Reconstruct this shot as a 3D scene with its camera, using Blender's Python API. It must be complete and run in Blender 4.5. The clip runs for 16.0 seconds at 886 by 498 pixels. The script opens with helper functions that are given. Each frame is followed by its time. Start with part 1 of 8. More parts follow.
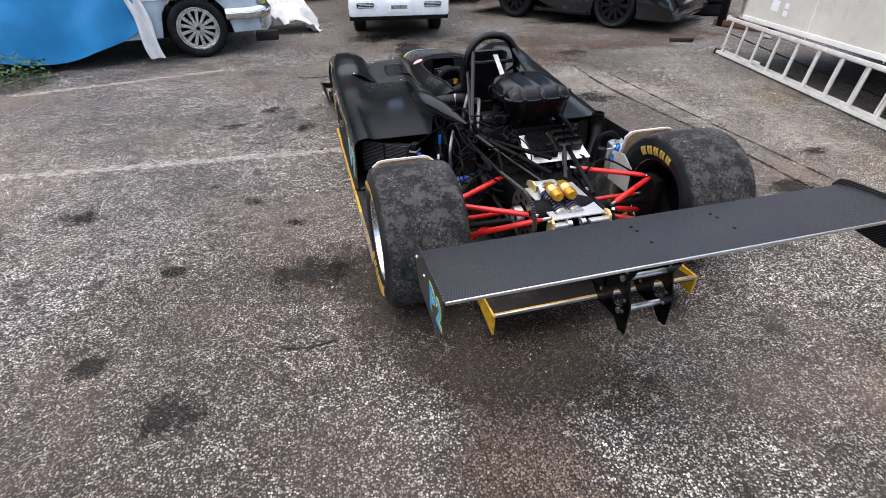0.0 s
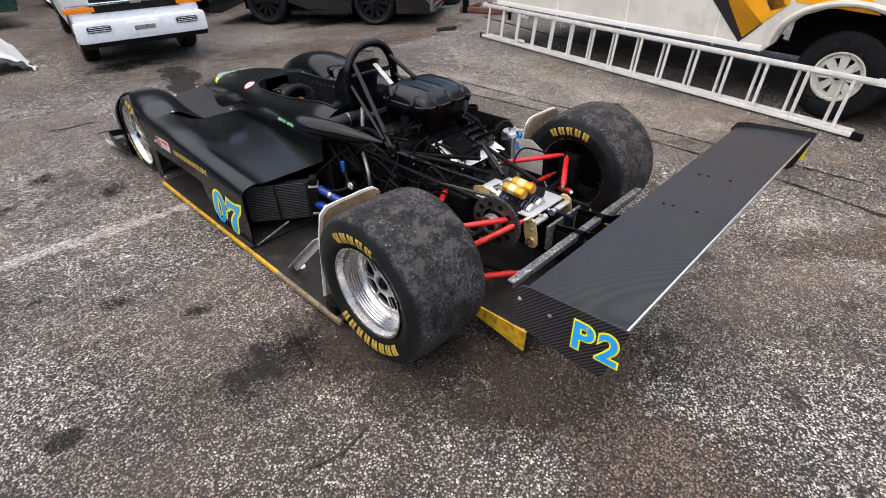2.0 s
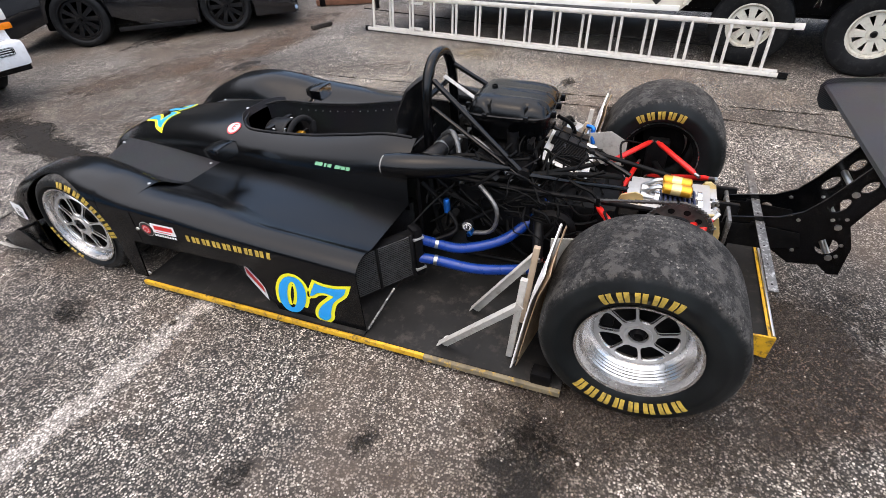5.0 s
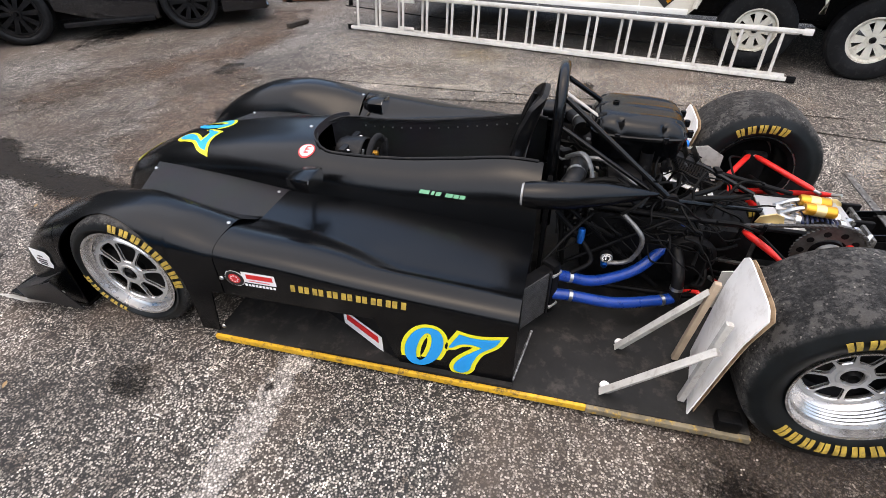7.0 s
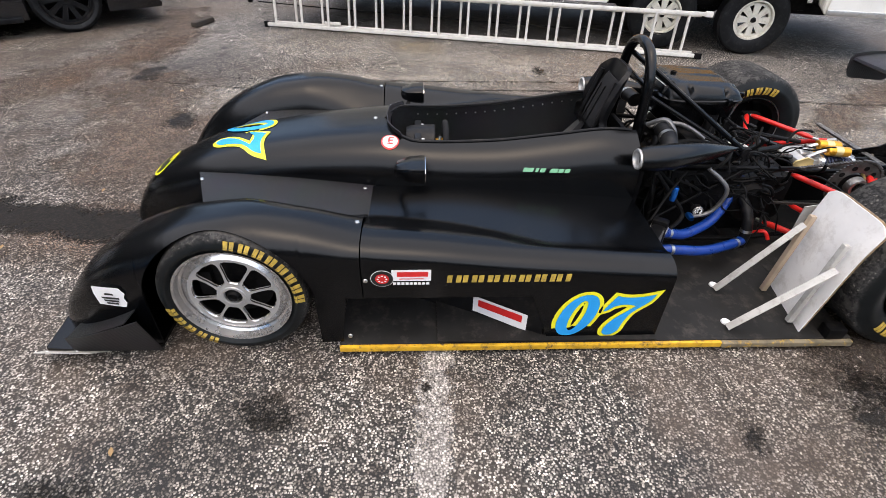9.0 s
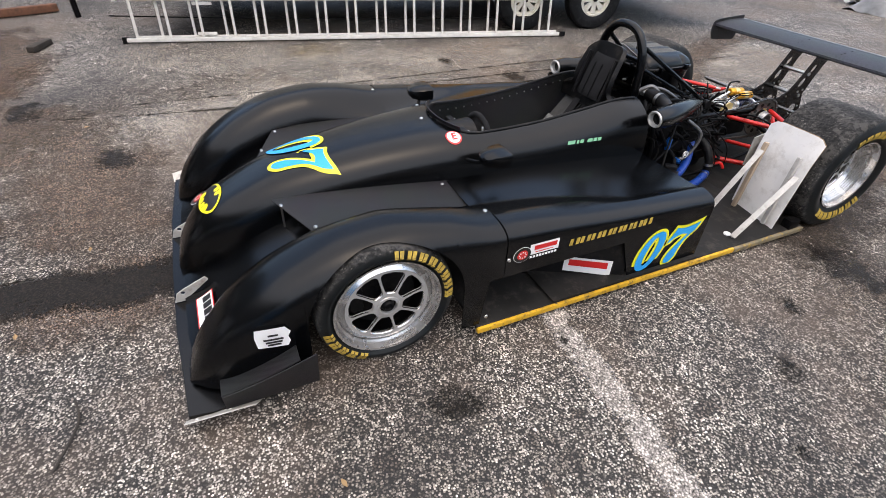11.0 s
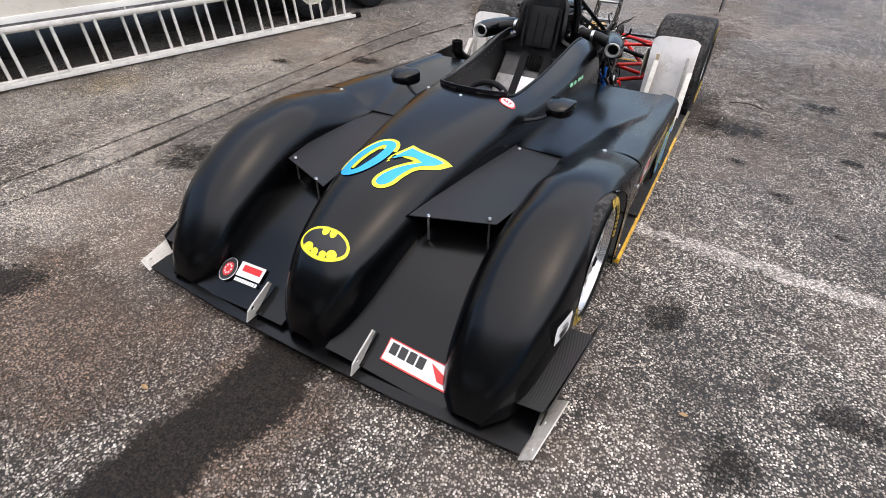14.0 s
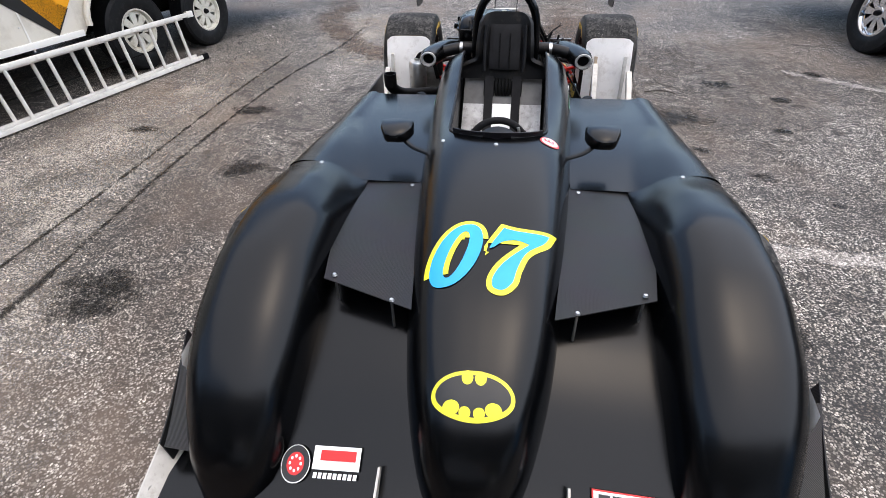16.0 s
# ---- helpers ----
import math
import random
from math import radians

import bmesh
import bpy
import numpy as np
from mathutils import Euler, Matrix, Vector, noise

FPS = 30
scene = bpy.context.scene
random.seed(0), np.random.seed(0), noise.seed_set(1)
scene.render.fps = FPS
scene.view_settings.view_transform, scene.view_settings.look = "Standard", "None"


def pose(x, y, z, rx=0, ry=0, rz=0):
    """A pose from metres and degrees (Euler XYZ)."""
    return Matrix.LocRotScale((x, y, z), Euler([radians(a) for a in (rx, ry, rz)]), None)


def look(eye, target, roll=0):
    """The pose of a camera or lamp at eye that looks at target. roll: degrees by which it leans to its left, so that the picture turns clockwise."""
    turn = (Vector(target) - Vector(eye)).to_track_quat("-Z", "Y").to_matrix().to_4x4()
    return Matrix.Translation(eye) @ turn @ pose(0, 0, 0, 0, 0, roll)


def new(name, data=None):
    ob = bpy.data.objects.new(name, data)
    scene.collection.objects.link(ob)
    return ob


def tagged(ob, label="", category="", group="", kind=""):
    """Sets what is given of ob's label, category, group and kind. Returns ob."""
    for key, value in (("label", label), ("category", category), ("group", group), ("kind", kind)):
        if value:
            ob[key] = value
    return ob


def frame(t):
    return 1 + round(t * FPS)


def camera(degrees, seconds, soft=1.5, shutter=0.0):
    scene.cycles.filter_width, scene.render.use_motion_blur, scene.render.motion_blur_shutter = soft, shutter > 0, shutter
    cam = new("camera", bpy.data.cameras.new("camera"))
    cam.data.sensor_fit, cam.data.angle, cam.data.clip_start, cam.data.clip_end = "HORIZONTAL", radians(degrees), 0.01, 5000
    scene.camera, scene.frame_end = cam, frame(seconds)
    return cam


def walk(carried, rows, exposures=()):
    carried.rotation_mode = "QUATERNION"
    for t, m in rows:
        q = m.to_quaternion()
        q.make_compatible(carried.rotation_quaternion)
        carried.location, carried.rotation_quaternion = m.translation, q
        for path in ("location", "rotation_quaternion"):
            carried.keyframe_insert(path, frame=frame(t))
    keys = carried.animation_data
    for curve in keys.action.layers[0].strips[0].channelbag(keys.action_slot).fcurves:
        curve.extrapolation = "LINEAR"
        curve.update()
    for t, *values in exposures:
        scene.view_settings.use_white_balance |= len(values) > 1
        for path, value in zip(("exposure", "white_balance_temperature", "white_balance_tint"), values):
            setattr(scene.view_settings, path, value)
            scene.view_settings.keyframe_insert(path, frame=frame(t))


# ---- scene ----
cam = camera(83.5, 16.0, soft=0.5)
PATH = [
    (0, (0.059, 0.468, 1.426), (0.490, 2.072, 0.313), -0.62),
    (0.5, (-0.090, 0.551, 1.425), (0.559, 2.078, 0.307), -0.42),
    (1, (-0.276, 0.621, 1.429), (0.589, 2.038, 0.313), -0.93),
    (1.5, (-0.391, 0.823, 1.417), (0.649, 2.110, 0.294), -1.05),
    (2, (-0.519, 1.076, 1.419), (0.647, 2.250, 0.295), -1.46),
    (2.5, (-0.676, 1.291, 1.443), (0.573, 2.371, 0.314), -2.41),
    (3, (-0.706, 1.515, 1.416), (0.610, 2.482, 0.262), -2.71),
    (3.5, (-0.716, 1.740, 1.429), (0.653, 2.590, 0.245), -3.62),
    (4, (-0.756, 2.012, 1.443), (0.655, 2.747, 0.232), -3.73),
    (4.2, (-0.773, 2.099, 1.419), (0.656, 2.830, 0.227), -4.11),
    (6.3, (-0.935, 2.814, 1.479), (0.591, 3.294, 0.278), -1.99),
    (6.5, (-0.910, 2.916, 1.462), (0.622, 3.377, 0.263), -1.77),
    (7, (-0.829, 3.147, 1.463), (0.712, 3.552, 0.254), -1.04),
    (7.5, (-0.879, 3.371, 1.405), (0.690, 3.706, 0.212), -0.49),
    (8, (-0.968, 3.620, 1.398), (0.618, 3.862, 0.203), -0.03),
    (8.2, (-0.968, 3.701, 1.399), (0.620, 3.883, 0.197), 0.56),
    (10.3, (-0.903, 4.687, 1.437), (0.607, 4.170, 0.231), 2.50),
    (10.5, (-0.870, 4.781, 1.449), (0.617, 4.208, 0.240), 3.00),
    (11, (-0.894, 5.068, 1.448), (0.537, 4.374, 0.237), 2.53),
    (11.5, (-0.813, 5.280, 1.404), (0.551, 4.455, 0.196), 2.57),
    (12, (-0.635, 5.527, 1.375), (0.629, 4.540, 0.179), 3.53),
    (12.5, (-0.504, 5.822, 1.377), (0.656, 4.724, 0.173), 3.14),
    (13, (-0.325, 5.954, 1.374), (0.713, 4.757, 0.153), 2.45),
    (13.5, (-0.093, 6.026, 1.350), (0.815, 4.728, 0.129), 1.74),
    (14, (0.082, 6.145, 1.341), (0.865, 4.761, 0.129), 0.73),
    (14.5, (0.200, 6.124, 1.351), (0.865, 4.679, 0.138), -1.34),
    (15, (0.371, 5.980, 1.371), (0.876, 4.484, 0.143), -1.94),
    (15.5, (0.669, 5.977, 1.361), (1.047, 4.438, 0.141), -2.36),
    (16, (1.038, 5.920, 1.323), (1.267, 4.328, 0.134), -1.40),
]
walk(cam, [(t, look(eye, target, roll)) for t, eye, target, roll in PATH],
     exposures=((0.0, 1.5, 7000, 11), (2.0, 1.46, 7350, 11), (4.0, 1.64, 7350, 11), (7.0, 1.6, 7400, 11), (14.0, 1.46, 7350, 11), (16.0, 1.52, 7050, 10)))

# ---- world, sun ----
world = bpy.data.worlds.new("overcast")
scene.world = world
world.use_nodes = True
wn = world.node_tree.nodes
wl = world.node_tree.links
sky = wn.new("ShaderNodeTexSky")
sky.sky_type = "NISHITA"
sky.sun_disc = False
sky.sun_elevation, sky.sun_rotation = radians(75), radians(-78)
sky.air_density, sky.dust_density = 1.0, 1.5
soften = wn.new("ShaderNodeHueSaturation")
soften.inputs["Saturation"].default_value = 1.0
wl.new(sky.outputs["Color"], soften.inputs["Color"])
wl.new(soften.outputs["Color"], wn["Background"].inputs["Color"])
wn["Background"].inputs["Strength"].default_value = 0.15
sun = new("sun", bpy.data.lights.new("sun", "SUN"))
sun.data.energy, sun.data.angle, sun.data.color = 1.1, radians(120), (1.0, 0.93, 0.83)
sun.matrix_world = look((-4.5, 4, 20), (0, 3, 0))


# ---- materials ----
def nodes(name):
    m = bpy.data.materials.new(name)
    m.use_nodes = True
    nt = m.node_tree
    return m, nt.nodes, nt.links, nt.nodes["Principled BSDF"]


def ramp(n, stops):
    r = n.new("ShaderNodeValToRGB")
    e = r.color_ramp.elements
    while len(e) < len(stops):
        e.new(0.5)
    for k, (p, c) in zip(e, stops):
        k.position, k.color = p, (c, c, c, 1) if isinstance(c, (int, float)) else (*c, 1)
    return r


def tex(n, l, kind, scale, src=None, **ins):
    t = n.new({"noise": "ShaderNodeTexNoise", "voronoi": "ShaderNodeTexVoronoi", "wave": "ShaderNodeTexWave", "checker": "ShaderNodeTexChecker"}[kind])
    t.inputs["Scale"].default_value = scale
    for k, v in ins.items():
        t.inputs[k].default_value = v
    if src is None:
        src = n.new("ShaderNodeTexCoord").outputs["Object"]
    l.new(src, t.inputs["Vector"])
    return t


def mixc(n, l, fac, a, b, mode="MIX"):
    m = n.new("ShaderNodeMix")
    m.data_type, m.blend_type = "RGBA", mode
    for sock, v in ((m.inputs[0], fac), (m.inputs[6], a), (m.inputs[7], b)):
        if hasattr(v, "links"):
            l.new(v, sock)
        elif isinstance(v, (int, float)):
            sock.default_value = v
        else:
            sock.default_value = (*v, 1)
    return m.outputs[2]


def surface(name, color, rough=0.5, metal=0.0, vary=0.25, scale=8.0, fine=90.0, bump=0.05, coat=0.0, dirt=None, dirt_amount=0.3, rough_vary=0.12, spec=0.5):
    """A painted, moulded or metal surface with grain at two scales and optional dirt."""
    m, n, l, p = nodes(name)
    co = n.new("ShaderNodeTexCoord").outputs["Object"]
    big = tex(n, l, "noise", scale, co, Detail=5.0, Roughness=0.6)
    small = tex(n, l, "noise", fine, co, Detail=3.0)
    dark = tuple(c * (1 - vary) for c in color)
    light = tuple(min(1, c * (1 + vary)) for c in color)
    r = ramp(n, [(0.3, dark), (0.7, light)])
    l.new(big.outputs["Fac"], r.inputs["Fac"])
    out = r.outputs["Color"]
    if dirt:
        dr = ramp(n, [(0.52, 0), (0.68, dirt_amount)])
        d2 = tex(n, l, "noise", scale * 2.3, co, Detail=8.0, Roughness=0.7)
        l.new(d2.outputs["Fac"], dr.inputs["Fac"])
        out = mixc(n, l, dr.outputs["Color"], out, dirt)
    l.new(out, p.inputs["Base Color"])
    rr = n.new("ShaderNodeMapRange")
    rr.inputs["To Min"].default_value, rr.inputs["To Max"].default_value = max(0.02, rough - rough_vary), min(1, rough + rough_vary)
    l.new(big.outputs["Fac"], rr.inputs["Value"])
    l.new(rr.outputs["Result"], p.inputs["Roughness"])
    p.inputs["Metallic"].default_value = metal
    p.inputs["Coat Weight"].default_value = coat
    p.inputs["Specular IOR Level"].default_value = spec
    if bump:
        b = n.new("ShaderNodeBump")
        b.inputs["Strength"].default_value, b.inputs["Distance"].default_value = bump, 0.002
        l.new(small.outputs["Fac"], b.inputs["Height"])
        l.new(b.outputs["Normal"], p.inputs["Normal"])
    return m


def carbon_weave(name, color, scale=120.0, rough=0.4):
    m, n, l, p = nodes(name)
    co = n.new("ShaderNodeTexCoord").outputs["Object"]
    w1 = tex(n, l, "wave", scale, co)
    w1.wave_type, w1.bands_direction = "BANDS", "DIAGONAL"
    r = ramp(n, [(0.4, tuple(c * 0.3 for c in color)), (0.6, tuple(c * 2.0 for c in color))])
    l.new(w1.outputs["Fac"], r.inputs["Fac"])
    g = tex(n, l, "noise", 6.0, co, Detail=5.0)
    l.new(mixc(n, l, 0.35, r.outputs["Color"], g.outputs["Color"], "SOFT_LIGHT"), p.inputs["Base Color"])
    p.inputs["Roughness"].default_value = rough
    p.inputs["Specular IOR Level"].default_value = 0.25
    b = n.new("ShaderNodeBump")
    b.inputs["Strength"].default_value, b.inputs["Distance"].default_value = 0.25, 0.001
    l.new(w1.outputs["Fac"], b.inputs["Height"])
    l.new(b.outputs["Normal"], p.inputs["Normal"])
    return m


def asphalt():
    """Worn exposed-aggregate asphalt: pale stones in dark binder, oil stains and brown silt."""
    m, n, l, p = nodes("worn_asphalt")
    co = n.new("ShaderNodeTexCoord").outputs["Object"]

    def stones(scale, lo, hi, seed):
        v = tex(n, l, "voronoi", scale, co)
        sep = n.new("ShaderNodeSeparateColor")
        l.new(v.outputs["Color"], sep.inputs["Color"])
        shade = ramp(n, [(0.0, (0.045, 0.041, 0.037)), (lo, (0.21, 0.193, 0.176)), (hi, (0.46, 0.43, 0.396)), (1.0, (0.78, 0.745, 0.7))])
        l.new(sep.outputs[seed], shade.inputs["Fac"])
        gap = ramp(n, [(0.465, 1.0), (0.51, 0.0)])
        l.new(v.outputs["Distance"], gap.inputs["Fac"])
        return mixc(n, l, gap.outputs["Color"], (0.008, 0.0072, 0.0065), shade.outputs["Color"]), gap.outputs["Color"]
    coarse, gap = stones(132.0, 0.25, 0.72, "Red")
    fine_c, _ = stones(205.0, 0.3, 0.75, "Green")
    base = mixc(n, l, 0.1, coarse, fine_c)
    # broad worn and greasy areas: the binder darkens the stones unevenly
    wear = tex(n, l, "noise", 0.9, co, Detail=10.0, Roughness=0.74)
    wr = ramp(n, [(0.36, (0.36, 0.335, 0.315)), (0.47, (0.72, 0.69, 0.66)), (0.53, (0.95, 0.93, 0.9)), (0.64, (1.25, 1.24, 1.22))])
    l.new(wear.outputs["Fac"], wr.inputs["Fac"])
    base = mixc(n, l, 1.0, base, wr.outputs["Color"], "MULTIPLY")
    oil = tex(n, l, "noise", 3.1, co, Detail=9.0, Roughness=0.7)
    orr = ramp(n, [(0.58, (1.0, 1.0, 1.0)), (0.64, (0.45, 0.42, 0.4))])
    l.new(oil.outputs["Fac"], orr.inputs["Fac"])
    base = mixc(n, l, 1.0, base, orr.outputs["Color"], "MULTIPLY")
    # clumps of paler and darker stones
    clump = tex(n, l, "noise", 38.0, co, Detail=3.0, Roughness=0.6)
    cr = ramp(n, [(0.36, (0.5, 0.49, 0.48)), (0.5, (1.0, 1.0, 1.0)), (0.64, (1.4, 1.39, 1.37))])
    l.new(clump.outputs["Fac"], cr.inputs["Fac"])
    base = mixc(n, l, 1.0, base, cr.outputs["Color"], "MULTIPLY")
    group = tex(n, l, "voronoi", 52.0, co)
    gsep = n.new("ShaderNodeSeparateColor")
    l.new(group.outputs["Color"], gsep.inputs["Color"])
    gr = ramp(n, [(0.0, (0.68, 0.67, 0.66)), (0.5, (1.0, 1.0, 1.0)), (1.0, (1.38, 1.37, 1.36))])
    l.new(gsep.outputs["Blue"], gr.inputs["Fac"])
    base = mixc(n, l, 1.0, base, gr.outputs["Color"], "MULTIPLY")
    mott = tex(n, l, "noise", 11.0, co, Detail=5.0, Roughness=0.65)
    mr = ramp(n, [(0.38, (0.66, 0.64, 0.62)), (0.5, (1.0, 1.0, 1.0)), (0.62, (1.22, 1.22, 1.2))])
    l.new(mott.outputs["Fac"], mr.inputs["Fac"])
    base = mixc(n, l, 1.0, base, mr.outputs["Color"], "MULTIPLY")
    # scattered drips and tar spots
    spot = tex(n, l, "noise", 6.5, co, Detail=4.0, Roughness=0.55)
    spr_ = ramp(n, [(0.635, (1.0, 1.0, 1.0)), (0.66, (0.34, 0.31, 0.29))])
    l.new(spot.outputs["Fac"], spr_.inputs["Fac"])
    base = mixc(n, l, 1.0, base, spr_.outputs["Color"], "MULTIPLY")
    # fine dust filling the gaps in places
    silt = tex(n, l, "noise", 0.6, co, Detail=9.0, Roughness=0.65)
    sr = ramp(n, [(0.48, 0.0), (0.66, 0.55)])
    l.new(silt.outputs["Fac"], sr.inputs["Fac"])
    base = mixc(n, l, sr.outputs["Color"], base, (0.17, 0.122, 0.088))
    l.new(base, p.inputs["Base Color"])
    rg = n.new("ShaderNodeMapRange")
    rg.inputs["To Min"].default_value, rg.inputs["To Max"].default_value = 0.5, 0.85
    l.new(wear.outputs["Fac"], rg.inputs["Value"])
    l.new(rg.outputs["Result"], p.inputs["Roughness"])
    b = n.new("ShaderNodeBump")
    b.inputs["Strength"].default_value, b.inputs["Distance"].default_value = 0.8, 0.004
    l.new(gap, b.inputs["Height"])
    l.new(b.outputs["Normal"], p.inputs["Normal"])
    return m


def overlay(name, color, lo, hi, strength, scale=14.0, rough=0.7, relief=0.8):
    """A thin broken layer on the ground (worn paint, silt, damp): it thins out towards its edges and lets stones through."""
    m, n, l, p = nodes(name)
    co = n.new("ShaderNodeTexCoord").outputs["Object"]
    a = tex(n, l, "noise", scale, co, Detail=9.0, Roughness=0.75)
    grit = tex(n, l, "voronoi", 132.0, co)
    g = n.new("ShaderNodeSeparateColor")
    l.new(grit.outputs["Color"], g.inputs["Color"])
    at = n.new("ShaderNodeAttribute")
    at.attribute_name = "fade"
    value = None
    for sock, k in ((g.outputs["Red"], -0.25), (a.outputs["Fac"], 3.0), (at.outputs["Fac"], 0.8)):
        mad = n.new("ShaderNodeMath")
        mad.operation = "MULTIPLY_ADD"
        l.new(sock, mad.inputs[0])
        mad.inputs[1].default_value = k
        if value is None:
            mad.inputs[2].default_value = -0.85
        else:
            l.new(value, mad.inputs[2])
        value = mad.outputs["Value"]
    half = n.new("ShaderNodeMath")
    half.operation = "MULTIPLY"
    half.inputs[1].default_value = 0.5
    l.new(value, half.inputs[0])
    r = ramp(n, [(lo, 0.0), (hi, strength)])
    l.new(half.outputs["Value"], r.inputs["Fac"])
    l.new(r.outputs["Color"], p.inputs["Alpha"])
    joint = ramp(n, [(0.465, 1.35), (0.52, 0.12)])
    l.new(grit.outputs["Distance"], joint.inputs["Fac"])
    c = ramp(n, [(0.3, tuple(x * 0.7 for x in color)), (0.7, tuple(min(1, x * 1.25) for x in color))])
    l.new(a.outputs["Fac"], c.inputs["Fac"])
    grain = ramp(n, [(0.05, 0.4), (0.5, 0.95), (0.95, 1.9)])
    l.new(g.outputs["Red"], grain.inputs["Fac"])
    coated = mixc(n, l, 0.8, c.outputs["Color"], grain.outputs["Color"], "MULTIPLY")
    l.new(mixc(n, l, relief, coated, joint.outputs["Color"], "MULTIPLY"), p.inputs["Base Color"])
    bu = n.new("ShaderNodeBump")
    bu.inputs["Strength"].default_value, bu.inputs["Distance"].default_value = 0.5, 0.003
    l.new(joint.outputs["Color"], bu.inputs["Height"])
    l.new(bu.outputs["Normal"], p.inputs["Normal"])
    p.inputs["Roughness"].default_value = rough
    p.inputs["Specular IOR Level"].default_value = 0.25
    return m


def slick(name, r, half):
    """Racing slick: smooth dark walls, and a tread band with picked-up rubber and grit whose border wanders."""
    m, n, l, p = nodes(name)
    co = n.new("ShaderNodeTexCoord").outputs["Object"]
    sep = n.new("ShaderNodeSeparateXYZ")
    l.new(co, sep.inputs["Vector"])

    def calc(op, a, b=0.0):
        k = n.new("ShaderNodeMath")
        k.operation = op
        for sock, v in zip(k.inputs, (a, b)):
            if hasattr(v, "links"):
                l.new(v, sock)
            else:
                sock.default_value = v
        return k.outputs["Value"]
    edge = tex(n, l, "noise", 22.0, co, Detail=6.0, Roughness=0.7)
    pick = tex(n, l, "noise", 75.0, co, Detail=6.0, Roughness=0.75)
    grit = tex(n, l, "voronoi", 210.0, co)
    patch = tex(n, l, "noise", 9.0, co, Detail=5.0, Roughness=0.6)
    across = calc("DIVIDE", calc("ABSOLUTE", sep.outputs["X"]), half)
    band = ramp(n, [(0.9, 1.0), (1.0, 0.0)])
    l.new(calc("ADD", across, calc("MULTIPLY", calc("SUBTRACT", edge.outputs["Fac"], 0.5), 0.35)), band.inputs["Fac"])
    radius = calc("SQRT", calc("ADD", calc("MULTIPLY", sep.outputs["Y"], sep.outputs["Y"]), calc("MULTIPLY", sep.outputs["Z"], sep.outputs["Z"])))
    outer = ramp(n, [(0.9, 0.0), (0.955, 1.0)])
    l.new(calc("DIVIDE", radius, r), outer.inputs["Fac"])
    mask = calc("MULTIPLY", band.outputs["Color"], outer.outputs["Color"])
    rough_c = ramp(n, [(0.4, (0.006, 0.006, 0.006)), (0.52, (0.028, 0.027, 0.026)), (0.68, (0.075, 0.072, 0.066))])
    l.new(pick.outputs["Fac"], rough_c.inputs["Fac"])
    gs = n.new("ShaderNodeSeparateColor")
    l.new(grit.outputs["Color"], gs.inputs["Color"])
    fleck = ramp(n, [(0.965, 0.0), (0.98, 0.6)])
    l.new(gs.outputs["Red"], fleck.inputs["Fac"])
    worn = ramp(n, [(0.42, 0.45), (0.62, 1.5)])
    l.new(patch.outputs["Fac"], worn.inputs["Fac"])
    tread = mixc(n, l, 1.0, mixc(n, l, fleck.outputs["Color"], rough_c.outputs["Color"], (0.2, 0.185, 0.165)), worn.outputs["Color"], "MULTIPLY")
    smear = tex(n, l, "noise", 16.0, co, Detail=8.0, Roughness=0.7)
    sm = ramp(n, [(0.53, 0.0), (0.58, 0.55)])
    l.new(smear.outputs["Fac"], sm.inputs["Fac"])
    tread = mixc(n, l, sm.outputs["Color"], tread, (0.085, 0.08, 0.074))
    wall = ramp(n, [(0.35, (0.0035, 0.0045, 0.005)), (0.7, (0.009, 0.0115, 0.0125))])
    l.new(patch.outputs["Fac"], wall.inputs["Fac"])
    l.new(mixc(n, l, mask, wall.outputs["Color"], tread), p.inputs["Base Color"])
    rg = n.new("ShaderNodeMapRange")
    rg.inputs["To Min"].default_value, rg.inputs["To Max"].default_value = 0.42, 0.8
    l.new(mask, rg.inputs["Value"])
    l.new(rg.outputs["Result"], p.inputs["Roughness"])
    p.inputs["Specular IOR Level"].default_value = 0.3
    b = n.new("ShaderNodeBump")
    b.inputs["Strength"].default_value, b.inputs["Distance"].default_value = 1.0, 0.004
    l.new(calc("MULTIPLY", pick.outputs["Fac"], mask), b.inputs["Height"])
    l.new(b.outputs["Normal"], p.inputs["Normal"])
    return m


M_SLICK_F = slick("front_slick_rubber", 0.25, 0.125)
M_SLICK_R = slick("rear_slick_rubber", 0.297, 0.17)
M_ASPHALT = asphalt()
M_LINE = overlay("worn_white_line_paint", (0.44, 0.405, 0.37), 0.33, 0.5, 0.74, 16.0, relief=0.6)
M_SILT = overlay("brown_silt", (0.15, 0.11, 0.085), 0.36, 0.6, 0.62, 2.5, 0.8)
M_DAMP = overlay("dark_damp_streak", (0.014, 0.0105, 0.0078), 0.3, 0.52, 0.94, 4.0, 0.7)
M_OIL = overlay("oil_stain", (0.014, 0.0115, 0.0095), 0.38, 0.62, 0.75, 6.0, 0.6)
M_BODY = surface("satin_black_bodywork", (0.001, 0.0012, 0.0016), 0.23, vary=0.3, scale=4.0, fine=260.0, bump=0.012, dirt=(0.01, 0.009, 0.008), dirt_amount=0.15, rough_vary=0.07, spec=0.28)
M_BLACK = surface("black_plastic", (0.005, 0.005, 0.0055), 0.42, vary=0.4, dirt=(0.07, 0.06, 0.05), dirt_amount=0.3, spec=0.2)
M_DARK = surface("dark_engine_metal", (0.005, 0.005, 0.0055), 0.5, 0.3, vary=0.5, scale=20.0, dirt=(0.03, 0.025, 0.02), dirt_amount=0.35, spec=0.12)
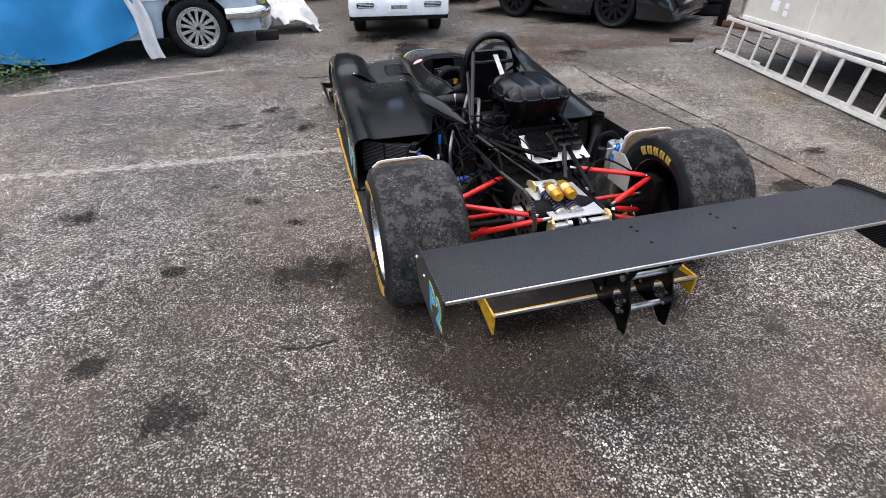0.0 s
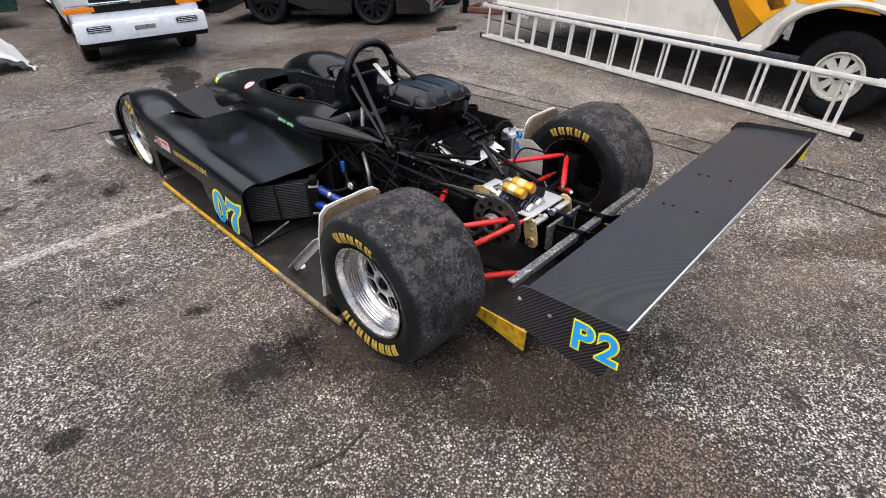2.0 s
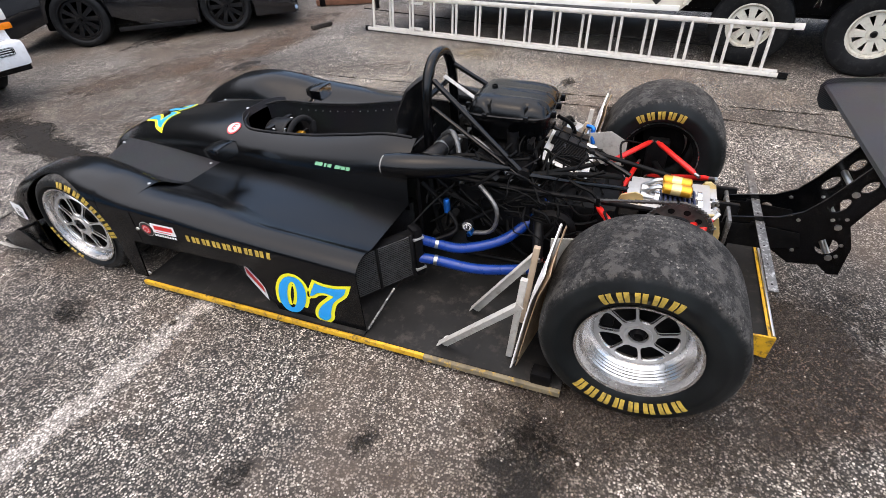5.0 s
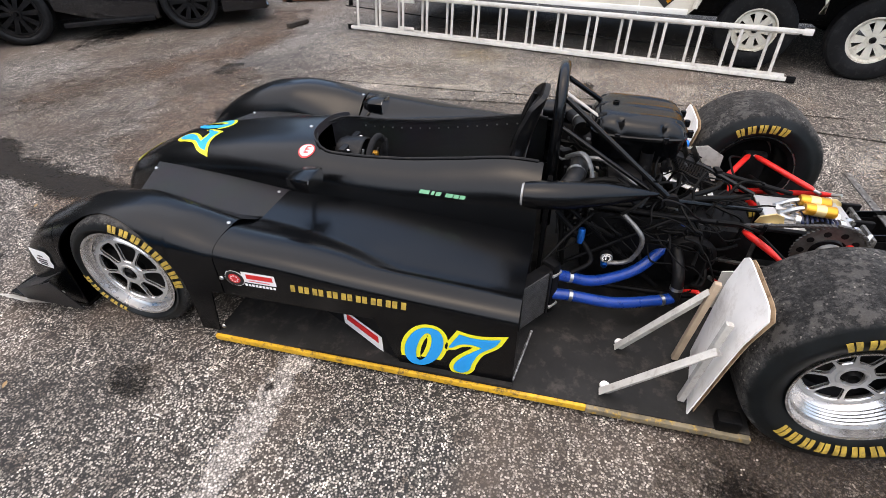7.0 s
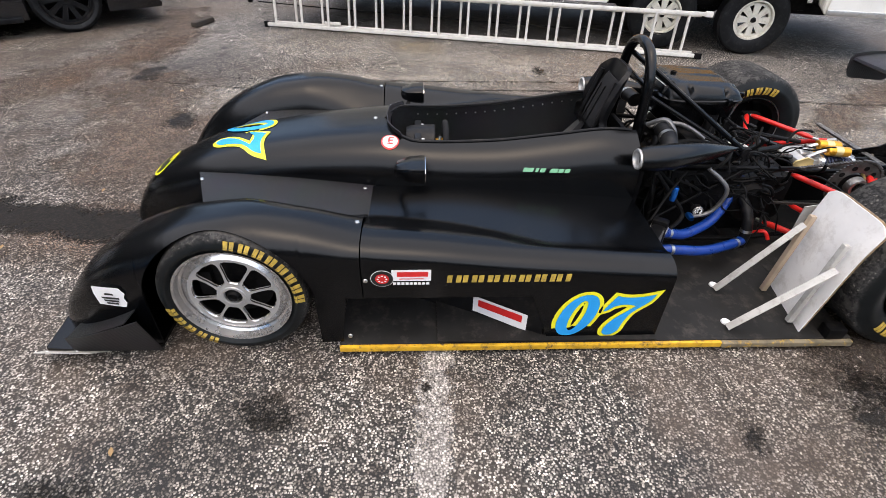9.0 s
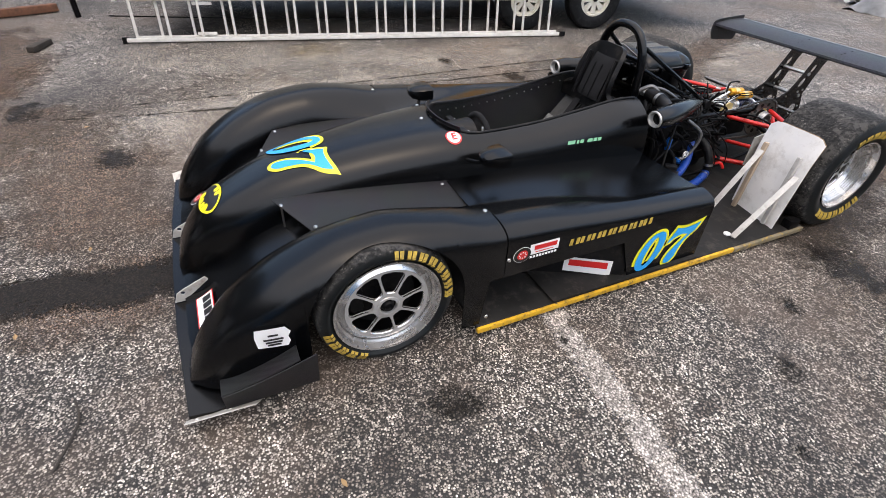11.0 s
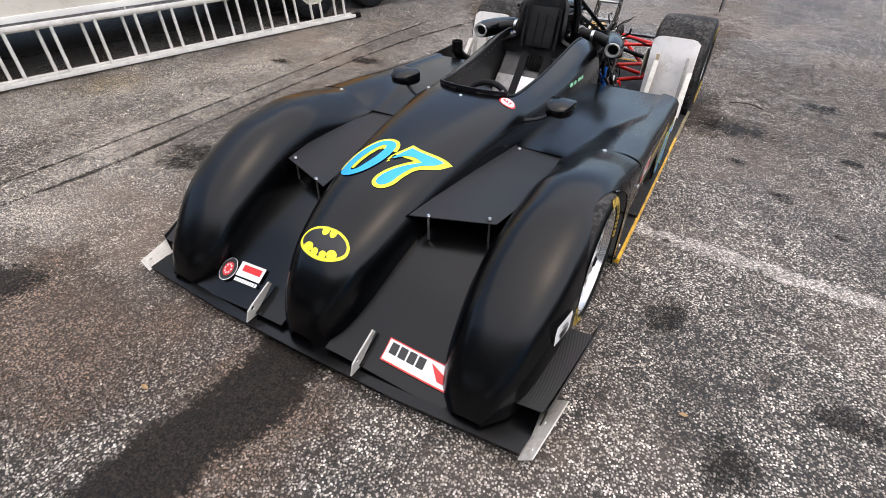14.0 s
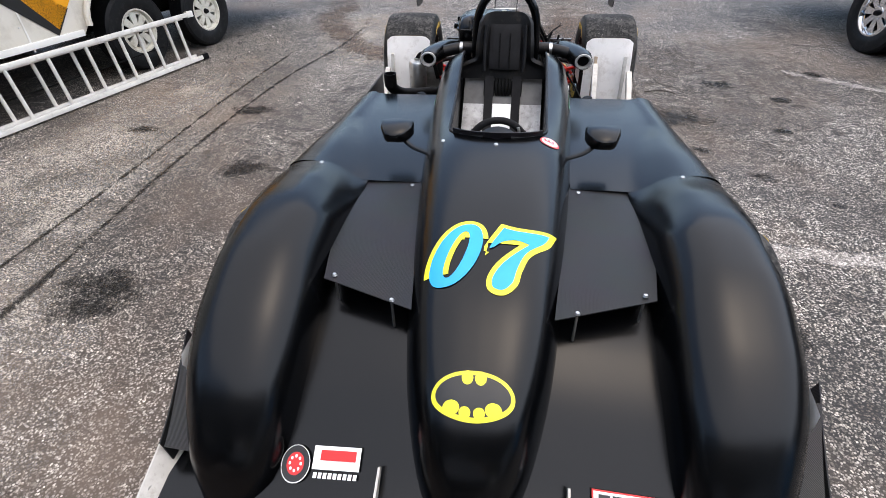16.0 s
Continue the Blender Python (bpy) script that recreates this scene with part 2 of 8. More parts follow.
M_CARBON = carbon_weave("carbon_plate", (0.012, 0.012, 0.013), 150.0, 0.45)
M_CARBON_WIDE = carbon_weave("carbon_endplate", (0.022, 0.022, 0.023), 55.0, 0.35)
M_WING = carbon_weave("matt_carbon_wing", (0.02, 0.021, 0.024), 130.0, 0.47)
M_TRAY = surface("scuffed_black_tray", (0.014, 0.0135, 0.013), 0.6, vary=0.4, scale=7.0, dirt=(0.07, 0.06, 0.052), dirt_amount=0.5, spec=0.2)
M_TYRE = surface("tyre_sidewall_rubber", (0.005, 0.0053, 0.006), 0.5, vary=0.3, scale=9.0, dirt=(0.05, 0.05, 0.05), dirt_amount=0.3, spec=0.2)
M_RUSTSILT = overlay("rusty_silt", (0.17, 0.1, 0.062), 0.4, 0.85, 0.45, 3.0, 0.8)
M_SHADE = overlay("dark_dirt_and_shade", (0.06, 0.046, 0.036), 0.28, 0.58, 0.72, 4.0, 0.7)
M_GRIME = overlay("thin_brown_grime", (0.14, 0.108, 0.084), 0.3, 0.85, 0.36, 2.6, 0.75)
M_OCHRE = overlay("pale_ochre_dust", (0.42, 0.33, 0.2), 0.35, 0.75, 0.4, 6.0, 0.85)
M_PALE_LAYER = overlay("pale_ground_layer", (0.5, 0.455, 0.4), 0.35, 0.75, 0.45, 2.0, 0.85)
M_ALLOY = surface("machined_alloy", (0.64, 0.635, 0.63), 0.26, 0.92, vary=0.1, scale=9.0, dirt=(0.2, 0.18, 0.16), dirt_amount=0.25)
M_CAST = surface("satin_cast_alloy", (0.46, 0.455, 0.445), 0.36, 0.5, vary=0.1, scale=9.0, dirt=(0.2, 0.19, 0.17), dirt_amount=0.2)
M_STEEL = surface("bare_steel", (0.55, 0.55, 0.54), 0.35, 1.0, vary=0.2, scale=20.0, dirt=(0.15, 0.12, 0.1), dirt_amount=0.4)
M_BRUSHED = surface("scratched_aluminium_sheet", (0.68, 0.68, 0.67), 0.36, 1.0, vary=0.15, scale=10.0, dirt=(0.3, 0.29, 0.27), dirt_amount=0.5)
M_WHITE = surface("dirty_white_paint", (0.82, 0.8, 0.77), 0.45, vary=0.08, scale=6.0, dirt=(0.35, 0.3, 0.24), dirt_amount=0.35)
M_MUD = surface("mud_splashed_sheet", (0.36, 0.25, 0.15), 0.75, vary=0.35, scale=16.0, dirt=(0.13, 0.065, 0.03), dirt_amount=0.95, bump=0.6)
M_YELLOW = surface("worn_yellow_paint", (0.6, 0.34, 0.02), 0.5, vary=0.3, scale=16.0, dirt=(0.05, 0.04, 0.03), dirt_amount=1.0)
M_SCUFFED = surface("scuffed_bare_edge", (0.17, 0.14, 0.09), 0.6, vary=0.4, scale=18.0, dirt=(0.5, 0.3, 0.03), dirt_amount=1.0)
M_LETTER = surface("faded_yellow_tyre_paint", (0.46, 0.31, 0.05), 0.6, vary=0.3, scale=40.0, dirt=(0.12, 0.1, 0.06), dirt_amount=0.7)
M_DECAL_Y = surface("yellow_vinyl", (0.85, 0.78, 0.03), 0.35, vary=0.05, bump=0)
M_DECAL_B = surface("bright_blue_vinyl", (0.0, 0.33, 0.78), 0.35, vary=0.08, bump=0)
M_DECAL_W = surface("white_vinyl", (0.8, 0.8, 0.79), 0.4, vary=0.05, bump=0)
M_DECAL_R = surface("red_vinyl", (0.62, 0.02, 0.02), 0.4, vary=0.08, bump=0)
M_DECAL_G = surface("mint_green_vinyl", (0.16, 0.42, 0.24), 0.4, vary=0.08, bump=0)
M_DECAL_K = surface("black_vinyl", (0.01, 0.01, 0.01), 0.4, vary=0.1, bump=0)
M_RED = surface("red_powder_coat", (0.6, 0.018, 0.014), 0.32, vary=0.15, scale=12.0, dirt=(0.08, 0.02, 0.02), dirt_amount=0.5)
M_HOSE = surface("blue_silicone_hose", (0.003, 0.035, 0.22), 0.3, vary=0.15, scale=20.0)
M_BLUEAN = surface("blue_anodised_fitting", (0.01, 0.16, 0.6), 0.3, 0.8, vary=0.1)
M_GOLD = surface("gold_anodised_canister", (0.62, 0.3, 0.03), 0.3, 0.7, vary=0.12)
M_PALEGOLD = surface("pale_gold_bell_crank", (0.72, 0.55, 0.25), 0.35, 0.6, vary=0.12)
M_FIN = surface("grey_radiator_fin", (0.07, 0.07, 0.07), 0.5, 0.4, vary=0.4, scale=40.0)
M_SCUFFBAR = surface("scuffed_dark_bar", (0.12, 0.118, 0.115), 0.4, 0.6, vary=0.5, scale=26.0, dirt=(0.6, 0.6, 0.58), dirt_amount=0.8)
M_SPROCKET = surface("greasy_black_sprocket", (0.06, 0.057, 0.053), 0.4, 0.5, vary=0.4, scale=30.0)
M_SPRING = surface("dark_blue_spring", (0.012, 0.018, 0.05), 0.35, vary=0.2)
M_RUBBER = surface("black_wire_sheath", (0.004, 0.004, 0.004), 0.5, vary=0.3, spec=0.08)
M_BRAID = surface("braided_steel_line", (0.19, 0.187, 0.183), 0.45, 0.8, vary=0.25, scale=60.0)
M_CLOTH = surface("black_seat_cloth", (0.012, 0.012, 0.013), 0.9, vary=0.3, scale=30.0, bump=0.4, fine=300.0, spec=0.2)
M_DULL = surface("dull_grey_panel", (0.09, 0.09, 0.09), 0.55, 0.4, vary=0.3, scale=10.0, dirt=(0.05, 0.045, 0.04), dirt_amount=0.5)
M_DULLSHEET = surface("scuffed_seat_aluminium", (0.34, 0.34, 0.34), 0.5, 0.6, vary=0.35, scale=14.0, fine=160.0, dirt=(0.1, 0.095, 0.09), dirt_amount=0.7)
M_MIRROR = surface("mirror_face", (0.8, 0.8, 0.8), 0.06, 1.0, vary=0.02, bump=0, rough_vary=0.02)
M_STRUT = surface("dull_aluminium_angle", (0.5, 0.485, 0.45), 0.5, 0.2, vary=0.15, scale=14.0, dirt=(0.2, 0.16, 0.12), dirt_amount=0.5)
M_TAN = surface("tan_stained_strip", (0.4, 0.31, 0.22), 0.6, vary=0.2, scale=14.0)
M_TRAILER = surface("aged_cream_trailer_skin", (0.58, 0.55, 0.48), 0.45, vary=0.1, scale=2.0, dirt=(0.34, 0.3, 0.24), dirt_amount=0.45)
M_TRAILER_W = surface("white_trailer_skin", (0.72, 0.71, 0.67), 0.42, vary=0.07, scale=2.0, dirt=(0.4, 0.36, 0.3), dirt_amount=0.3)
M_ORANGE = surface("orange_trailer_graphic", (0.8, 0.34, 0.01), 0.4, vary=0.1)
M_LADDER = surface("ladder_aluminium", (0.66, 0.64, 0.59), 0.45, 0.2, vary=0.12, scale=12.0, dirt=(0.35, 0.32, 0.28), dirt_amount=0.4)
M_STEELW = surface("cream_steel_wheel", (0.62, 0.6, 0.52), 0.45, 0.2, vary=0.12, dirt=(0.2, 0.13, 0.07), dirt_amount=0.5)
M_PALEBLUE = surface("pale_blue_car_paint", (0.36, 0.43, 0.48), 0.3, vary=0.08, coat=0.5, dirt=(0.3, 0.3, 0.29), dirt_amount=0.3)
M_TARP = surface("bright_blue_tarpaulin", (0.01, 0.23, 0.5), 0.42, vary=0.12, scale=5.0, fine=40.0, bump=0.3)
M_CHROME = surface("chrome", (0.8, 0.8, 0.8), 0.12, 1.0, vary=0.05, dirt=(0.2, 0.18, 0.16), dirt_amount=0.3, rough_vary=0.06)
M_TRUCK = surface("white_truck_paint", (0.78, 0.79, 0.8), 0.28, vary=0.04, coat=0.4, dirt=(0.5, 0.48, 0.44), dirt_amount=0.3)
M_SILVER = surface("silver_grey_car_paint", (0.3, 0.3, 0.3), 0.3, 0.5, vary=0.08, coat=0.4)
M_GREENCAR = surface("dark_green_car_paint", (0.012, 0.06, 0.05), 0.25, vary=0.1, coat=0.4)
M_BLUECAR = surface("blue_car_paint", (0.03, 0.12, 0.28), 0.25, vary=0.1, coat=0.4)
M_LIME = surface("yellow_green_plastic", (0.42, 0.48, 0.02), 0.5, vary=0.1)
M_GRIT = surface("pale_grit", (0.42, 0.38, 0.33), 0.85, vary=0.5, scale=60.0)
M_BLACKCAR = surface("gloss_black_car_paint", (0.008, 0.008, 0.009), 0.1, vary=0.2, coat=0.6, rough_vary=0.03)
M_GLASS = surface("dark_window_glass", (0.012, 0.014, 0.015), 0.05, vary=0.1, bump=0, rough_vary=0.02)
M_AMBER = surface("amber_lens", (0.75, 0.2, 0.01), 0.15, vary=0.1)
M_LENS = surface("clear_lamp_lens", (0.6, 0.6, 0.58), 0.12, vary=0.15)
M_RUST = surface("rusty_iron", (0.16, 0.07, 0.04), 0.8, vary=0.4, scale=14.0, bump=0.4)
M_CLOTHW = surface("off_white_cloth", (0.68, 0.67, 0.65), 0.85, vary=0.12, scale=9.0, bump=0.3)
M_LEAF = surface("green_leaf", (0.05, 0.1, 0.02), 0.55, vary=0.4, scale=25.0)
M_DRYLEAF = surface("dry_leaf", (0.34, 0.22, 0.1), 0.7, vary=0.3)
M_GREYBAG = surface("grey_plastic_bag", (0.22, 0.22, 0.22), 0.4, vary=0.3, scale=7.0)


# ---- mesh helpers ----
OFFSETS = {}


def finish(bm, name, material, smooth=True, sharp=35.0):
    bmesh.ops.recalc_face_normals(bm, faces=bm.faces)
    me = bpy.data.meshes.new(name)
    bm.to_mesh(me)
    bm.free()
    for mat in (material if isinstance(material, (list, tuple)) else [material]):
        me.materials.append(mat)
    if smooth:
        me.shade_smooth()
        me.set_sharp_from_angle(angle=radians(sharp))
    return me


def fit_height(z):
    """Flattened to fit the camera's view: heights above the wheels' centres shrink a tenth."""
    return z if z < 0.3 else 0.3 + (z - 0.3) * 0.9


def part(name, bm, material, parent, label="", smooth=True, sharp=35.0):
    """One mesh object under a thing or a part; the car's parts are given in world places."""
    root = parent
    while root.parent:
        root = root.parent
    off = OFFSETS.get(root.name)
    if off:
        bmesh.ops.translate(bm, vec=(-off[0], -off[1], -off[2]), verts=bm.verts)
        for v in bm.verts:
            v.co.z = fit_height(v.co.z)
    ob = new(name, finish(bm, name, material, smooth, sharp))
    ob.parent = parent
    if label:
        ob["label"] = label
    return ob


def thing(name, m, label, category, group="", kind=""):
    ob = new(name)
    ob.matrix_world = m
    return tagged(ob, label, category, group, kind)


def solo(name, bm, material, m, label, category, group="", kind="", smooth=True, sharp=35.0):
    ob = new(name, finish(bm, name, material, smooth, sharp))
    ob.matrix_world = m
    return tagged(ob, label, category, group, kind)


def add_box(bm, c, s, bevel=0.0, m=None):
    vs = bmesh.ops.create_cube(bm, size=1.0)["verts"]
    bmesh.ops.scale(bm, vec=s, verts=vs)
    if bevel > 0:
        es = list({e for v in vs for e in v.link_edges})
        r = bmesh.ops.bevel(bm, geom=es, offset=bevel, segments=2, affect="EDGES", profile=0.6)
        vs = list({v for v in r["verts"]} | {v for f in r["faces"] for v in f.verts})
    if m is not None:
        bmesh.ops.transform(bm, matrix=m, verts=vs)
    bmesh.ops.translate(bm, vec=c, verts=vs)
    return bm


def box(c, s, bevel=0.004, m=None):
    return add_box(bmesh.new(), c, s, bevel, m)


def add_rings(bm, rings, closed=True, caps=True):
    rows = [[bm.verts.new(p) for p in ring] for ring in rings]
    k = len(rows[0])
    for a, b in zip(rows, rows[1:]):
        for i in range(k if closed else k - 1):
            j = (i + 1) % k
            bm.faces.new((a[i], a[j], b[j], b[i]))
    if caps and closed:
        bm.faces.new(rows[0])
        bm.faces.new(rows[-1][::-1])
    return bm


def smooth_path(pts, steps=6):
    pts = [Vector(p) for p in pts]
    if len(pts) < 3:
        return pts
    out = []
    for i in range(len(pts) - 1):
        p0, p1, p2, p3 = pts[max(i - 1, 0)], pts[i], pts[i + 1], pts[min(i + 2, len(pts) - 1)]
        for k in range(steps):
            t = k / steps
            out.append(0.5 * ((2 * p1) + (p2 - p0) * t + (2 * p0 - 5 * p1 + 4 * p2 - p3) * t * t + (3 * p1 - p0 - 3 * p2 + p3) * t ** 3))
    return out + [pts[-1]]


def add_tube(bm, pts, radius, segs=10, steps=6, straight=False):
    path = [Vector(p) for p in pts] if straight else smooth_path(pts, steps)
    rad = radius if hasattr(radius, "__len__") else None
    side = None
    rings = []
    for i, p in enumerate(path):
        d = (path[min(i + 1, len(path) - 1)] - path[max(i - 1, 0)]).normalized()
        if side is None:
            side = d.orthogonal().normalized()
        side = (side - d * side.dot(d)).normalized()
        up = d.cross(side)
        r = radius if rad is None else float(np.interp(i / (len(path) - 1), np.linspace(0, 1, len(rad)), rad))
        rings.append([p + r * (math.cos(a) * side + math.sin(a) * up) for a in (2 * math.pi * k / segs for k in range(segs))])
    return add_rings(bm, rings)


def tube(pts, radius, segs=10, steps=6, straight=False):
    return add_tube(bmesh.new(), pts, radius, segs, steps, straight)


def add_lathe(bm, profile, segs=48, c=(0, 0, 0), axis="x", closed=False):
    """Turns (along, radius) pairs round an axis through c."""
    rings = []
    for s in range(segs):
        a = 2 * math.pi * s / segs
        ring = []
        for h, r in profile:
            x, y = r * math.cos(a), r * math.sin(a)
            q = {"x": (h, x, y), "y": (x, h, y), "z": (x, y, h)}[axis]
            ring.append(bm.verts.new((q[0] + c[0], q[1] + c[1], q[2] + c[2])))
        rings.append(ring)
    k = len(profile)
    for s in range(segs):
        a, b = rings[s], rings[(s + 1) % segs]
        for i in range(k if closed else k - 1):
            j = (i + 1) % k
            bm.faces.new((a[i], a[j], b[j], b[i]))
    return bm


def lathe(profile, segs=48, c=(0, 0, 0), axis="x", closed=False):
    bm = add_lathe(bmesh.new(), profile, segs, c, axis, closed)
    bmesh.ops.remove_doubles(bm, verts=bm.verts, dist=1e-5)
    return bm


def add_plate(bm, outline, to3d, thick, holes=()):
    """A flat plate from a 2D outline; to3d(a, b, depth) gives the place."""
    n = len(outline)
    top = [bm.verts.new(to3d(a, b, 0)) for a, b in outline]
    bot = [bm.verts.new(to3d(a, b, thick)) for a, b in outline]
    bm.faces.new(top)
    bm.faces.new(bot[::-1])
    for i in range(n):
        j = (i + 1) % n
        bm.faces.new((top[i], bot[i], bot[j], top[j]))
    return bm


def plate(outline, to3d, thick):
    return add_plate(bmesh.new(), outline, to3d, thick)


def sheet(fn, us, vs, thick=0.0):
    """A grid of points fn(u, v), given a thickness along its normals."""
    bm = bmesh.new()
    g = [[bm.verts.new(fn(u, v)) for u in us] for v in vs]
    for a, b in zip(g, g[1:]):
        for i in range(len(us) - 1):
            bm.faces.new((a[i], a[i + 1], b[i + 1], b[i]))
    if thick:
        bmesh.ops.recalc_face_normals(bm, faces=bm.faces)
        bmesh.ops.solidify(bm, geom=list(bm.faces), thickness=thick)
    return bm


def curve(table):
    """A smooth function through (place, value) pairs."""
    t = sorted(table)
    xs, ys = np.array([a for a, _ in t]), np.array([b for _, b in t])
    d = np.diff(ys) / np.diff(xs)
    m = np.r_[d[0], [0 if a * b <= 0 else 2 * a * b / (a + b) for a, b in zip(d, d[1:])], d[-1]]

    def f(x):
        x = min(max(x, xs[0]), xs[-1])
        i = min(max(int(np.searchsorted(xs, x)) - 1, 0), len(d) - 1)
        h = xs[i + 1] - xs[i]
        s = (x - xs[i]) / h
        return float((1 + 2 * s) * (1 - s) ** 2 * ys[i] + s * (1 - s) ** 2 * h * m[i] + s * s * (3 - 2 * s) * ys[i + 1] + s * s * (s - 1) * h * m[i + 1])
    return f


def text_bm(body, size, fat=0.0, shear=0.0, spread=1.0, cell=0.03):
    """Flat letters in the x-y plane, centred, cut into small faces."""
    cu = bpy.data.curves.new("letters", "FONT")
    cu.body, cu.size, cu.offset, cu.shear, cu.space_character = body, size, fat, shear, spread
    cu.align_x, cu.align_y, cu.resolution_u = "CENTER", "CENTER", 8
    ob = new("letters", cu)
    bpy.context.view_layer.update()
    me = bpy.data.meshes.new_from_object(ob.evaluated_get(bpy.context.evaluated_depsgraph_get()))
    bpy.data.objects.remove(ob)
    bm = bmesh.new()
    bm.from_mesh(me)
    bpy.data.meshes.remove(me)
    fine(bm, cell)
    return bm


def number_bm(height, fat=0.0, slant=0.22, cell=0.03):
    """The race number 07 in bold slanting figures, centred in the x-y plane."""
    cu = bpy.data.curves.new("figures", "CURVE")
    cu.dimensions, cu.fill_mode, cu.offset = "2D", "BOTH", fat
    ring = [(0.29 * math.copysign(abs(math.cos(t)) ** 0.9, math.cos(t)) - 0.36, 0.5 * math.sin(t)) for t in np.linspace(0, 2 * math.pi, 48, endpoint=False)]
    slot = [(0.085 * math.cos(t) - 0.36, 0.34 * math.sin(t)) for t in np.linspace(0, 2 * math.pi, 28, endpoint=False)]
    top = smooth_path([(0.06, 0.47, 0), (0.24, 0.43, 0), (0.45, 0.44, 0), (0.66, 0.5, 0)], 4)
    stem = smooth_path([(0.66, 0.5, 0), (0.62, 0.3, 0), (0.46, 0.06, 0), (0.42, -0.2, 0), (0.42, -0.38, 0), (0.33, -0.5, 0), (0.19, -0.46, 0), (0.15, -0.3, 0), (0.22, -0.08, 0), (0.42, 0.21, 0)], 4)
    bar = smooth_path([(0.42, 0.21, 0), (0.28, 0.24, 0), (0.14, 0.2, 0), (0.05, 0.1, 0), (-0.02, 0.12, 0), (0.06, 0.47, 0)], 4)
    for pts in (ring, slot, [(v.x, v.y) for v in top[:-1] + stem[:-1] + bar[:-1]][::-1]):
        sp = cu.splines.new("POLY")
        sp.points.add(len(pts) - 1)
        for node, (a, b) in zip(sp.points, pts):
            node.co = ((a + slant * b) * height, b * height, 0, 1)
        sp.use_cyclic_u = True
    ob = new("figures", cu)
    bpy.context.view_layer.update()
    me = bpy.data.meshes.new_from_object(ob.evaluated_get(bpy.context.evaluated_depsgraph_get()))
    bpy.data.objects.remove(ob)
    bm = bmesh.new()
    bm.from_mesh(me)
    bpy.data.meshes.remove(me)
    fine(bm, cell)
    return bm


def fine(bm, cell):
    bmesh.ops.triangulate(bm, faces=bm.faces)
    for _ in range(6):
        long = [e for e in bm.edges if e.calc_length() > cell]
        if not long:
            break
        bmesh.ops.subdivide_edges(bm, edges=long, cuts=1)
        bmesh.ops.triangulate(bm, faces=bm.faces)


def laid(bm, fn):
    for v in bm.verts:
        v.co = fn(v.co.x, v.co.y)
    return bm


def flat_poly(pts, cell=0.05):
    bm = bmesh.new()
    bm.faces.new([bm.verts.new((a, b, 0)) for a, b in pts])
    fine(bm, cell)
    return bm


def ellipse(a, b, n=40, cx=0.0, cy=0.0):
    return [(cx + a * math.cos(2 * math.pi * k / n), cy + b * math.sin(2 * math.pi * k / n)) for k in range(n)]

M_BLOCKER = surface("unseen_dark_wall", (0.06, 0.057, 0.051), 0.8, vary=0.3, scale=0.8, fine=30.0, bump=0.3)
M_WOOD = surface("dark_old_timber", (0.03, 0.024, 0.019), 0.85, vary=0.4, scale=12.0, bump=0.3)


def plate_holes(outer, holes, fn, thick):
    """A flat plate with openings: outlines are (a, b) pairs, fn lays (a, b, depth) in place."""
    bm = bmesh.new()
    for loop in [outer] + list(holes):
        vs = [bm.verts.new((a, b, 0)) for a, b in loop]
        for p, q in zip(vs, vs[1:] + vs[:1]):
            bm.edges.new((p, q))
    bmesh.ops.triangle_fill(bm, use_beauty=True, use_dissolve=False, edges=list(bm.edges))
    bmesh.ops.recalc_face_normals(bm, faces=bm.faces)
    bmesh.ops.solidify(bm, geom=list(bm.faces), thickness=thick)
    for v in bm.verts:
        v.co = fn(v.co.x, v.co.y, v.co.z)
    return bm


def disc(a, b, r, r2=None, n=16, tilt=0.0):
    c, q = math.cos(tilt), math.sin(tilt)
    r2 = r2 or r
    out = []
    for k in range(n):
        t = 2 * math.pi * k / n
        x, y = r * math.cos(t), r2 * math.sin(t)
        out.append((a + x * c - y * q, b + x * q + y * c))
    return out


# ---- ground ----
bm = bmesh.new()
edges = [-400, -120, -40, -14, -7, -3, 0, 3, 7, 12, 20, 45, 130, 400]
grid = [[bm.verts.new((x + 1, y + 3, 0)) for x in edges] for y in edges]
for a, b in zip(grid, grid[1:]):
    for i in range(len(edges) - 1):
        bm.faces.new((a[i], a[i + 1], b[i + 1], b[i]))
solo("ground", bm, M_ASPHALT, Matrix(), "worn grey asphalt yard with oil spots and silt", "ground", kind="structure")


# Unseen walls added to darken the low sky in the car's reflections.
for nm, cx, cy, sx, sy, h in (("blocker_north", 2, 17, 34, 0.3, 8.5), ("blocker_south", 2, -13, 34, 0.3, 2.4), ("blocker_east", 17, 2, 0.3, 29.7, 4.8), ("blocker_west", -14, 2, 0.3, 29.7, 4.8)):
    solo(nm, box((cx, cy, h / 2), (sx, sy, h), 0.02), M_BLOCKER, Matrix(), "unseen dark wall added to darken reflections", "wall", kind="structure")


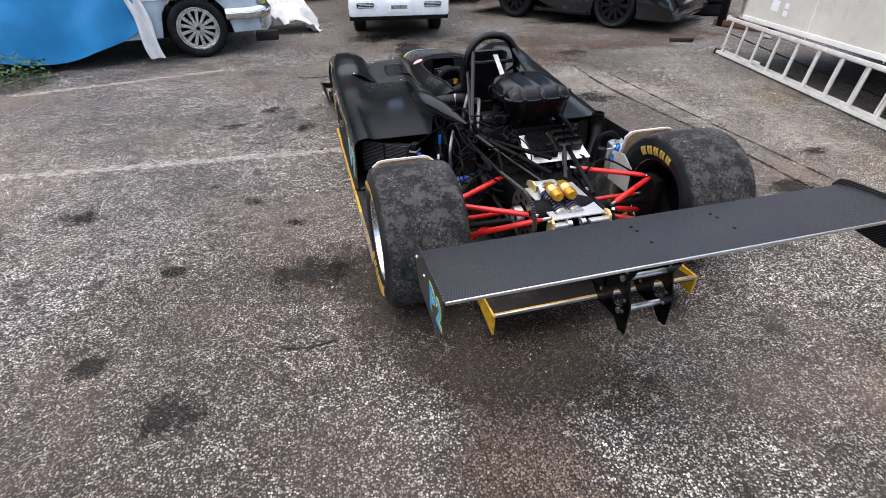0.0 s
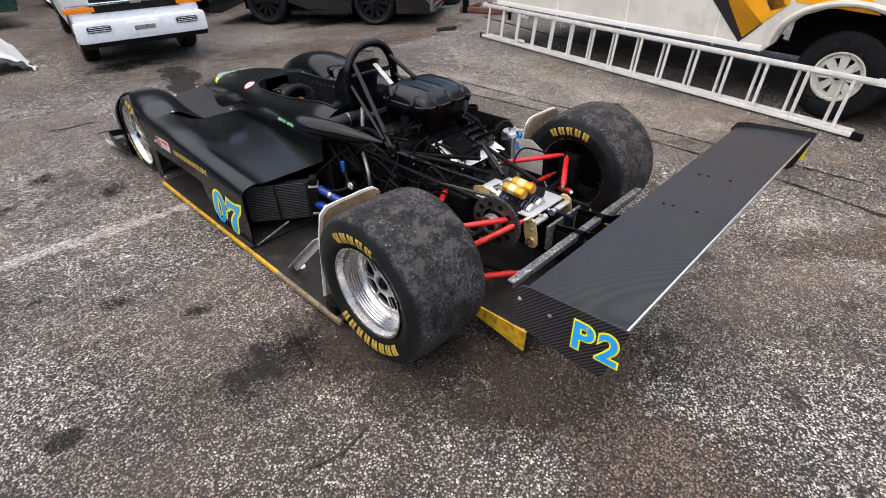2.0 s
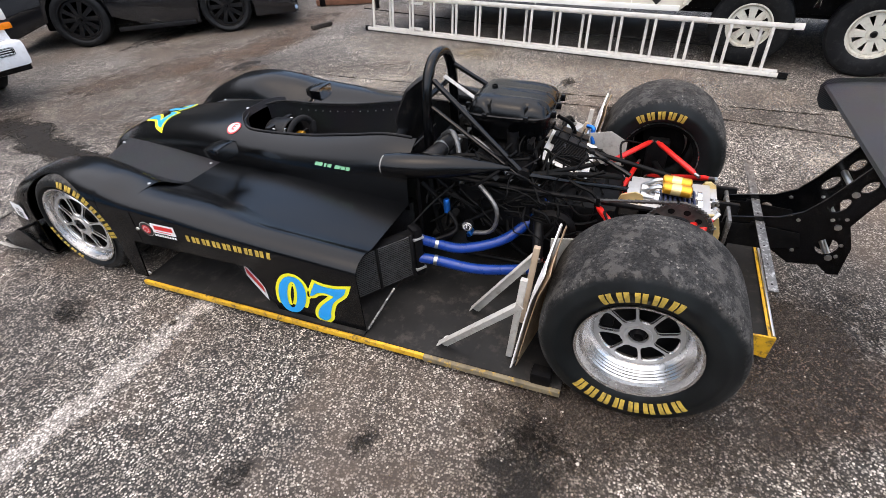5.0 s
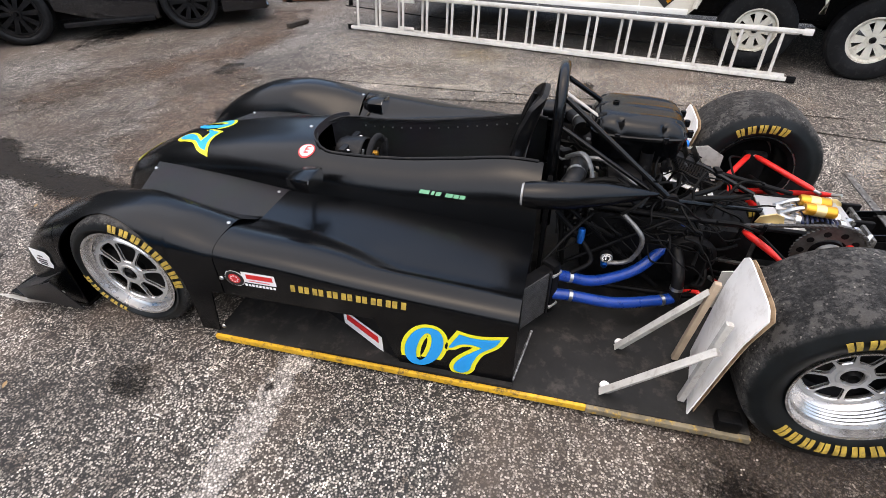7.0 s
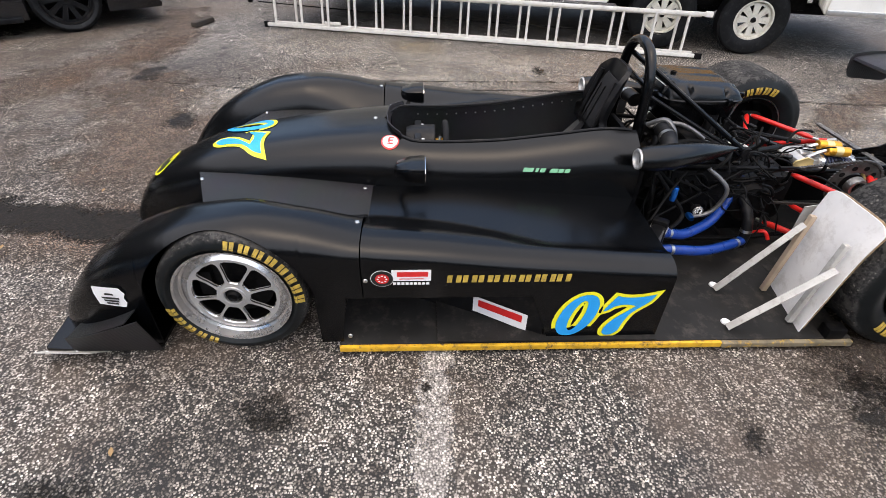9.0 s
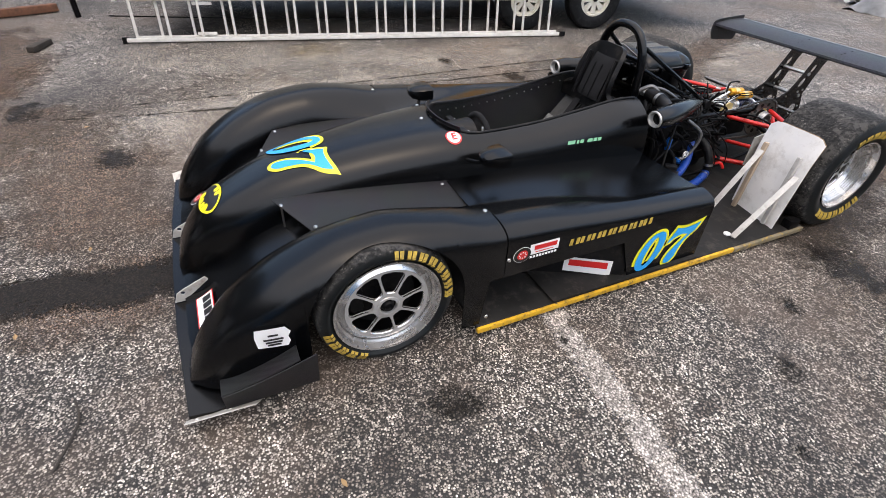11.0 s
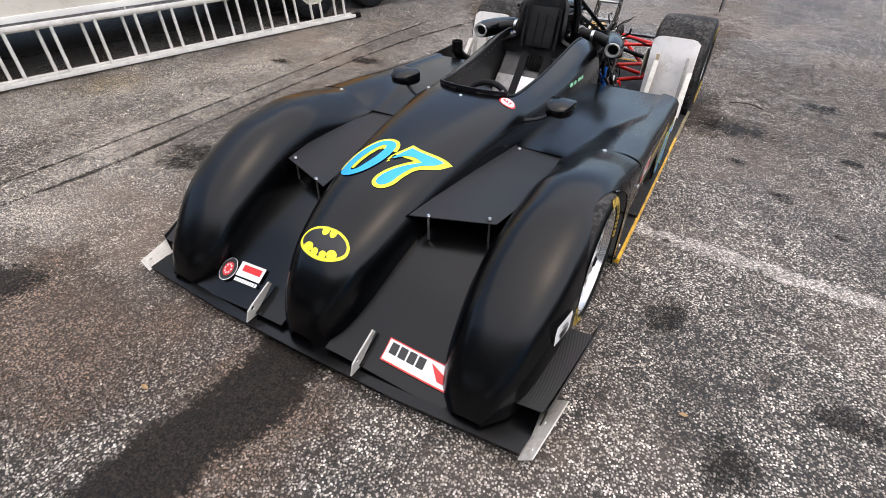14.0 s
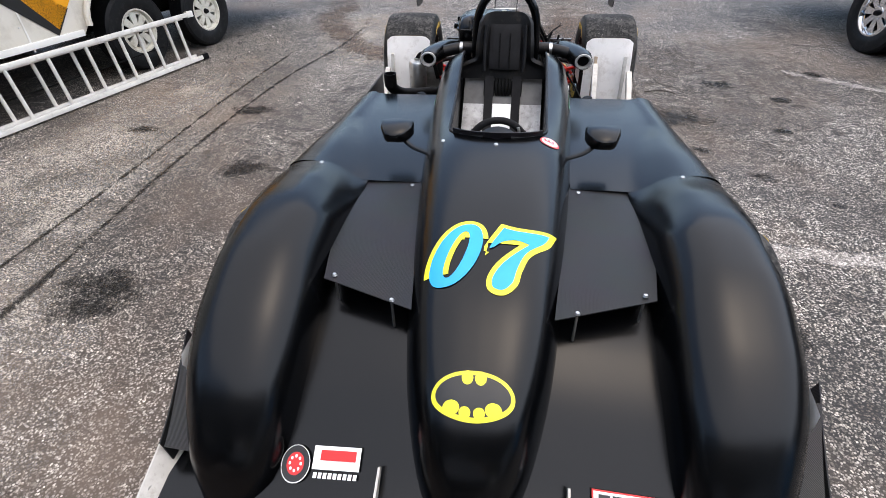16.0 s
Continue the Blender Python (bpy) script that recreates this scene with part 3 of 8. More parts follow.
def ground_patch(name, pts, width, material, label, z=0.004, kind="structure", cross=7):
    """A soft-edged strip along a line on the ground; its layer thins out towards its edges."""
    path = smooth_path([(x, y, 0) for x, y in pts], 8)
    bm = bmesh.new()
    lay = bm.verts.layers.float.new("fade")
    rows = []
    n = len(path)
    for i, p in enumerate(path):
        d = (path[min(i + 1, n - 1)] - path[max(i - 1, 0)]).normalized()
        side = Vector((-d.y, d.x, 0))
        w = width if not hasattr(width, "__len__") else float(np.interp(i / (n - 1), np.linspace(0, 1, len(width)), width))
        row = []
        for k in range(cross):
            s = 2 * k / (cross - 1) - 1
            v = bm.verts.new(p + side * (s * w / 2) + Vector((0, 0, z)))
            end = min(1.0, 6 * min(i, n - 1 - i) / n)
            v[lay] = (1 - abs(s) ** 1.6) * end
            row.append(v)
        rows.append(row)
    for a, b in zip(rows, rows[1:]):
        for k in range(cross - 1):
            bm.faces.new((a[k], a[k + 1], b[k + 1], b[k]))
    ob = solo(name, bm, material, Matrix(), label, name.replace("_", " ").split(".")[0], kind=kind)
    return ob


def blot(name, x, y, rx, ry, material, label, z=0.005):
    bm = bmesh.new()
    lay = bm.verts.layers.float.new("fade")
    c = bm.verts.new((x, y, z))
    c[lay] = 1.0
    prev = None
    n = 28
    rings = []
    for r in (0.35, 0.7, 1.0):
        ring = []
        for k in range(n):
            a = 2 * math.pi * k / n
            wob = 1 + 0.25 * noise.noise((x + math.cos(a), y + math.sin(a), 3.1))
            v = bm.verts.new((x + rx * r * wob * math.cos(a), y + ry * r * wob * math.sin(a), z))
            v[lay] = 1 - r ** 2
            ring.append(v)
        rings.append(ring)
    for k in range(n):
        bm.faces.new((c, rings[0][k], rings[0][(k + 1) % n]))
        for a, b in zip(rings, rings[1:]):
            bm.faces.new((a[k], b[k], b[(k + 1) % n], a[(k + 1) % n]))
    return solo(name, bm, material, Matrix(), label, "stain", kind="structure")


for pts in ([(-2.9, 6.22), (-1.7, 6.5), (-0.5, 6.78)], [(-2.6, 4.2), (-1.2, 4.1), (0.3, 4.0), (0.75, 3.98)],
            [(-2.6, 2.3), (-1.73, 1.85), (-1.15, 1.36)]):
    ground_patch("parking_line", pts, 0.145, M_LINE, "worn white parking line painted on asphalt", cross=5)
ground_patch("silt_track", [(0.95, 2.3), (0.62, 1.7), (0.5, 1.1), (0.45, 0.3), (0.35, -1.2)], [0.7, 0.75, 0.7, 0.8, 1.0], M_SILT, "brown silt track on asphalt behind the car")
# Brown dirt with the soft shade behind the tyre painted in.
ground_patch("greasy_dirt", [(0.1, 2.75), (0.35, 2.1), (0.6, 1.75), (1.2, 1.6)], [0.3, 0.6, 0.75, 0.5], M_SHADE, "dark dirt and painted shade on asphalt by the rear wheel", 0.005)
ground_patch("greasy_dirt", [(2.5, 6.6), (3.3, 5.7), (3.6, 4.4)], [0.6, 0.9, 0.5], M_GRIME, "dark greasy dirt on asphalt", 0.005)
ground_patch("greasy_dirt", [(0.7, 6.3), (1.9, 6.6), (2.9, 7.0), (3.8, 7.6), (5.6, 8.2)], [0.8, 1.4, 1.2, 1.3, 1.0], M_GRIME, "dark streaks of dirt washed over asphalt", 0.0052)
ground_patch("greasy_dirt", [(-0.3, 7.7), (0.9, 7.3), (2.0, 7.5), (3.3, 7.4)], [0.8, 1.1, 1.3, 0.8], M_GRIME, "dark streaks of dirt washed over asphalt", 0.0052)
ground_patch("grime", [(-0.9, 0.2), (-0.75, 1.4), (-0.5, 2.4), (-0.2, 3.2)], [1.4, 1.6, 1.3, 0.8], M_GRIME, "thin brown grime on asphalt", 0.0035)
ground_patch("grime", [(-0.15, 0.3), (-0.05, 1.2), (0.05, 2.0), (0.1, 2.8)], [0.9, 1.1, 1.0, 0.6], M_GRIME, "thin brown grime on asphalt", 0.0042)
# Pale layers that lighten the asphalt where it came out too dark.
ground_patch("stone_dust", [(3.4, 1.2), (3.7, 3.0), (4.1, 4.6), (4.5, 6.0)], [1.1, 1.3, 1.2, 1.0], M_PALE_LAYER, "paler patch on asphalt", 0.0035)
ground_patch("stone_dust", [(2.6, -0.8), (2.5, 0.5), (2.2, 1.5)], [1.6, 1.5, 0.8], M_PALE_LAYER, "paler patch on asphalt", 0.0035)
ground_patch("red_silt", [(2.9, 7.0), (3.8, 6.6), (4.6, 6.5)], [0.6, 0.8, 0.5], M_RUSTSILT, "rusty red silt on asphalt", 0.0056)
ground_patch("silt_track", [(1.9, 1.55), (3.0, 0.2), (3.4, -1.6)], [0.3, 0.5, 0.6], M_SILT, "brown silt track on asphalt", 0.0045)
ground_patch("damp_streak", [(1.1, 5.1), (1.08, 5.5), (1.15, 6.0), (1.3, 6.6), (1.6, 7.6)], [0.3, 0.34, 0.32, 0.35, 0.5], M_DAMP, "dark damp dirt streak in front of the car", 0.006)
ground_patch("silt_track", [(0.55, 5.6), (1.6, 5.75), (2.6, 6.0), (3.6, 6.6)], [0.6, 1.1, 1.1, 0.8], M_SILT, "pale brown silt on asphalt before the nose", 0.0045)
ground_patch("silt_track", [(2.0, 7.6), (3.4, 6.9), (4.6, 6.6), (6.0, 7.1)], [0.8, 1.0, 0.9, 0.8], M_SILT, "reddish brown silt washed over asphalt", 0.0045)
ground_patch("tyre_mark", [(2.75, -0.4), (2.75, 0.7), (2.95, 1.9), (3.0, 3.4), (2.95, 5.0), (3.2, 6.6)], [0.07, 0.06, 0.05, 0.06, 0.05], M_OIL, "dark tyre mark on asphalt", 0.005, cross=3)
ground_patch("tyre_mark", [(3.15, 0.6), (3.22, 2.2), (3.2, 4.0), (3.25, 6.0)], [0.03, 0.05, 0.04, 0.05], M_OIL, "thin dark tyre mark on asphalt", 0.005, cross=3)
for x, y, rx, ry in [(-0.57, 1.78, 0.13, 0.1), (-0.07, 2.5, 0.24, 0.15), (-0.9, 2.1, 0.08, 0.07), (-0.35, 3.35, 0.09, 0.06), (-0.7, 2.7, 0.08, 0.06),
                     (-0.25, 5.1, 0.09, 0.14), (-0.55, 4.75, 0.12, 0.08), (0.02, 4.55, 0.1, 0.12), (2.55, 3.5, 0.16, 0.12), (2.9, 2.6, 0.2, 0.1),
                     (3.5, 3.0, 0.12, 0.06), (2.65, 4.6, 0.2, 0.17), (2.35, 5.7, 0.16, 0.13), (1.95, 0.75, 0.12, 0.07), (-1.3, 3.4, 0.16, 0.1), (-0.1, 3.0, 0.08, 0.06),
                     (-1.4, 1.5, 0.12, 0.09), (1.2, 8.0, 0.5, 0.3), (4.5, 8.4, 0.9, 0.35), (3.3, 6.3, 0.3, 0.12), (0.1, 4.04, 0.025, 0.02), (-0.6, 3.6, 0.05, 0.05)]:
    blot("oil_stain", x, y, rx * 1.15, ry * 1.15, M_OIL, "dark oil stain soaked into asphalt")

blot("ochre_dust", 4.22, 4.08, 0.3, 0.42, M_OCHRE, "pale ochre dust on the asphalt", 0.0058)
# One more pale layer that lightens the asphalt's tone.
ground_patch("stone_dust", [(2.3, 6.4), (2.9, 5.2), (3.3, 4.2), (3.2, 2.6)], [0.9, 1.2, 1.0, 0.8], M_PALE_LAYER, "paler patch on asphalt", 0.0037)

# ---- the race car ----
XC = 1.076
car = thing("race_car", pose(XC, 3.4, 0), "satin black open-cockpit race car with rear bodywork removed", "race car")
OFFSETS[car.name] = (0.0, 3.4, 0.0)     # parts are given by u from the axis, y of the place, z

crest = curve([(3.2, 0.385), (3.4, 0.4), (3.65, 0.42), (3.8, 0.435), (4.0, 0.46), (4.25, 0.485), (4.45, 0.53), (4.62, 0.55), (4.8, 0.53), (5.0, 0.455), (5.15, 0.355), (5.26, 0.24), (5.33, 0.14), (5.36, 0.06)])
pod = curve([(3.2, 0.372), (3.6, 0.4), (3.9, 0.41), (4.26, 0.4)])
u_out = curve([(3.2, 0.805), (4.2, 0.81), (4.7, 0.815), (5.0, 0.806), (5.2, 0.775), (5.3, 0.735), (5.36, 0.68)])
u_in = curve([(3.62, 0.66), (3.8, 0.6), (4.0, 0.535), (4.26, 0.49), (4.7, 0.485), (5.0, 0.475), (5.2, 0.49), (5.3, 0.52), (5.36, 0.58)])
channel = curve([(4.2, 0.36), (4.6, 0.35), (4.9, 0.3), (5.05, 0.24), (5.2, 0.14), (5.3, 0.075), (5.36, 0.05)])
HUB_F, HUB_R = (4.69, 0.25), (2.25, 0.297)


def low(y):
    """The lower edge of the outer side skin."""
    dy = y - HUB_F[0]
    if abs(dy) < 0.278:
        return HUB_F[1] + math.sqrt(0.278 ** 2 - dy * dy)
    if y > 4.9:
        return 0.055
    if y > 4.335:
        return 0.055
    if y > 3.68:
        return 0.262
    if y > 3.6:
        return 0.055 + 0.207 * (y - 3.6) / 0.08
    return 0.055


def side_section(y, s):
    """Points of the side body's skin from the bottom of the outer wall over the top to its inner edge."""
    uo, zt = u_out(y), crest(y)
    pts = []
    if y > 4.25:
        ui, zc = u_in(y), channel(y)
        uc = 0.5 * (uo + ui)
        zb = max(0.06, zt - 0.075 - 0.125 * min(1.0, (y - 4.25) / 0.35))
        zl = min(low(y), zt - 0.012)
        lift0 = max(0.0, min(0.97, (zl - zb) / max(1e-3, zt - zb)))
        a0 = math.asin(lift0 ** (1 / 0.7))
        for k in range(5):
            if zl < zb:
                pts.append((uo, zl + (zb - zl) * k / 4))
            else:
                a = a0 + (math.pi / 2 - a0) * k / 18
                pts.append((uc + (uo - uc) * math.cos(a) ** 0.6, zb + (zt - zb) * math.sin(a) ** 0.7))
        for k in range(1, 15):
            if zl < zb:
                a = math.pi * k / 28
            else:
                a = a0 + (math.pi / 2 - a0) * (k + 4) / 18
            c, q = max(0.0, math.cos(a)) ** 0.6, math.sin(a) ** 0.7
            pts.append((uc + (uo - uc) * c, zb + (zt - zb) * q))
        for k in range(1, 15):
            a = math.pi * k / 28
            c, q = math.cos(a) ** 0.85, math.sin(a) ** 0.85
            z0 = min(zc - 0.02, zt - 0.01)
            # the inner side flows out of the pod's top and steepens towards the wheel
            g = min(1.0, (y - 4.25) / 0.4)
            t = 1 - q
            flow = pod(4.25) + (zt - pod(4.25)) * t * t * (3 - 2 * t)
            pts.append((uc - (uc - ui) * q, (z0 + (zt - z0) * c) * g + flow * (1 - g)))
    else:
        r = 0.065
        zl = low(y)
        for k in range(5):
            pts.append((uo, zl + (zt - r - zl) * k / 4))
        for k in range(1, 15):
            a = math.pi * k / 28
            pts.append((uo - r * (1 - math.cos(a)) * (0.6 + 0.8 * k / 14), zt - r + r * math.sin(a)))
        zp, ui = pod(y), u_in(y)
        u0 = pts[-1][0]
        e = 0.285
        for k in range(1, 33):
            u = u0 + (e - u0) * k / 32
            t = min(1.0, max(0.0, (u - ui) / max(0.1, (u0 - 0.02 - ui))))
            t = t * t * (3 - 2 * t)
            pts.append((u, zp + (zt - zp) * min(1.0, t)))
    return [(s * u, y, z) for u, z in pts]


def fold_rows(lo, hi, n, extra=()):
    return sorted(set([lo + (hi - lo) * k / n for k in range(n + 1)]) | {e for e in extra if lo < e < hi})


ARCH = [HUB_F[0] + 0.278 * math.sin(math.pi / 2 * k / 12) for k in range(-12, 13)] + [HUB_F[0] - 0.2785, HUB_F[0] + 0.2785]


def skin(rows, section, thick=0.006):
    bm = bmesh.new()
    add_rings(bm, [section(y) for y in rows], closed=False)
    bmesh.ops.recalc_face_normals(bm, faces=bm.faces)
    bmesh.ops.solidify(bm, geom=list(bm.faces), thickness=thick)
    return bm


for s in (-1, 1):
    part("front_fender", skin(fold_rows(4.2545, 5.36, 40, ARCH), lambda y: side_section(y, s)), M_BODY, car, sharp=50)
    part("side_pod", skin(fold_rows(3.2, 4.25, 44, [4.334, 3.681, 3.68, 3.64, 3.6]), lambda y: side_section(y, s)), M_BODY, car, sharp=50)

# central cowl, from the nose back over the cockpit's flanks
cw = curve([(3.2, 0.342), (3.6, 0.33), (4.0, 0.302), (4.3, 0.275), (4.6, 0.245), (4.85, 0.222), (5.05, 0.198), (5.2, 0.162), (5.3, 0.122), (5.345, 0.088), (5.37, 0.05)])
ct = curve([(3.2, 0.655), (3.3, 0.662), (3.53, 0.628), (3.78, 0.592), (4.0, 0.582), (4.2, 0.59), (4.4, 0.575), (4.7, 0.53), (4.93, 0.475), (5.1, 0.402), (5.2, 0.343), (5.28, 0.262), (5.34, 0.17), (5.37, 0.08)])
cb = curve([(3.2, 0.34), (4.2, 0.34), (4.6, 0.3), (4.9, 0.22), (5.1, 0.12), (5.25, 0.05), (5.37, 0.04)])
OPEN_F, OPEN_R = 4.2, 3.2
CN = 3.4


def hole(y):
    """Half the width of the cockpit's opening."""
    if y >= OPEN_F:
        return 0.0
    t = min(1.0, (OPEN_F - y) / 0.13)
    return (0.185 + 0.025 * min(1.0, (OPEN_F - y) / 0.9)) * math.sqrt(1 - (1 - t) ** 2)


def cowl_z(u, y):
    w, zt, zb = cw(y), ct(y), cb(y)
    return zb + (zt - zb) * max(0.0, 1 - (abs(u) / w) ** CN) ** (1 / CN)


def cowl_section(y, s, n=22):
    w, o = cw(y), hole(y)
    pts = []
    a_end = math.acos(min(1.0, (o / w) ** (CN / 2)))
    for k in range(n + 1):
        a = a_end * k / n
        u = w * math.cos(a) ** (2 / CN)
        pts.append((s * u, y, cowl_z(u, y)))
    return pts


for s in (-1, 1):
    part("cowl_half", skin(fold_rows(3.2, 5.37, 60, [4.199, 4.19, 4.17, 4.15, 5.36, 5.35]), lambda y: cowl_section(y, s)), M_BODY, car, sharp=60)
    # inner flank of the cockpit
    rows = fold_rows(3.22, 4.19, 24)
    part("cockpit_flank", skin(rows, lambda y: [(s * max(hole(y), 0.03), y, cowl_z(hole(y), y) - 0.004), (s * (hole(y) + 0.012), y, cowl_z(hole(y), y) - 0.03), (s * (hole(y) + 0.015), y, 0.3), (s * (hole(y) + 0.01), y, 0.1)], 0.004), M_CARBON, car)
    # rim studs
    for k in range(17):
        y = 3.35 + 0.045 * k
        part("stud", lathe([(0, 0.0), (0.0, 0.004), (-s * 0.004, 0.003), (-s * 0.005, 0)], 8, (s * (hole(y) + 0.006), y, cowl_z(hole(y), y) - 0.045)), M_STEEL, car)
    part("cockpit_rim", tube([(s * hole(y), y, cowl_z(hole(y), y) + 0.002) for y in fold_rows(3.22, 4.195, 30)], 0.006, 8, 1, True), M_BLACK, car)

# sloping duct floors beside the nose and the carbon covers over them
for s in (-1, 1):
    part("duct_floor", sheet(lambda a, y: (s * (0.1 + (0.56 - 0.1) * a), y, channel(y) + 0.012 * math.cos(3 * a)), np.linspace(0, 1, 8), np.linspace(4.3, 5.36, 30), 0.006), M_BODY, car)
    cover = part("duct_cover", sheet(lambda a, b: (s * ((0.19 + 0.09 * b) + ((0.47 + 0.11 * b) - (0.19 + 0.09 * b)) * a), 4.965 - (0.11 * a) - (0.73 - 0.11 * a) * b, 0.412 - 0.014 * b - 0.014 * a * b - 0.006 * a * (1 - b) + 0.012 * math.sin(math.pi * b)), np.linspace(0, 1, 8), np.linspace(0, 1, 10), 0.004), M_CARBON, car, "flat woven carbon duct cover")
    for a, y in ((0.25, 4.935), (0.44, 4.845)):
        part("bolt", lathe([(0.3, 0.0), (0.3, 0.004), (0.41, 0.004), (0.41, 0.008), (0.416, 0.005), (0.416, 0.0)], 10, (s * a, y, 0.002), "z"), M_STEEL, cover)
    for a, y, z in ((0.31, 4.28, 0.405), (0.55, 4.28, 0.393)):
        part("bolt", lathe([(0.0, 0.0), (0.0, 0.008), (0.003, 0.006), (0.004, 0.0)], 10, (s * a, y, z), "z"), M_STEEL, cover)
    for u, y in ((0.66, 4.27), (0.2, 4.19)):
        z = crest(y) if u > 0.5 else cowl_z(u, y)
        part("bolt", lathe([(0.0, 0.0), (0.0, 0.009), (0.004, 0.007), (0.006, 0.0)], 10, (s * u, y, z), "z"), M_STEEL, car)
    for y, z in ((4.31, 0.085), (4.24, 0.345), (5.08, 0.09)):
        part("bolt", lathe([(0.0, 0.0), (0.0, 0.009), (s * 0.004, 0.007), (s * 0.006, 0.0)], 10, (s * (u_out(y) + 0.001), y, z)), M_STEEL, car)
part("bolt", lathe([(0.0, 0.0), (0.0, 0.009), (0.004, 0.007), (0.006, 0.0)], 10, (0, 4.25, ct(4.25)), "z"), M_STEEL, car)

# windscreen lip across the front of the opening
part("cockpit_lip", sheet(lambda a, b: (0.17 * (2 * a - 1), 4.19 - 0.06 * abs(2 * a - 1) ** 3 + 0.01 * b, cowl_z(0.17 * abs(2 * a - 1), 4.19) - 0.012 + 0.036 * b), np.linspace(0, 1, 16), np.linspace(0, 1, 3), 0.004), M_CARBON, car)

# monocoque between the flanks
part("chassis_tub", box((0, 4.1, 0.1), (0.44, 2.0, 0.09), 0.02), M_TRAY, car)
part("front_bulkhead", box((0, 4.55, 0.2), (0.24, 0.7, 0.18), 0.03), M_DARK, car)
part("seat_bulkhead", box((0, 3.17, 0.34), (0.6, 0.02, 0.44), 0.006), M_DARK, car)

# floor tray with yellow skid edges
tray = part("floor_tray", box((0, 3.4, 0.042), (1.64, 1.9, 0.016), 0.003), M_TRAY, car, "scuffed black flat floor tray")
part("floor_tray", box((0, 2.4, 0.044), (0.9, 0.3, 0.014), 0.003), M_TRAY, car)
for s in (-1, 1):
    part("skid_edge", box((s * 0.822, 3.65, 0.034), (0.022, 1.4, 0.024), 0.004), M_YELLOW, car, "worn yellow skid strip")
    part("skid_edge", box((s * 0.826, 2.7, 0.034), (0.022, 0.5, 0.023), 0.004), M_SCUFFED, car, "skid strip scuffed to bare metal")
    part("diffuser_end", plate([(1.81, 0.05), (1.805, 0.148), (2.04, 0.14), (2.06, 0.09)], lambda a, b, d: (s * (0.452 + d), a, b), 0.008), M_YELLOW, car, "yellow painted diffuser end plate")
part("diffuser", sheet(lambda u, y: (u, y, 0.05 + 0.085 * max(0.0, (2.4 - y) / 0.6) ** 1.2), np.linspace(-0.45, 0.45, 3), np.linspace(1.815, 2.4, 10), 0.006), M_TRAY, car)
part("diffuser_lip", box((0, 1.811, 0.143), (0.9, 0.008, 0.014), 0.002), M_BRUSHED, car)
part("diffuser_strip", box((0, 1.822, 0.142), (0.9, 0.01, 0.004), 0.001), M_YELLOW, car, "chipped yellow edge strip")

# splitter, fences, dive planes and tow hooks
front = [(-0.8, 4.98), (-0.82, 5.3), (-0.81, 5.375), (-0.4, 5.4), (0, 5.405), (0.4, 5.4), (0.81, 5.375), (0.82, 5.3), (0.8, 4.98)]
part("splitter", plate(front, lambda a, b, d: (a, b, 0.042 - d), 0.014), M_BODY, car, "scuffed black front splitter")
for s in (-1, 1):
    part("splitter_fence", plate([(5.385, 0.028), (5.385, 0.062), (5.17, 0.088), (5.15, 0.028)], lambda a, b, d: (s * (0.815 + d + 1.1 * (b - 0.03)), a, b), 0.004), M_STRUT, car, "bent bare aluminium splitter fence")
    for y in (5.35, 5.25):
        part("bolt", lathe([(0, 0.0), (0, 0.008), (s * 0.004, 0.006), (s * 0.006, 0)], 10, (s * 0.84, y, 0.05)), M_STEEL, car)
    dive = part("dive_plane", sheet(lambda a, b: (s * (0.735 + 0.05 * b + 0.095 * a), 5.265 - 0.25 * b, 0.1 + 0.115 * b ** 1.25 + 0.012 * a), np.linspace(0, 1, 4), np.linspace(0, 1, 10), 0.004), M_CARBON, car, "curved carbon dive plane")
    part("side_fence", sheet(lambda a, b: (s * (0.832 + 0.05 * b * a + 0.012 * a), 5.262 - 0.3 * b, 0.045 + (0.075 + 0.125 * b ** 1.25) * a), np.linspace(0, 1, 5), np.linspace(0, 1, 10), 0.004), M_CARBON, dive, "upright black fence under the dive plane")
    hook = [(5.4, 0.045), (5.385, 0.085), (5.36, 0.1), (5.27, 0.14), (5.26, 0.125), (5.325, 0.075), (5.345, 0.06), (5.35, 0.045)]
    part("tow_hook", plate_holes(hook, [disc(5.362, 0.085, 0.009, n=12)], lambda a, b, d: (s * 0.235 + d, a, b), 0.006), M_STRUT, car, "flat aluminium tow hook")


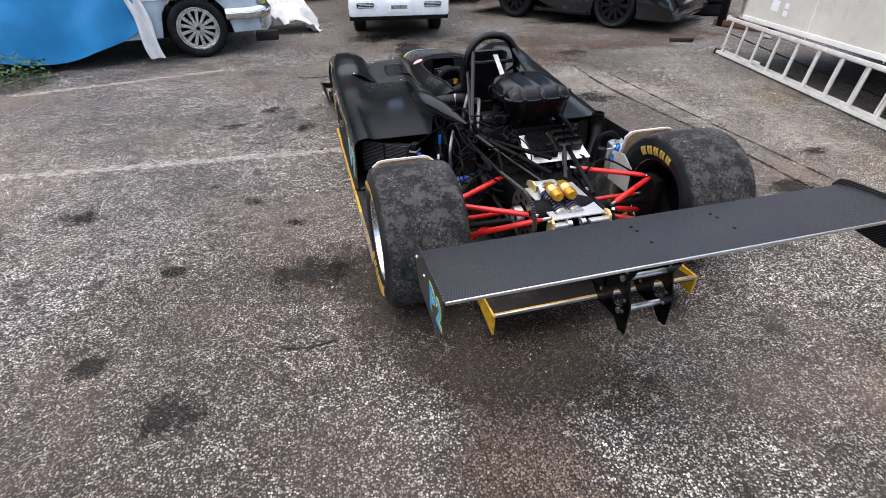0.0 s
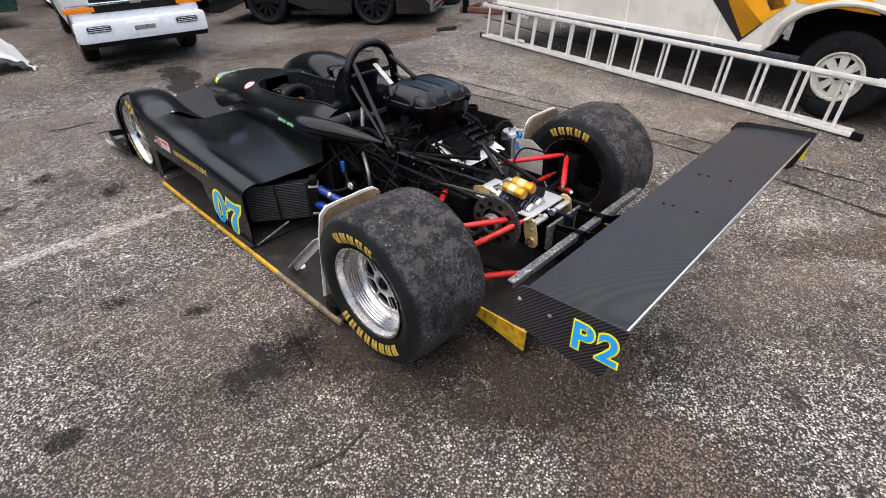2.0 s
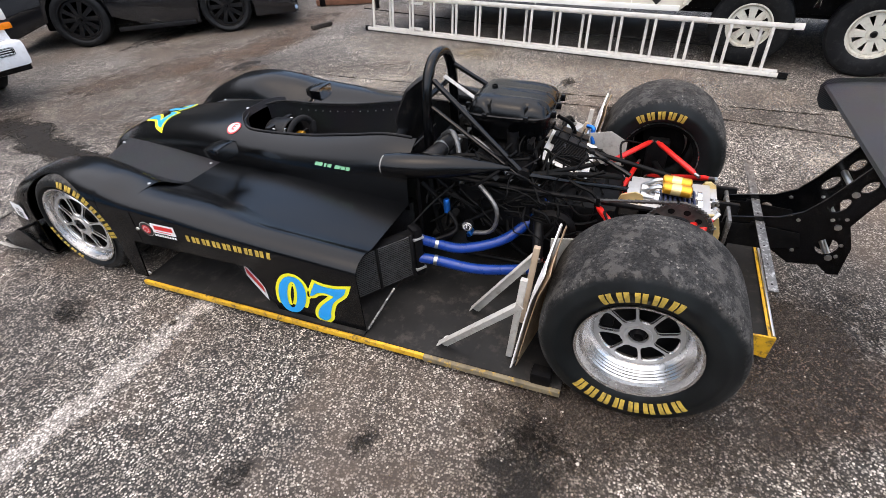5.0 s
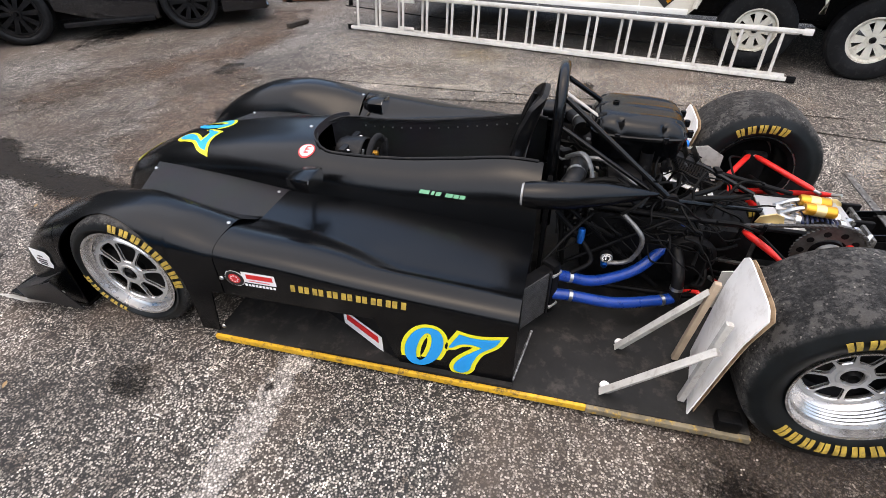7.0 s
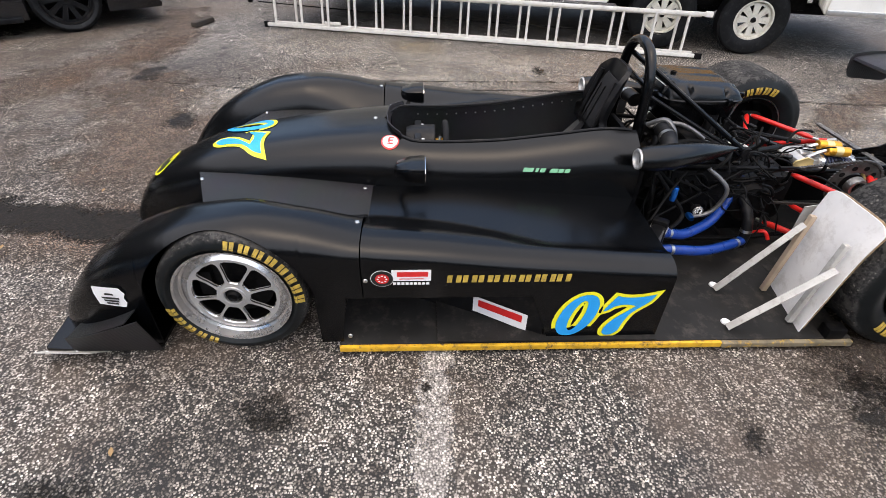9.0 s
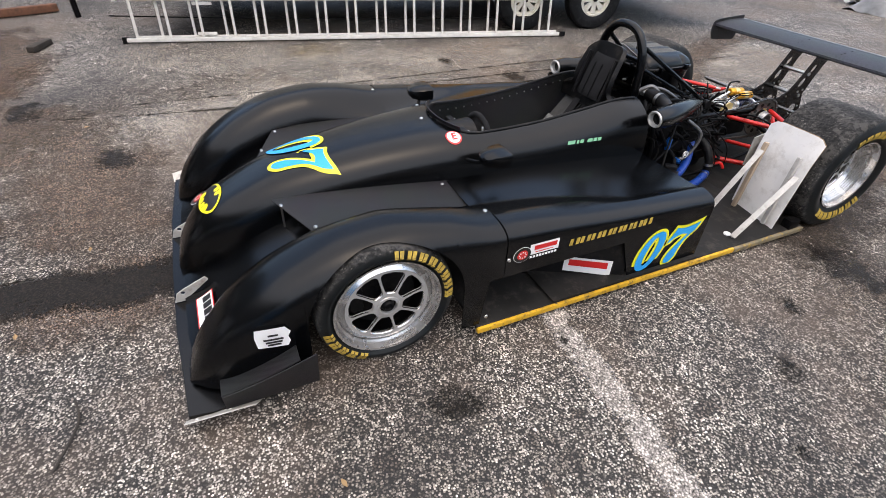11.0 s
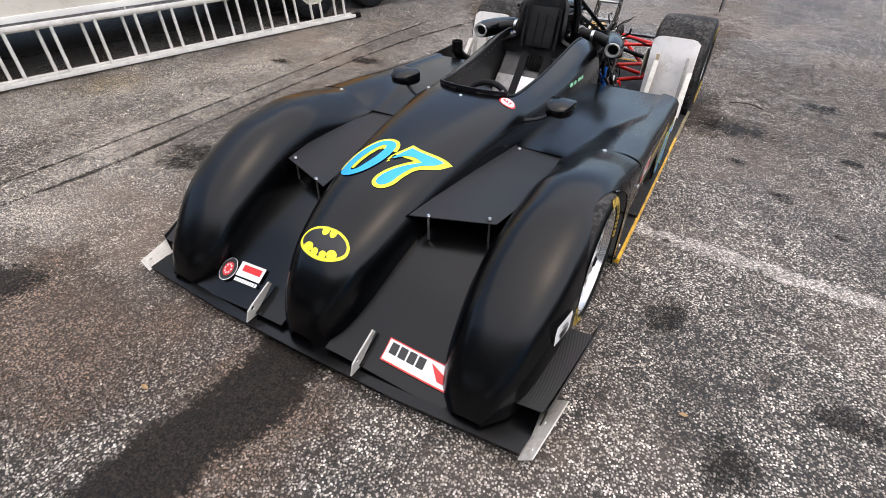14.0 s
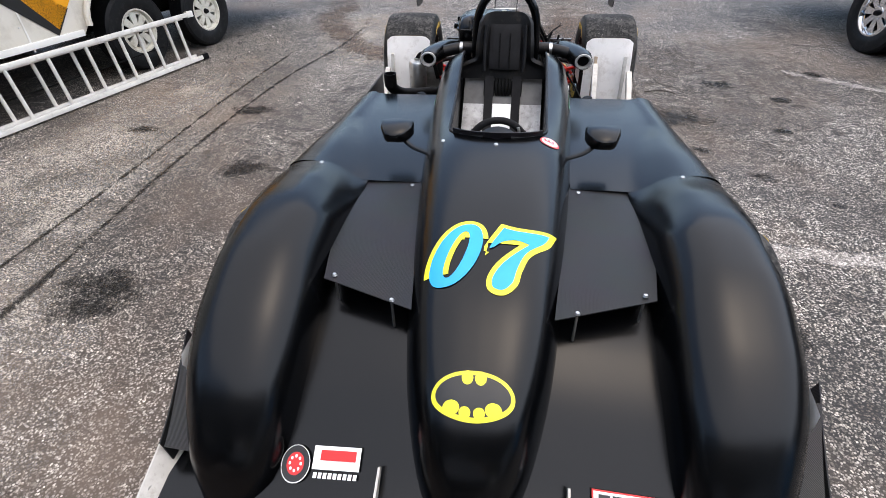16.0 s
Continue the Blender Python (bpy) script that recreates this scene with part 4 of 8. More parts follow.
# wheels
def wheel(u, y, z, s, r, w, lip, dish, tag):
    """A slick on a spun alloy rim; s is the outer side. Built round the x axis."""
    hub = new("wheel")
    hub.parent = car
    hub["label"] = tag
    hub.location = (u, y - 3.4, z)
    o = s * w / 2

    def sub(name, bm, mat, label="", sharp=35.0):
        ob = new(name, finish(bm, name, mat, True, sharp))
        ob.parent = hub
        if label:
            ob["label"] = label
        return ob
    inset = 0.052 if dish > 0.08 else 0.046
    prof = [(o * 0.8, lip - 0.012), (o * 0.93, lip + 0.006), (o * 1.03, lip + (r - lip) * 0.42), (o * 1.0, r - 0.042), (o * 0.945, r - 0.016), (o * 0.85, r - 0.004), (o * 0.6, r + 0.001), (o * 0.2, r + 0.003)]
    back = [(-a, b) for a, b in prof[::-1]]
    sub("tyre", lathe(smooth_profile(prof + back), 96), M_SLICK_F if y > 4 else M_SLICK_R, "worn black slick with picked-up rubber on its tread", 60)
    x0, x1 = o * 0.92, o * 0.92 - s * dish
    rim = [(x0, lip - 0.004), (x0 + s * 0.006, lip), (x0 + s * 0.004, lip - 0.008), (x0 - s * 0.02, lip - 0.013), (x0 - s * 0.026, lip - 0.022)] + [(x0 - s * (0.03 + (dish - 0.05) * q / 9), lip - 0.02 - 0.0045 * ((q + 1) // 2)) for q in range(9 if dish > 0.08 else 1)] + [(x1 + s * 0.012, lip - inset + 0.003), (x1 + s * 0.004, lip - inset + 0.001), (x1, lip - inset), (x1, lip - inset - 0.008), (x1 - s * 0.012, lip - inset - 0.008), (x1 - s * 0.014, lip - 0.03), (-o * 0.8, lip - 0.02), (-o * 0.9, lip)]
    sub("rim", lathe(rim, 64), M_ALLOY, "polished spun alloy rim", 30)
    # pressed centre with eight windows between flared spokes
    r_in, r_out = 0.053, lip - inset - 0.009
    windows = []
    for q in range(8):
        a0 = 2 * math.pi * q / 8 + 0.2
        loop = []
        for k in range(20):
            t = 2 * math.pi * k / 20
            c, v = math.cos(t), math.sin(t)
            rr = (r_in + r_out) / 2 + (r_out - r_in) / 2 * math.copysign(abs(v) ** 0.42, v)
            aw = math.pi / 8 - 0.0038 / rr
            a = a0 + aw * math.copysign(abs(c) ** 0.4, c)
            loop.append((rr * math.cos(a), rr * math.sin(a)))
        windows.append(loop)
    centre = plate_holes(disc(0, 0, lip - inset + 0.007, n=64), windows + [disc(0, 0, 0.03, n=24)], lambda a, b, d: (x1 - s * 0.004 + 0.016 * max(0.0, 1 - math.hypot(a, b) / 0.1) * s + d, a, b), 0.012)
    sub("wheel_centre", centre, M_CAST, "satin alloy centre with eight windows", 30)
    edge = bmesh.new()
    for loop in windows:
        rim_pts = [(x1 + s * (0.0035 + 0.016 * max(0.0, 1 - math.hypot(a, b) / 0.1)), a, b) for a, b in loop]
        add_rings(edge, [[(p[0] + 0.0035 * math.cos(w), p[1] * (1 + 0.003 / max(0.05, math.hypot(p[1], p[2])) * math.sin(w)), p[2] * (1 + 0.003 / max(0.05, math.hypot(p[1], p[2])) * math.sin(w))) for w in (0, 1.57, 3.14, 4.71)] for p in rim_pts + rim_pts[:1]], caps=False)
    sub("window_edges", edge, M_ALLOY, "", 60)
    sub("hub_ring", lathe([(x1 + s * 0.01, 0.03), (x1 + s * 0.022, 0.033), (x1 + s * 0.021, 0.04), (x1 + s * 0.01, 0.046)], 32), M_CAST)
    sub("hub_nut", lathe([(x1 + s * 0.018, 0.0), (x1 + s * 0.018, 0.012), (x1 + s * 0.026, 0.016), (x1 + s * 0.022, 0.02), (x1 - s * 0.01, 0.031), (x1 - s * 0.03, 0.031)], 24), M_DARK)
    bolt_mesh = finish(lathe([(x1 + s * 0.001, 0.0045), (x1 + s * 0.004, 0.004), (x1 + s * 0.005, 0.0)], 6), "rim_bolt", M_DARK)
    for q in range(24):
        a = 2 * math.pi * (q + 0.5) / 24
        bo = new("rim_bolt", bolt_mesh)
        bo.parent = hub
        bo.location = (0, (lip - inset - 0.005) * math.cos(a), (lip - inset - 0.005) * math.sin(a))
    sub("brake_disc", lathe([(x1 - s * 0.045, 0.0), (x1 - s * 0.045, 0.12), (x1 - s * 0.055, 0.12), (x1 - s * 0.055, 0.0)], 32), M_DARK)
    sub("brake_caliper", box((x1 - s * 0.04, 0.1, 0.02), (0.03, 0.05, 0.1), 0.008), M_DARK)
    # liner that makes the rim's inside darker than its outside
    sub("inner_barrel", lathe([(x1 - s * 0.02, lip - 0.052), (x1 - s * 0.024, lip - 0.038), (-o * 0.8, lip - 0.026), (-o * 0.9, lip - 0.006)], 48), M_DARK, "dark liner of the inner barrel")
    # painted marks on both walls: plain bars in two arcs
    for side_s in (1, -1):
        f = side_s * s
        for count, mid in ((8, 1), (5, -1)):
            step = 0.2
            for q in range(2 * count):
                base = radians(140 if y > 4 else 268) if mid == 1 else radians(322 if y > 4 else 84)
                a = base + (q // 2 - (count - 1) / 2 + (0.2 if q % 2 else -0.2)) * step
                bmk = bmesh.new()
                g = []
                for rr in np.linspace(lip + 0.2 * (r - lip), lip + 0.2 * (r - lip) + (0.04 if y < 4 else 0.033), 5):
                    row = []
                    for da in (-0.03, 0.0, 0.03):
                        wall_p = smooth_profile(prof)
                        prof_x = float(np.interp(rr, [q2[1] for q2 in wall_p], [q2[0] for q2 in wall_p]))
                        px = side_s * (prof_x + s * 0.0045)
                        row.append(bmk.verts.new((px, rr * math.cos(a + da), rr * math.sin(a + da))))
                    g.append(row)
                for lo_row, hi_row in zip(g, g[1:]):
                    for i in range(2):
                        bmk.faces.new((lo_row[i], lo_row[i + 1], hi_row[i + 1], hi_row[i]))
                bmesh.ops.recalc_face_normals(bmk, faces=bmk.faces)
                bmesh.ops.solidify(bmk, geom=list(bmk.faces), thickness=0.0015)
                sub("painted_bar", bmk, M_LETTER)
    return hub


def smooth_profile(p):
    q = smooth_path([(a, b, 0) for a, b in p], 3)
    return [(v.x, v.y) for v in q]


for s in (-1, 1):
    wheel(s * 0.672, HUB_F[0], HUB_F[1], s, 0.25, 0.25, 0.195, 0.024, "front slick on a polished alloy rim")
    wheel(s * 0.66, HUB_R[0], HUB_R[1], s, 0.297, 0.34, 0.182, 0.09, "wide rear slick on a deep-dish alloy rim")

# rear wing
WZ = -0.045
foil = [(1.625, 0.712), (1.62, 0.724), (1.58, 0.732), (1.5, 0.735), (1.42, 0.731), (1.357, 0.722), (1.355, 0.714), (1.42, 0.716), (1.5, 0.712), (1.58, 0.703), (1.615, 0.702)]
wing = part("rear_wing", add_rings(bmesh.new(), [[(u, a + 0.003, b + WZ + 0.1 * (1.5 - a)) for a, b in foil] for u in np.linspace(-0.777, 0.735, 9)]), M_WING, car, "matt carbon rear wing")
part("trailing_edge", box((-0.021, 1.356, 0.733 + WZ), (1.51, 0.005, 0.01), 0.001), M_BRUSHED, wing)
for s in (-1, 1):
    ep = [(1.335, 0.748), (1.35, 0.752), (1.585, 0.752), (1.622, 0.744), (1.64, 0.715), (1.632, 0.645), (1.612, 0.605), (1.595, 0.594), (1.405, 0.566), (1.385, 0.568), (1.372, 0.582)]
    plate_ob = part("end_plate", plate(ep, lambda a, b, d: (s * (0.757 + d) - 0.021, a + 0.003, b + WZ + 0.07 * (1.5 - a)), 0.006), M_CARBON_WIDE, wing, "carbon weave wing end plate")
    for y, z in ((1.62, 0.7), (1.53, 0.69), (1.43, 0.705)):
        part("bolt", lathe([(0, 0.0), (0, 0.006), (s * 0.003, 0.005), (s * 0.004, 0)], 8, (s * 0.7635 - 0.021, y + 0.003, z + WZ + 0.07 * (1.5 - y))), M_STEEL, wing)
    for y, z in ((1.45, 0.735), (1.52, 0.737), (1.55, 0.736)):
        part("bolt", lathe([(0, 0.0), (0, 0.006), (0.002, 0.005), (0.003, 0)], 8, (s * 0.14, y, z - 0.002 + WZ + 0.1 * (1.5 - y)), "z"), M_DARK, wing)
    # mounts: drilled plates from the gearbox up to the wing
    mount = [(2.0, 0.31), (1.99, 0.36), (1.82, 0.39), (1.75, 0.43), (1.7, 0.5), (1.62, 0.645), (1.6, 0.668), (1.45, 0.668), (1.48, 0.63), (1.52, 0.585), (1.57, 0.47), (1.6, 0.39), (1.565, 0.29), (1.565, 0.17), (1.6, 0.165), (1.64, 0.2), (1.74, 0.19), (1.79, 0.225), (1.86, 0.27), (1.95, 0.27)]
    mo = part("wing_mount", plate_holes(mount, [disc(1.64, 0.285, 0.036), disc(1.6, 0.565, 0.03, 0.018, tilt=2.1), disc(1.655, 0.475, 0.036, 0.02, tilt=2.1), disc(1.83, 0.33, 0.02)], lambda a, b, d: (0.03 + s * 0.085 + d, a, b), 0.006), M_BODY, car, "black drilled wing mount plate", smooth=False)
    for y, z in ((1.6, 0.25), (1.6, 0.3), (1.74, 0.25), (1.76, 0.39), (1.62, 0.42), (1.66, 0.41)):
        part("bolt", lathe([(-0.004, 0.0), (-0.003, 0.007), (0.009, 0.007), (0.01, 0.0)], 8, (0.03 + s * 0.085, y, z)), M_STEEL, mo)
for z, y in ((0.38, 1.635), (0.24, 1.62), (0.53, 1.63)):
    part("cross_tube", tube([(-0.06, y, z), (0.13, y, z)], 0.012, 12, 1, True), M_STEEL, car)
part("cross_bar", box((0, 1.876, 0.357), (0.95, 0.03, 0.006), 0.002), M_SCUFFBAR, car, "scuffed drilled aluminium cross bar")
part("cross_bar_web", box((0, 1.863, 0.346), (0.95, 0.005, 0.022), 0.001), M_SCUFFBAR, car)
for k in range(9):
    part("bar_hole", lathe([(0.3605, 0.0), (0.3605, 0.004), (0.361, 0.0)], 10, (-0.44 + 0.11 * k, 1.878, 0), "z"), M_RUBBER, car)
for s in (-1, 1):
    part("cross_bar_stay", box((s * 0.085 + 0.03, 1.88, 0.335), (0.016, 0.05, 0.04), 0.004), M_DARK, car)
    part("gusset_plate", plate([(1.72, 0.27), (1.74, 0.33), (1.9, 0.345), (2.02, 0.33), (2.02, 0.24), (1.84, 0.24)], lambda a, b, d: (s * 0.085 + 0.03 - 0.0075 + d, a, b), 0.005), M_DARK, car, "dimpled steel gusset plate")

# rear splash shields and their braces
for s in (-1, 1):
    sh = part("splash_shield", sheet(lambda a, b: (s * (0.5 + 0.285 * a), 2.61 - 0.05 * b + 0.05 * (1 - b) * (a - 0.5) - 0.03 * max(0, b - 0.75) * 4 * 0.5, 0.05 + (0.493 - 0.03 * (abs(a - 0.5) * 2) ** 8) * b), np.linspace(0, 1, 12), np.linspace(0, 1, 14), 0.005), M_WHITE, car, "white sheet shield caked in mud behind")
    part("mud_face", sheet(lambda a, b: (s * (0.505 + 0.275 * a), 2.592 - 0.05 * b + 0.05 * (1 - b) * (a - 0.5) - 0.03 * max(0, b - 0.75) * 4 * 0.5, 0.06 + (0.48 - 0.03 * (abs(a - 0.5) * 2) ** 8) * b), np.linspace(0, 1, 12), np.linspace(0, 1, 14), 0.002), M_MUD, sh, "mud-caked rear face")
    for u in (0.56, 0.74):
        part("shield_rib", box((s * u, 2.63, 0.25), (0.02, 0.022, 0.38), 0.003, Matrix.Rotation(radians(6), 4, "X")), M_TAN if u < 0.6 else M_STRUT, sh)
    for u, y0, top in ((0.548, 2.845, 0.385), (0.762, 2.9, 0.335)):
        length, lean = math.hypot(y0 - 2.615, top - 0.055), math.degrees(math.atan2(top - 0.055, y0 - 2.615))
        strut = part("shield_strut", box((s * u, (y0 + 2.615) / 2, (top + 0.055) / 2), (0.004, length, 0.036), 0.001, Matrix.Rotation(radians(-lean), 4, "X")), M_STRUT, car, "dull aluminium angle strut")
        part("strut_flange", box((s * (u + 0.014), (y0 + 2.615) / 2 + 0.012, (top + 0.055) / 2 + 0.012), (0.028, length, 0.003), 0.001, Matrix.Rotation(radians(-lean), 4, "X")), M_STRUT, strut)
        part("strut_foot", lathe([(0.05, 0.0), (0.05, 0.018), (0.056, 0.016), (0.06, 0.0)], 14, (s * (u - 0.03), y0 - 0.01, 0), "z"), M_DECAL_W, car)
    part("inner_panel", plate([(2.4, 0.25), (2.4, 0.39), (2.48, 0.44), (2.58, 0.42), (2.58, 0.25)], lambda a, b, d: (s * (0.47 + d), a, b), 0.004), M_STRUT, car, "grey aluminium inner panel")
    part("tray_bracket", box((s * 0.8, 2.52, 0.07), (0.05, 0.07, 0.05), 0.006), M_DARK, car)

# roll hoop and braces
part("roll_hoop", tube([(-0.155, 3.17, 0.3), (-0.155, 3.17, 0.62), (-0.145, 3.17, 0.82), (-0.09, 3.17, 0.925), (0, 3.17, 0.955), (0.09, 3.17, 0.925), (0.145, 3.17, 0.82), (0.155, 3.17, 0.62), (0.155, 3.17, 0.3)], 0.021, 14, 8), M_BODY, car, "padded black roll hoop")
part("hoop_cross_tube", tube([(-0.14, 3.17, 0.8), (0.14, 3.17, 0.8)], 0.012, 10, 1, True), M_BODY, car)
for s in (-1, 1):
    part("hoop_brace", tube([(s * 0.115, 3.15, 0.87), (s * 0.25, 2.74, 0.55), (0.03 + s * 0.06, 2.36, 0.41)], 0.0115, 10, 1, True), M_BODY, car)
    part("brace_joint", lathe([(-0.012, 0.0), (-0.012, 0.024), (0.012, 0.024), (0.012, 0.0)], 14, (s * 0.25, 2.74, 0.55)), M_DARK, car)
    part("hoop_brace", tube([(s * 0.145, 3.15, 0.76), (s * 0.245, 2.76, 0.54)], 0.009, 10, 1, True), M_BODY, car)
    part("frame_rail", tube([(s * 0.26, 3.17, 0.5), (s * 0.24, 2.7, 0.47), (s * 0.15, 2.2, 0.4)], 0.011, 10, 1, True), M_DARK, car)
    part("frame_rail", tube([(s * 0.28, 3.17, 0.12), (s * 0.25, 2.6, 0.1), (s * 0.2, 2.1, 0.13)], 0.011, 10, 1, True), M_DARK, car)
    part("frame_rail", tube([(s * 0.28, 3.17, 0.14), (s * 0.24, 2.7, 0.47)], 0.009, 10, 1, True), M_DARK, car)
    part("frame_rail", tube([(s * 0.24, 2.7, 0.12), (s * 0.26, 3.1, 0.48)], 0.009, 10, 1, True), M_DARK, car)
part("hoop_strap", box((0.015, 3.09, 0.8), (0.026, 0.16, 0.004), 0.001, Matrix.Rotation(radians(35), 4, "X")), M_STRUT, car, "pale grey strap from hoop to airbox")

# seat, harness, steering wheel, dash
def seat_shell(a, b):
    """The shell's front: a rounded head bolster that widens into shoulder plates."""
    q = 2 * a - 1
    w = 0.118 + 0.02 * (1 - b) + 0.085 * max(0.0, min(1.0, (0.3 - b) / 0.12))
    side = abs(q) ** 5
    return (w * q, 3.325 - 0.09 * b + 0.045 * side * min(1.0, 2.2 * b), 0.525 + 0.335 * b - 0.045 * max(0.0, b - 0.6) / 0.4 * abs(q) ** 6)


part("seat_back", sheet(seat_shell, np.linspace(0, 1, 22), np.linspace(0, 1, 22), 0.02), M_BLACK, car, "black moulded seat back")
part("seat_pad", sheet(lambda a, b: (0.076 * (2 * a - 1), 3.352 - 0.075 * b - 0.012 * abs(2 * a - 1) ** 4 - 0.012 * abs(2 * b - 1) ** 4, 0.58 + 0.22 * b), np.linspace(0, 1, 13), np.linspace(0, 1, 13), 0.022), M_CLOTH, car, "black cloth head pad")
for u in (-0.025, 0.025):
    part("pad_seam", tube([(u, 3.35, 0.59), (u, 3.322, 0.675), (u, 3.294, 0.76)], 0.003, 6, 4), M_RUBBER, car)
for s in (-1, 1):
    part("pad_edge", tube([(s * 0.098, 3.34, 0.57), (s * 0.1, 3.305, 0.69), (s * 0.096, 3.276, 0.8)], 0.01, 8, 5), M_BLACK, car)
part("seat_bulkhead_panel", sheet(lambda a, b: (0.2 * (2 * a - 1), 3.29 + 0.1 * b, 0.52 - 0.12 * b), np.linspace(0, 1, 4), np.linspace(0, 1, 4), 0.005), M_DULL, car, "dull grey bulkhead panel")
part("seat_base", sheet(lambda a, b: (0.2 * (2 * a - 1), 3.4 + 0.26 * b * (0.7 + 0.3 * b), 0.405 - 0.25 * b), np.linspace(0, 1, 8), np.linspace(0, 1, 12), 0.006), M_DULLSHEET, car, "scratched bare aluminium seat base")
part("seat_sheet", sheet(lambda a, b: (0.047 * (2 * a - 1), 3.41 + 0.26 * b * (0.7 + 0.3 * b), 0.412 - 0.25 * b), np.linspace(0, 1, 4), np.linspace(0, 1, 10), 0.002), M_DECAL_W, car, "white sheet between the harness straps")
for s in (-1, 1):
    part("harness_strap", sheet(lambda a, b: (s * 0.07 + 0.022 * (2 * a - 1), 3.325 + 0.34 * b * (0.6 + 0.4 * b), 0.54 - 0.37 * b), np.linspace(0, 1, 3), np.linspace(0, 1, 12), 0.004), M_CLOTH, car, "black harness strap")
    part("harness_pad", box((s * 0.07, 3.335, 0.47), (0.055, 0.02, 0.09), 0.006, Matrix.Rotation(radians(25), 4, "X")), M_CLOTH, car)
for k in range(5):
    part("ribbed_hose", tube([(-0.032 + 0.016 * k, 3.31, 0.53), (-0.036 + 0.018 * k, 3.345, 0.49), (-0.03 + 0.015 * k, 3.36, 0.44)], 0.008, 8, 4), M_RUBBER, car)
steer = lathe([(3.95 + 0.013 * math.cos(t), 0.11 + 0.016 * math.sin(t)) for t in np.linspace(0, 2 * math.pi, 12, endpoint=False)], 36, (0, 0, 0.445), "y", True)
part("steering_wheel", steer, M_CLOTH, car, "black flat suede steering wheel")
part("steering_boss", box((0, 3.97, 0.445), (0.17, 0.012, 0.04), 0.004), M_BLACK, car)
part("column_knob", box((0.03, 3.975, 0.45), (0.03, 0.04, 0.035), 0.006), M_GOLD, car)
for u in (-0.1, 0.1):
    part("wheel_grip", box((u, 3.945, 0.47), (0.034, 0.03, 0.075), 0.013), M_CLOTH, car)
part("shift_lever", tube([(-0.06, 3.985, 0.44), (-0.085, 3.98, 0.5), (-0.08, 3.975, 0.535)], 0.006, 8, 4), M_STEEL, car)
part("instrument_hood", lathe([(4.0, 0.084), (3.995, 0.09), (4.0, 0.094), (4.1, 0.09), (4.12, 0.08), (4.12, 0.0)], 32, (0, 0, 0.455), "y"), M_BLACK, car, "round black instrument hood")
part("instrument_face", lathe([(4.03, 0.0), (4.03, 0.082), (4.035, 0.084)], 28, (0, 0, 0.455), "y"), M_RUBBER, car)
part("dash", box((0, 4.07, 0.5), (0.2, 0.03, 0.07), 0.008), M_BLACK, car)
for k in range(4):
    part("switch", lathe([(0, 0.0), (0.0, 0.006), (-0.012, 0.004), (-0.014, 0)], 8, (-0.075 + 0.05 * k, 4.054, 0.52), "y"), M_STEEL, car)

# mirrors
for s in (-1, 1):
    rings = []
    for y, w, h, dz in ((4.155, 0.02, 0.012, 0.0), (4.145, 0.04, 0.024, 0.0), (4.1, 0.06, 0.036, 0.0), (4.05, 0.066, 0.04, 0.0), (4.043, 0.064, 0.038, 0.0)):
        rings.append([(s * (0.402 + a * w), y, 0.552 + dz + b * h) for a, b in ((-0.78, -1.0), (0.0, -1.02), (0.62, -1.0), (0.86, -0.7), (1.0, 0.55), (0.9, 0.9), (0.0, 1.0), (-0.8, 0.92), (-1.0, 0.6), (-0.96, -0.7))])
    mi = part("mirror", add_rings(bmesh.new(), rings), M_BODY, car, "small black wedge-shaped mirror", sharp=40)
    part("mirror_glass", plate([(-0.046, -0.034), (0.036, -0.034), (0.052, -0.024), (0.06, 0.018), (0.052, 0.032), (-0.046, 0.032), (-0.058, 0.02), (-0.056, -0.024)], lambda a, b, d: (s * (0.402 + a), 4.0425 - d, 0.552 + b), 0.002), M_MIRROR, mi)
    part("mirror_stalk", tube([(s * 0.37, 4.11, 0.525), (s * 0.33, 4.13, 0.5), (s * 0.27, 4.15, 0.485)], 0.009, 8), M_BODY, mi)
    part("mirror_dot", plate(ellipse(0.011, 0.009, 14), lambda a, b, d: (s * 0.405 + a, 4.147 + d, 0.556 + b), 0.004), M_DECAL_W, mi)

# side air intakes on the flanks
for s in (-1, 1):
    it = part("air_intake", add_rings(bmesh.new(), [[(s * (cu + r * math.cos(a)), y, z + 0.015 + r * 1.0 * math.sin(a)) for a in np.linspace(0, 2 * math.pi, 20, endpoint=False)] for y, cu, z, r in ((3.235, 0.4, 0.587, 0.036), (3.25, 0.4, 0.587, 0.046), (3.2, 0.395, 0.587, 0.054), (3.1, 0.37, 0.583, 0.055), (2.98, 0.335, 0.582, 0.045), (2.86, 0.29, 0.57, 0.024), (2.79, 0.26, 0.562, 0.006))]), M_BODY, car, "black teardrop air intake")
    part("intake_ring", lathe([(3.225, 0.028), (3.25, 0.03), (3.258, 0.034), (3.258, 0.04), (3.252, 0.043), (3.24, 0.036)], 28, (s * 0.4, 0, 0.602), "y"), M_CAST, it, "polished intake lip")
    part("intake_throat", lathe([(3.225, 0.0), (3.225, 0.033)], 20, (s * 0.4, 0, 0.602), "y"), M_RUBBER, it)
    part("intake_duct", tube([(s * 0.36, 3.12, 0.6), (s * 0.25, 3.08, 0.62), (s * 0.16, 3.07, 0.62)], 0.034, 14), M_BLACK, car)
    part("duct_clamp", lathe([(-0.008, 0.0355), (0.008, 0.0355), (0.008, 0.033), (-0.008, 0.033)], 20, (s * 0.24, 3.08, 0.62), closed=True), M_STEEL, car)

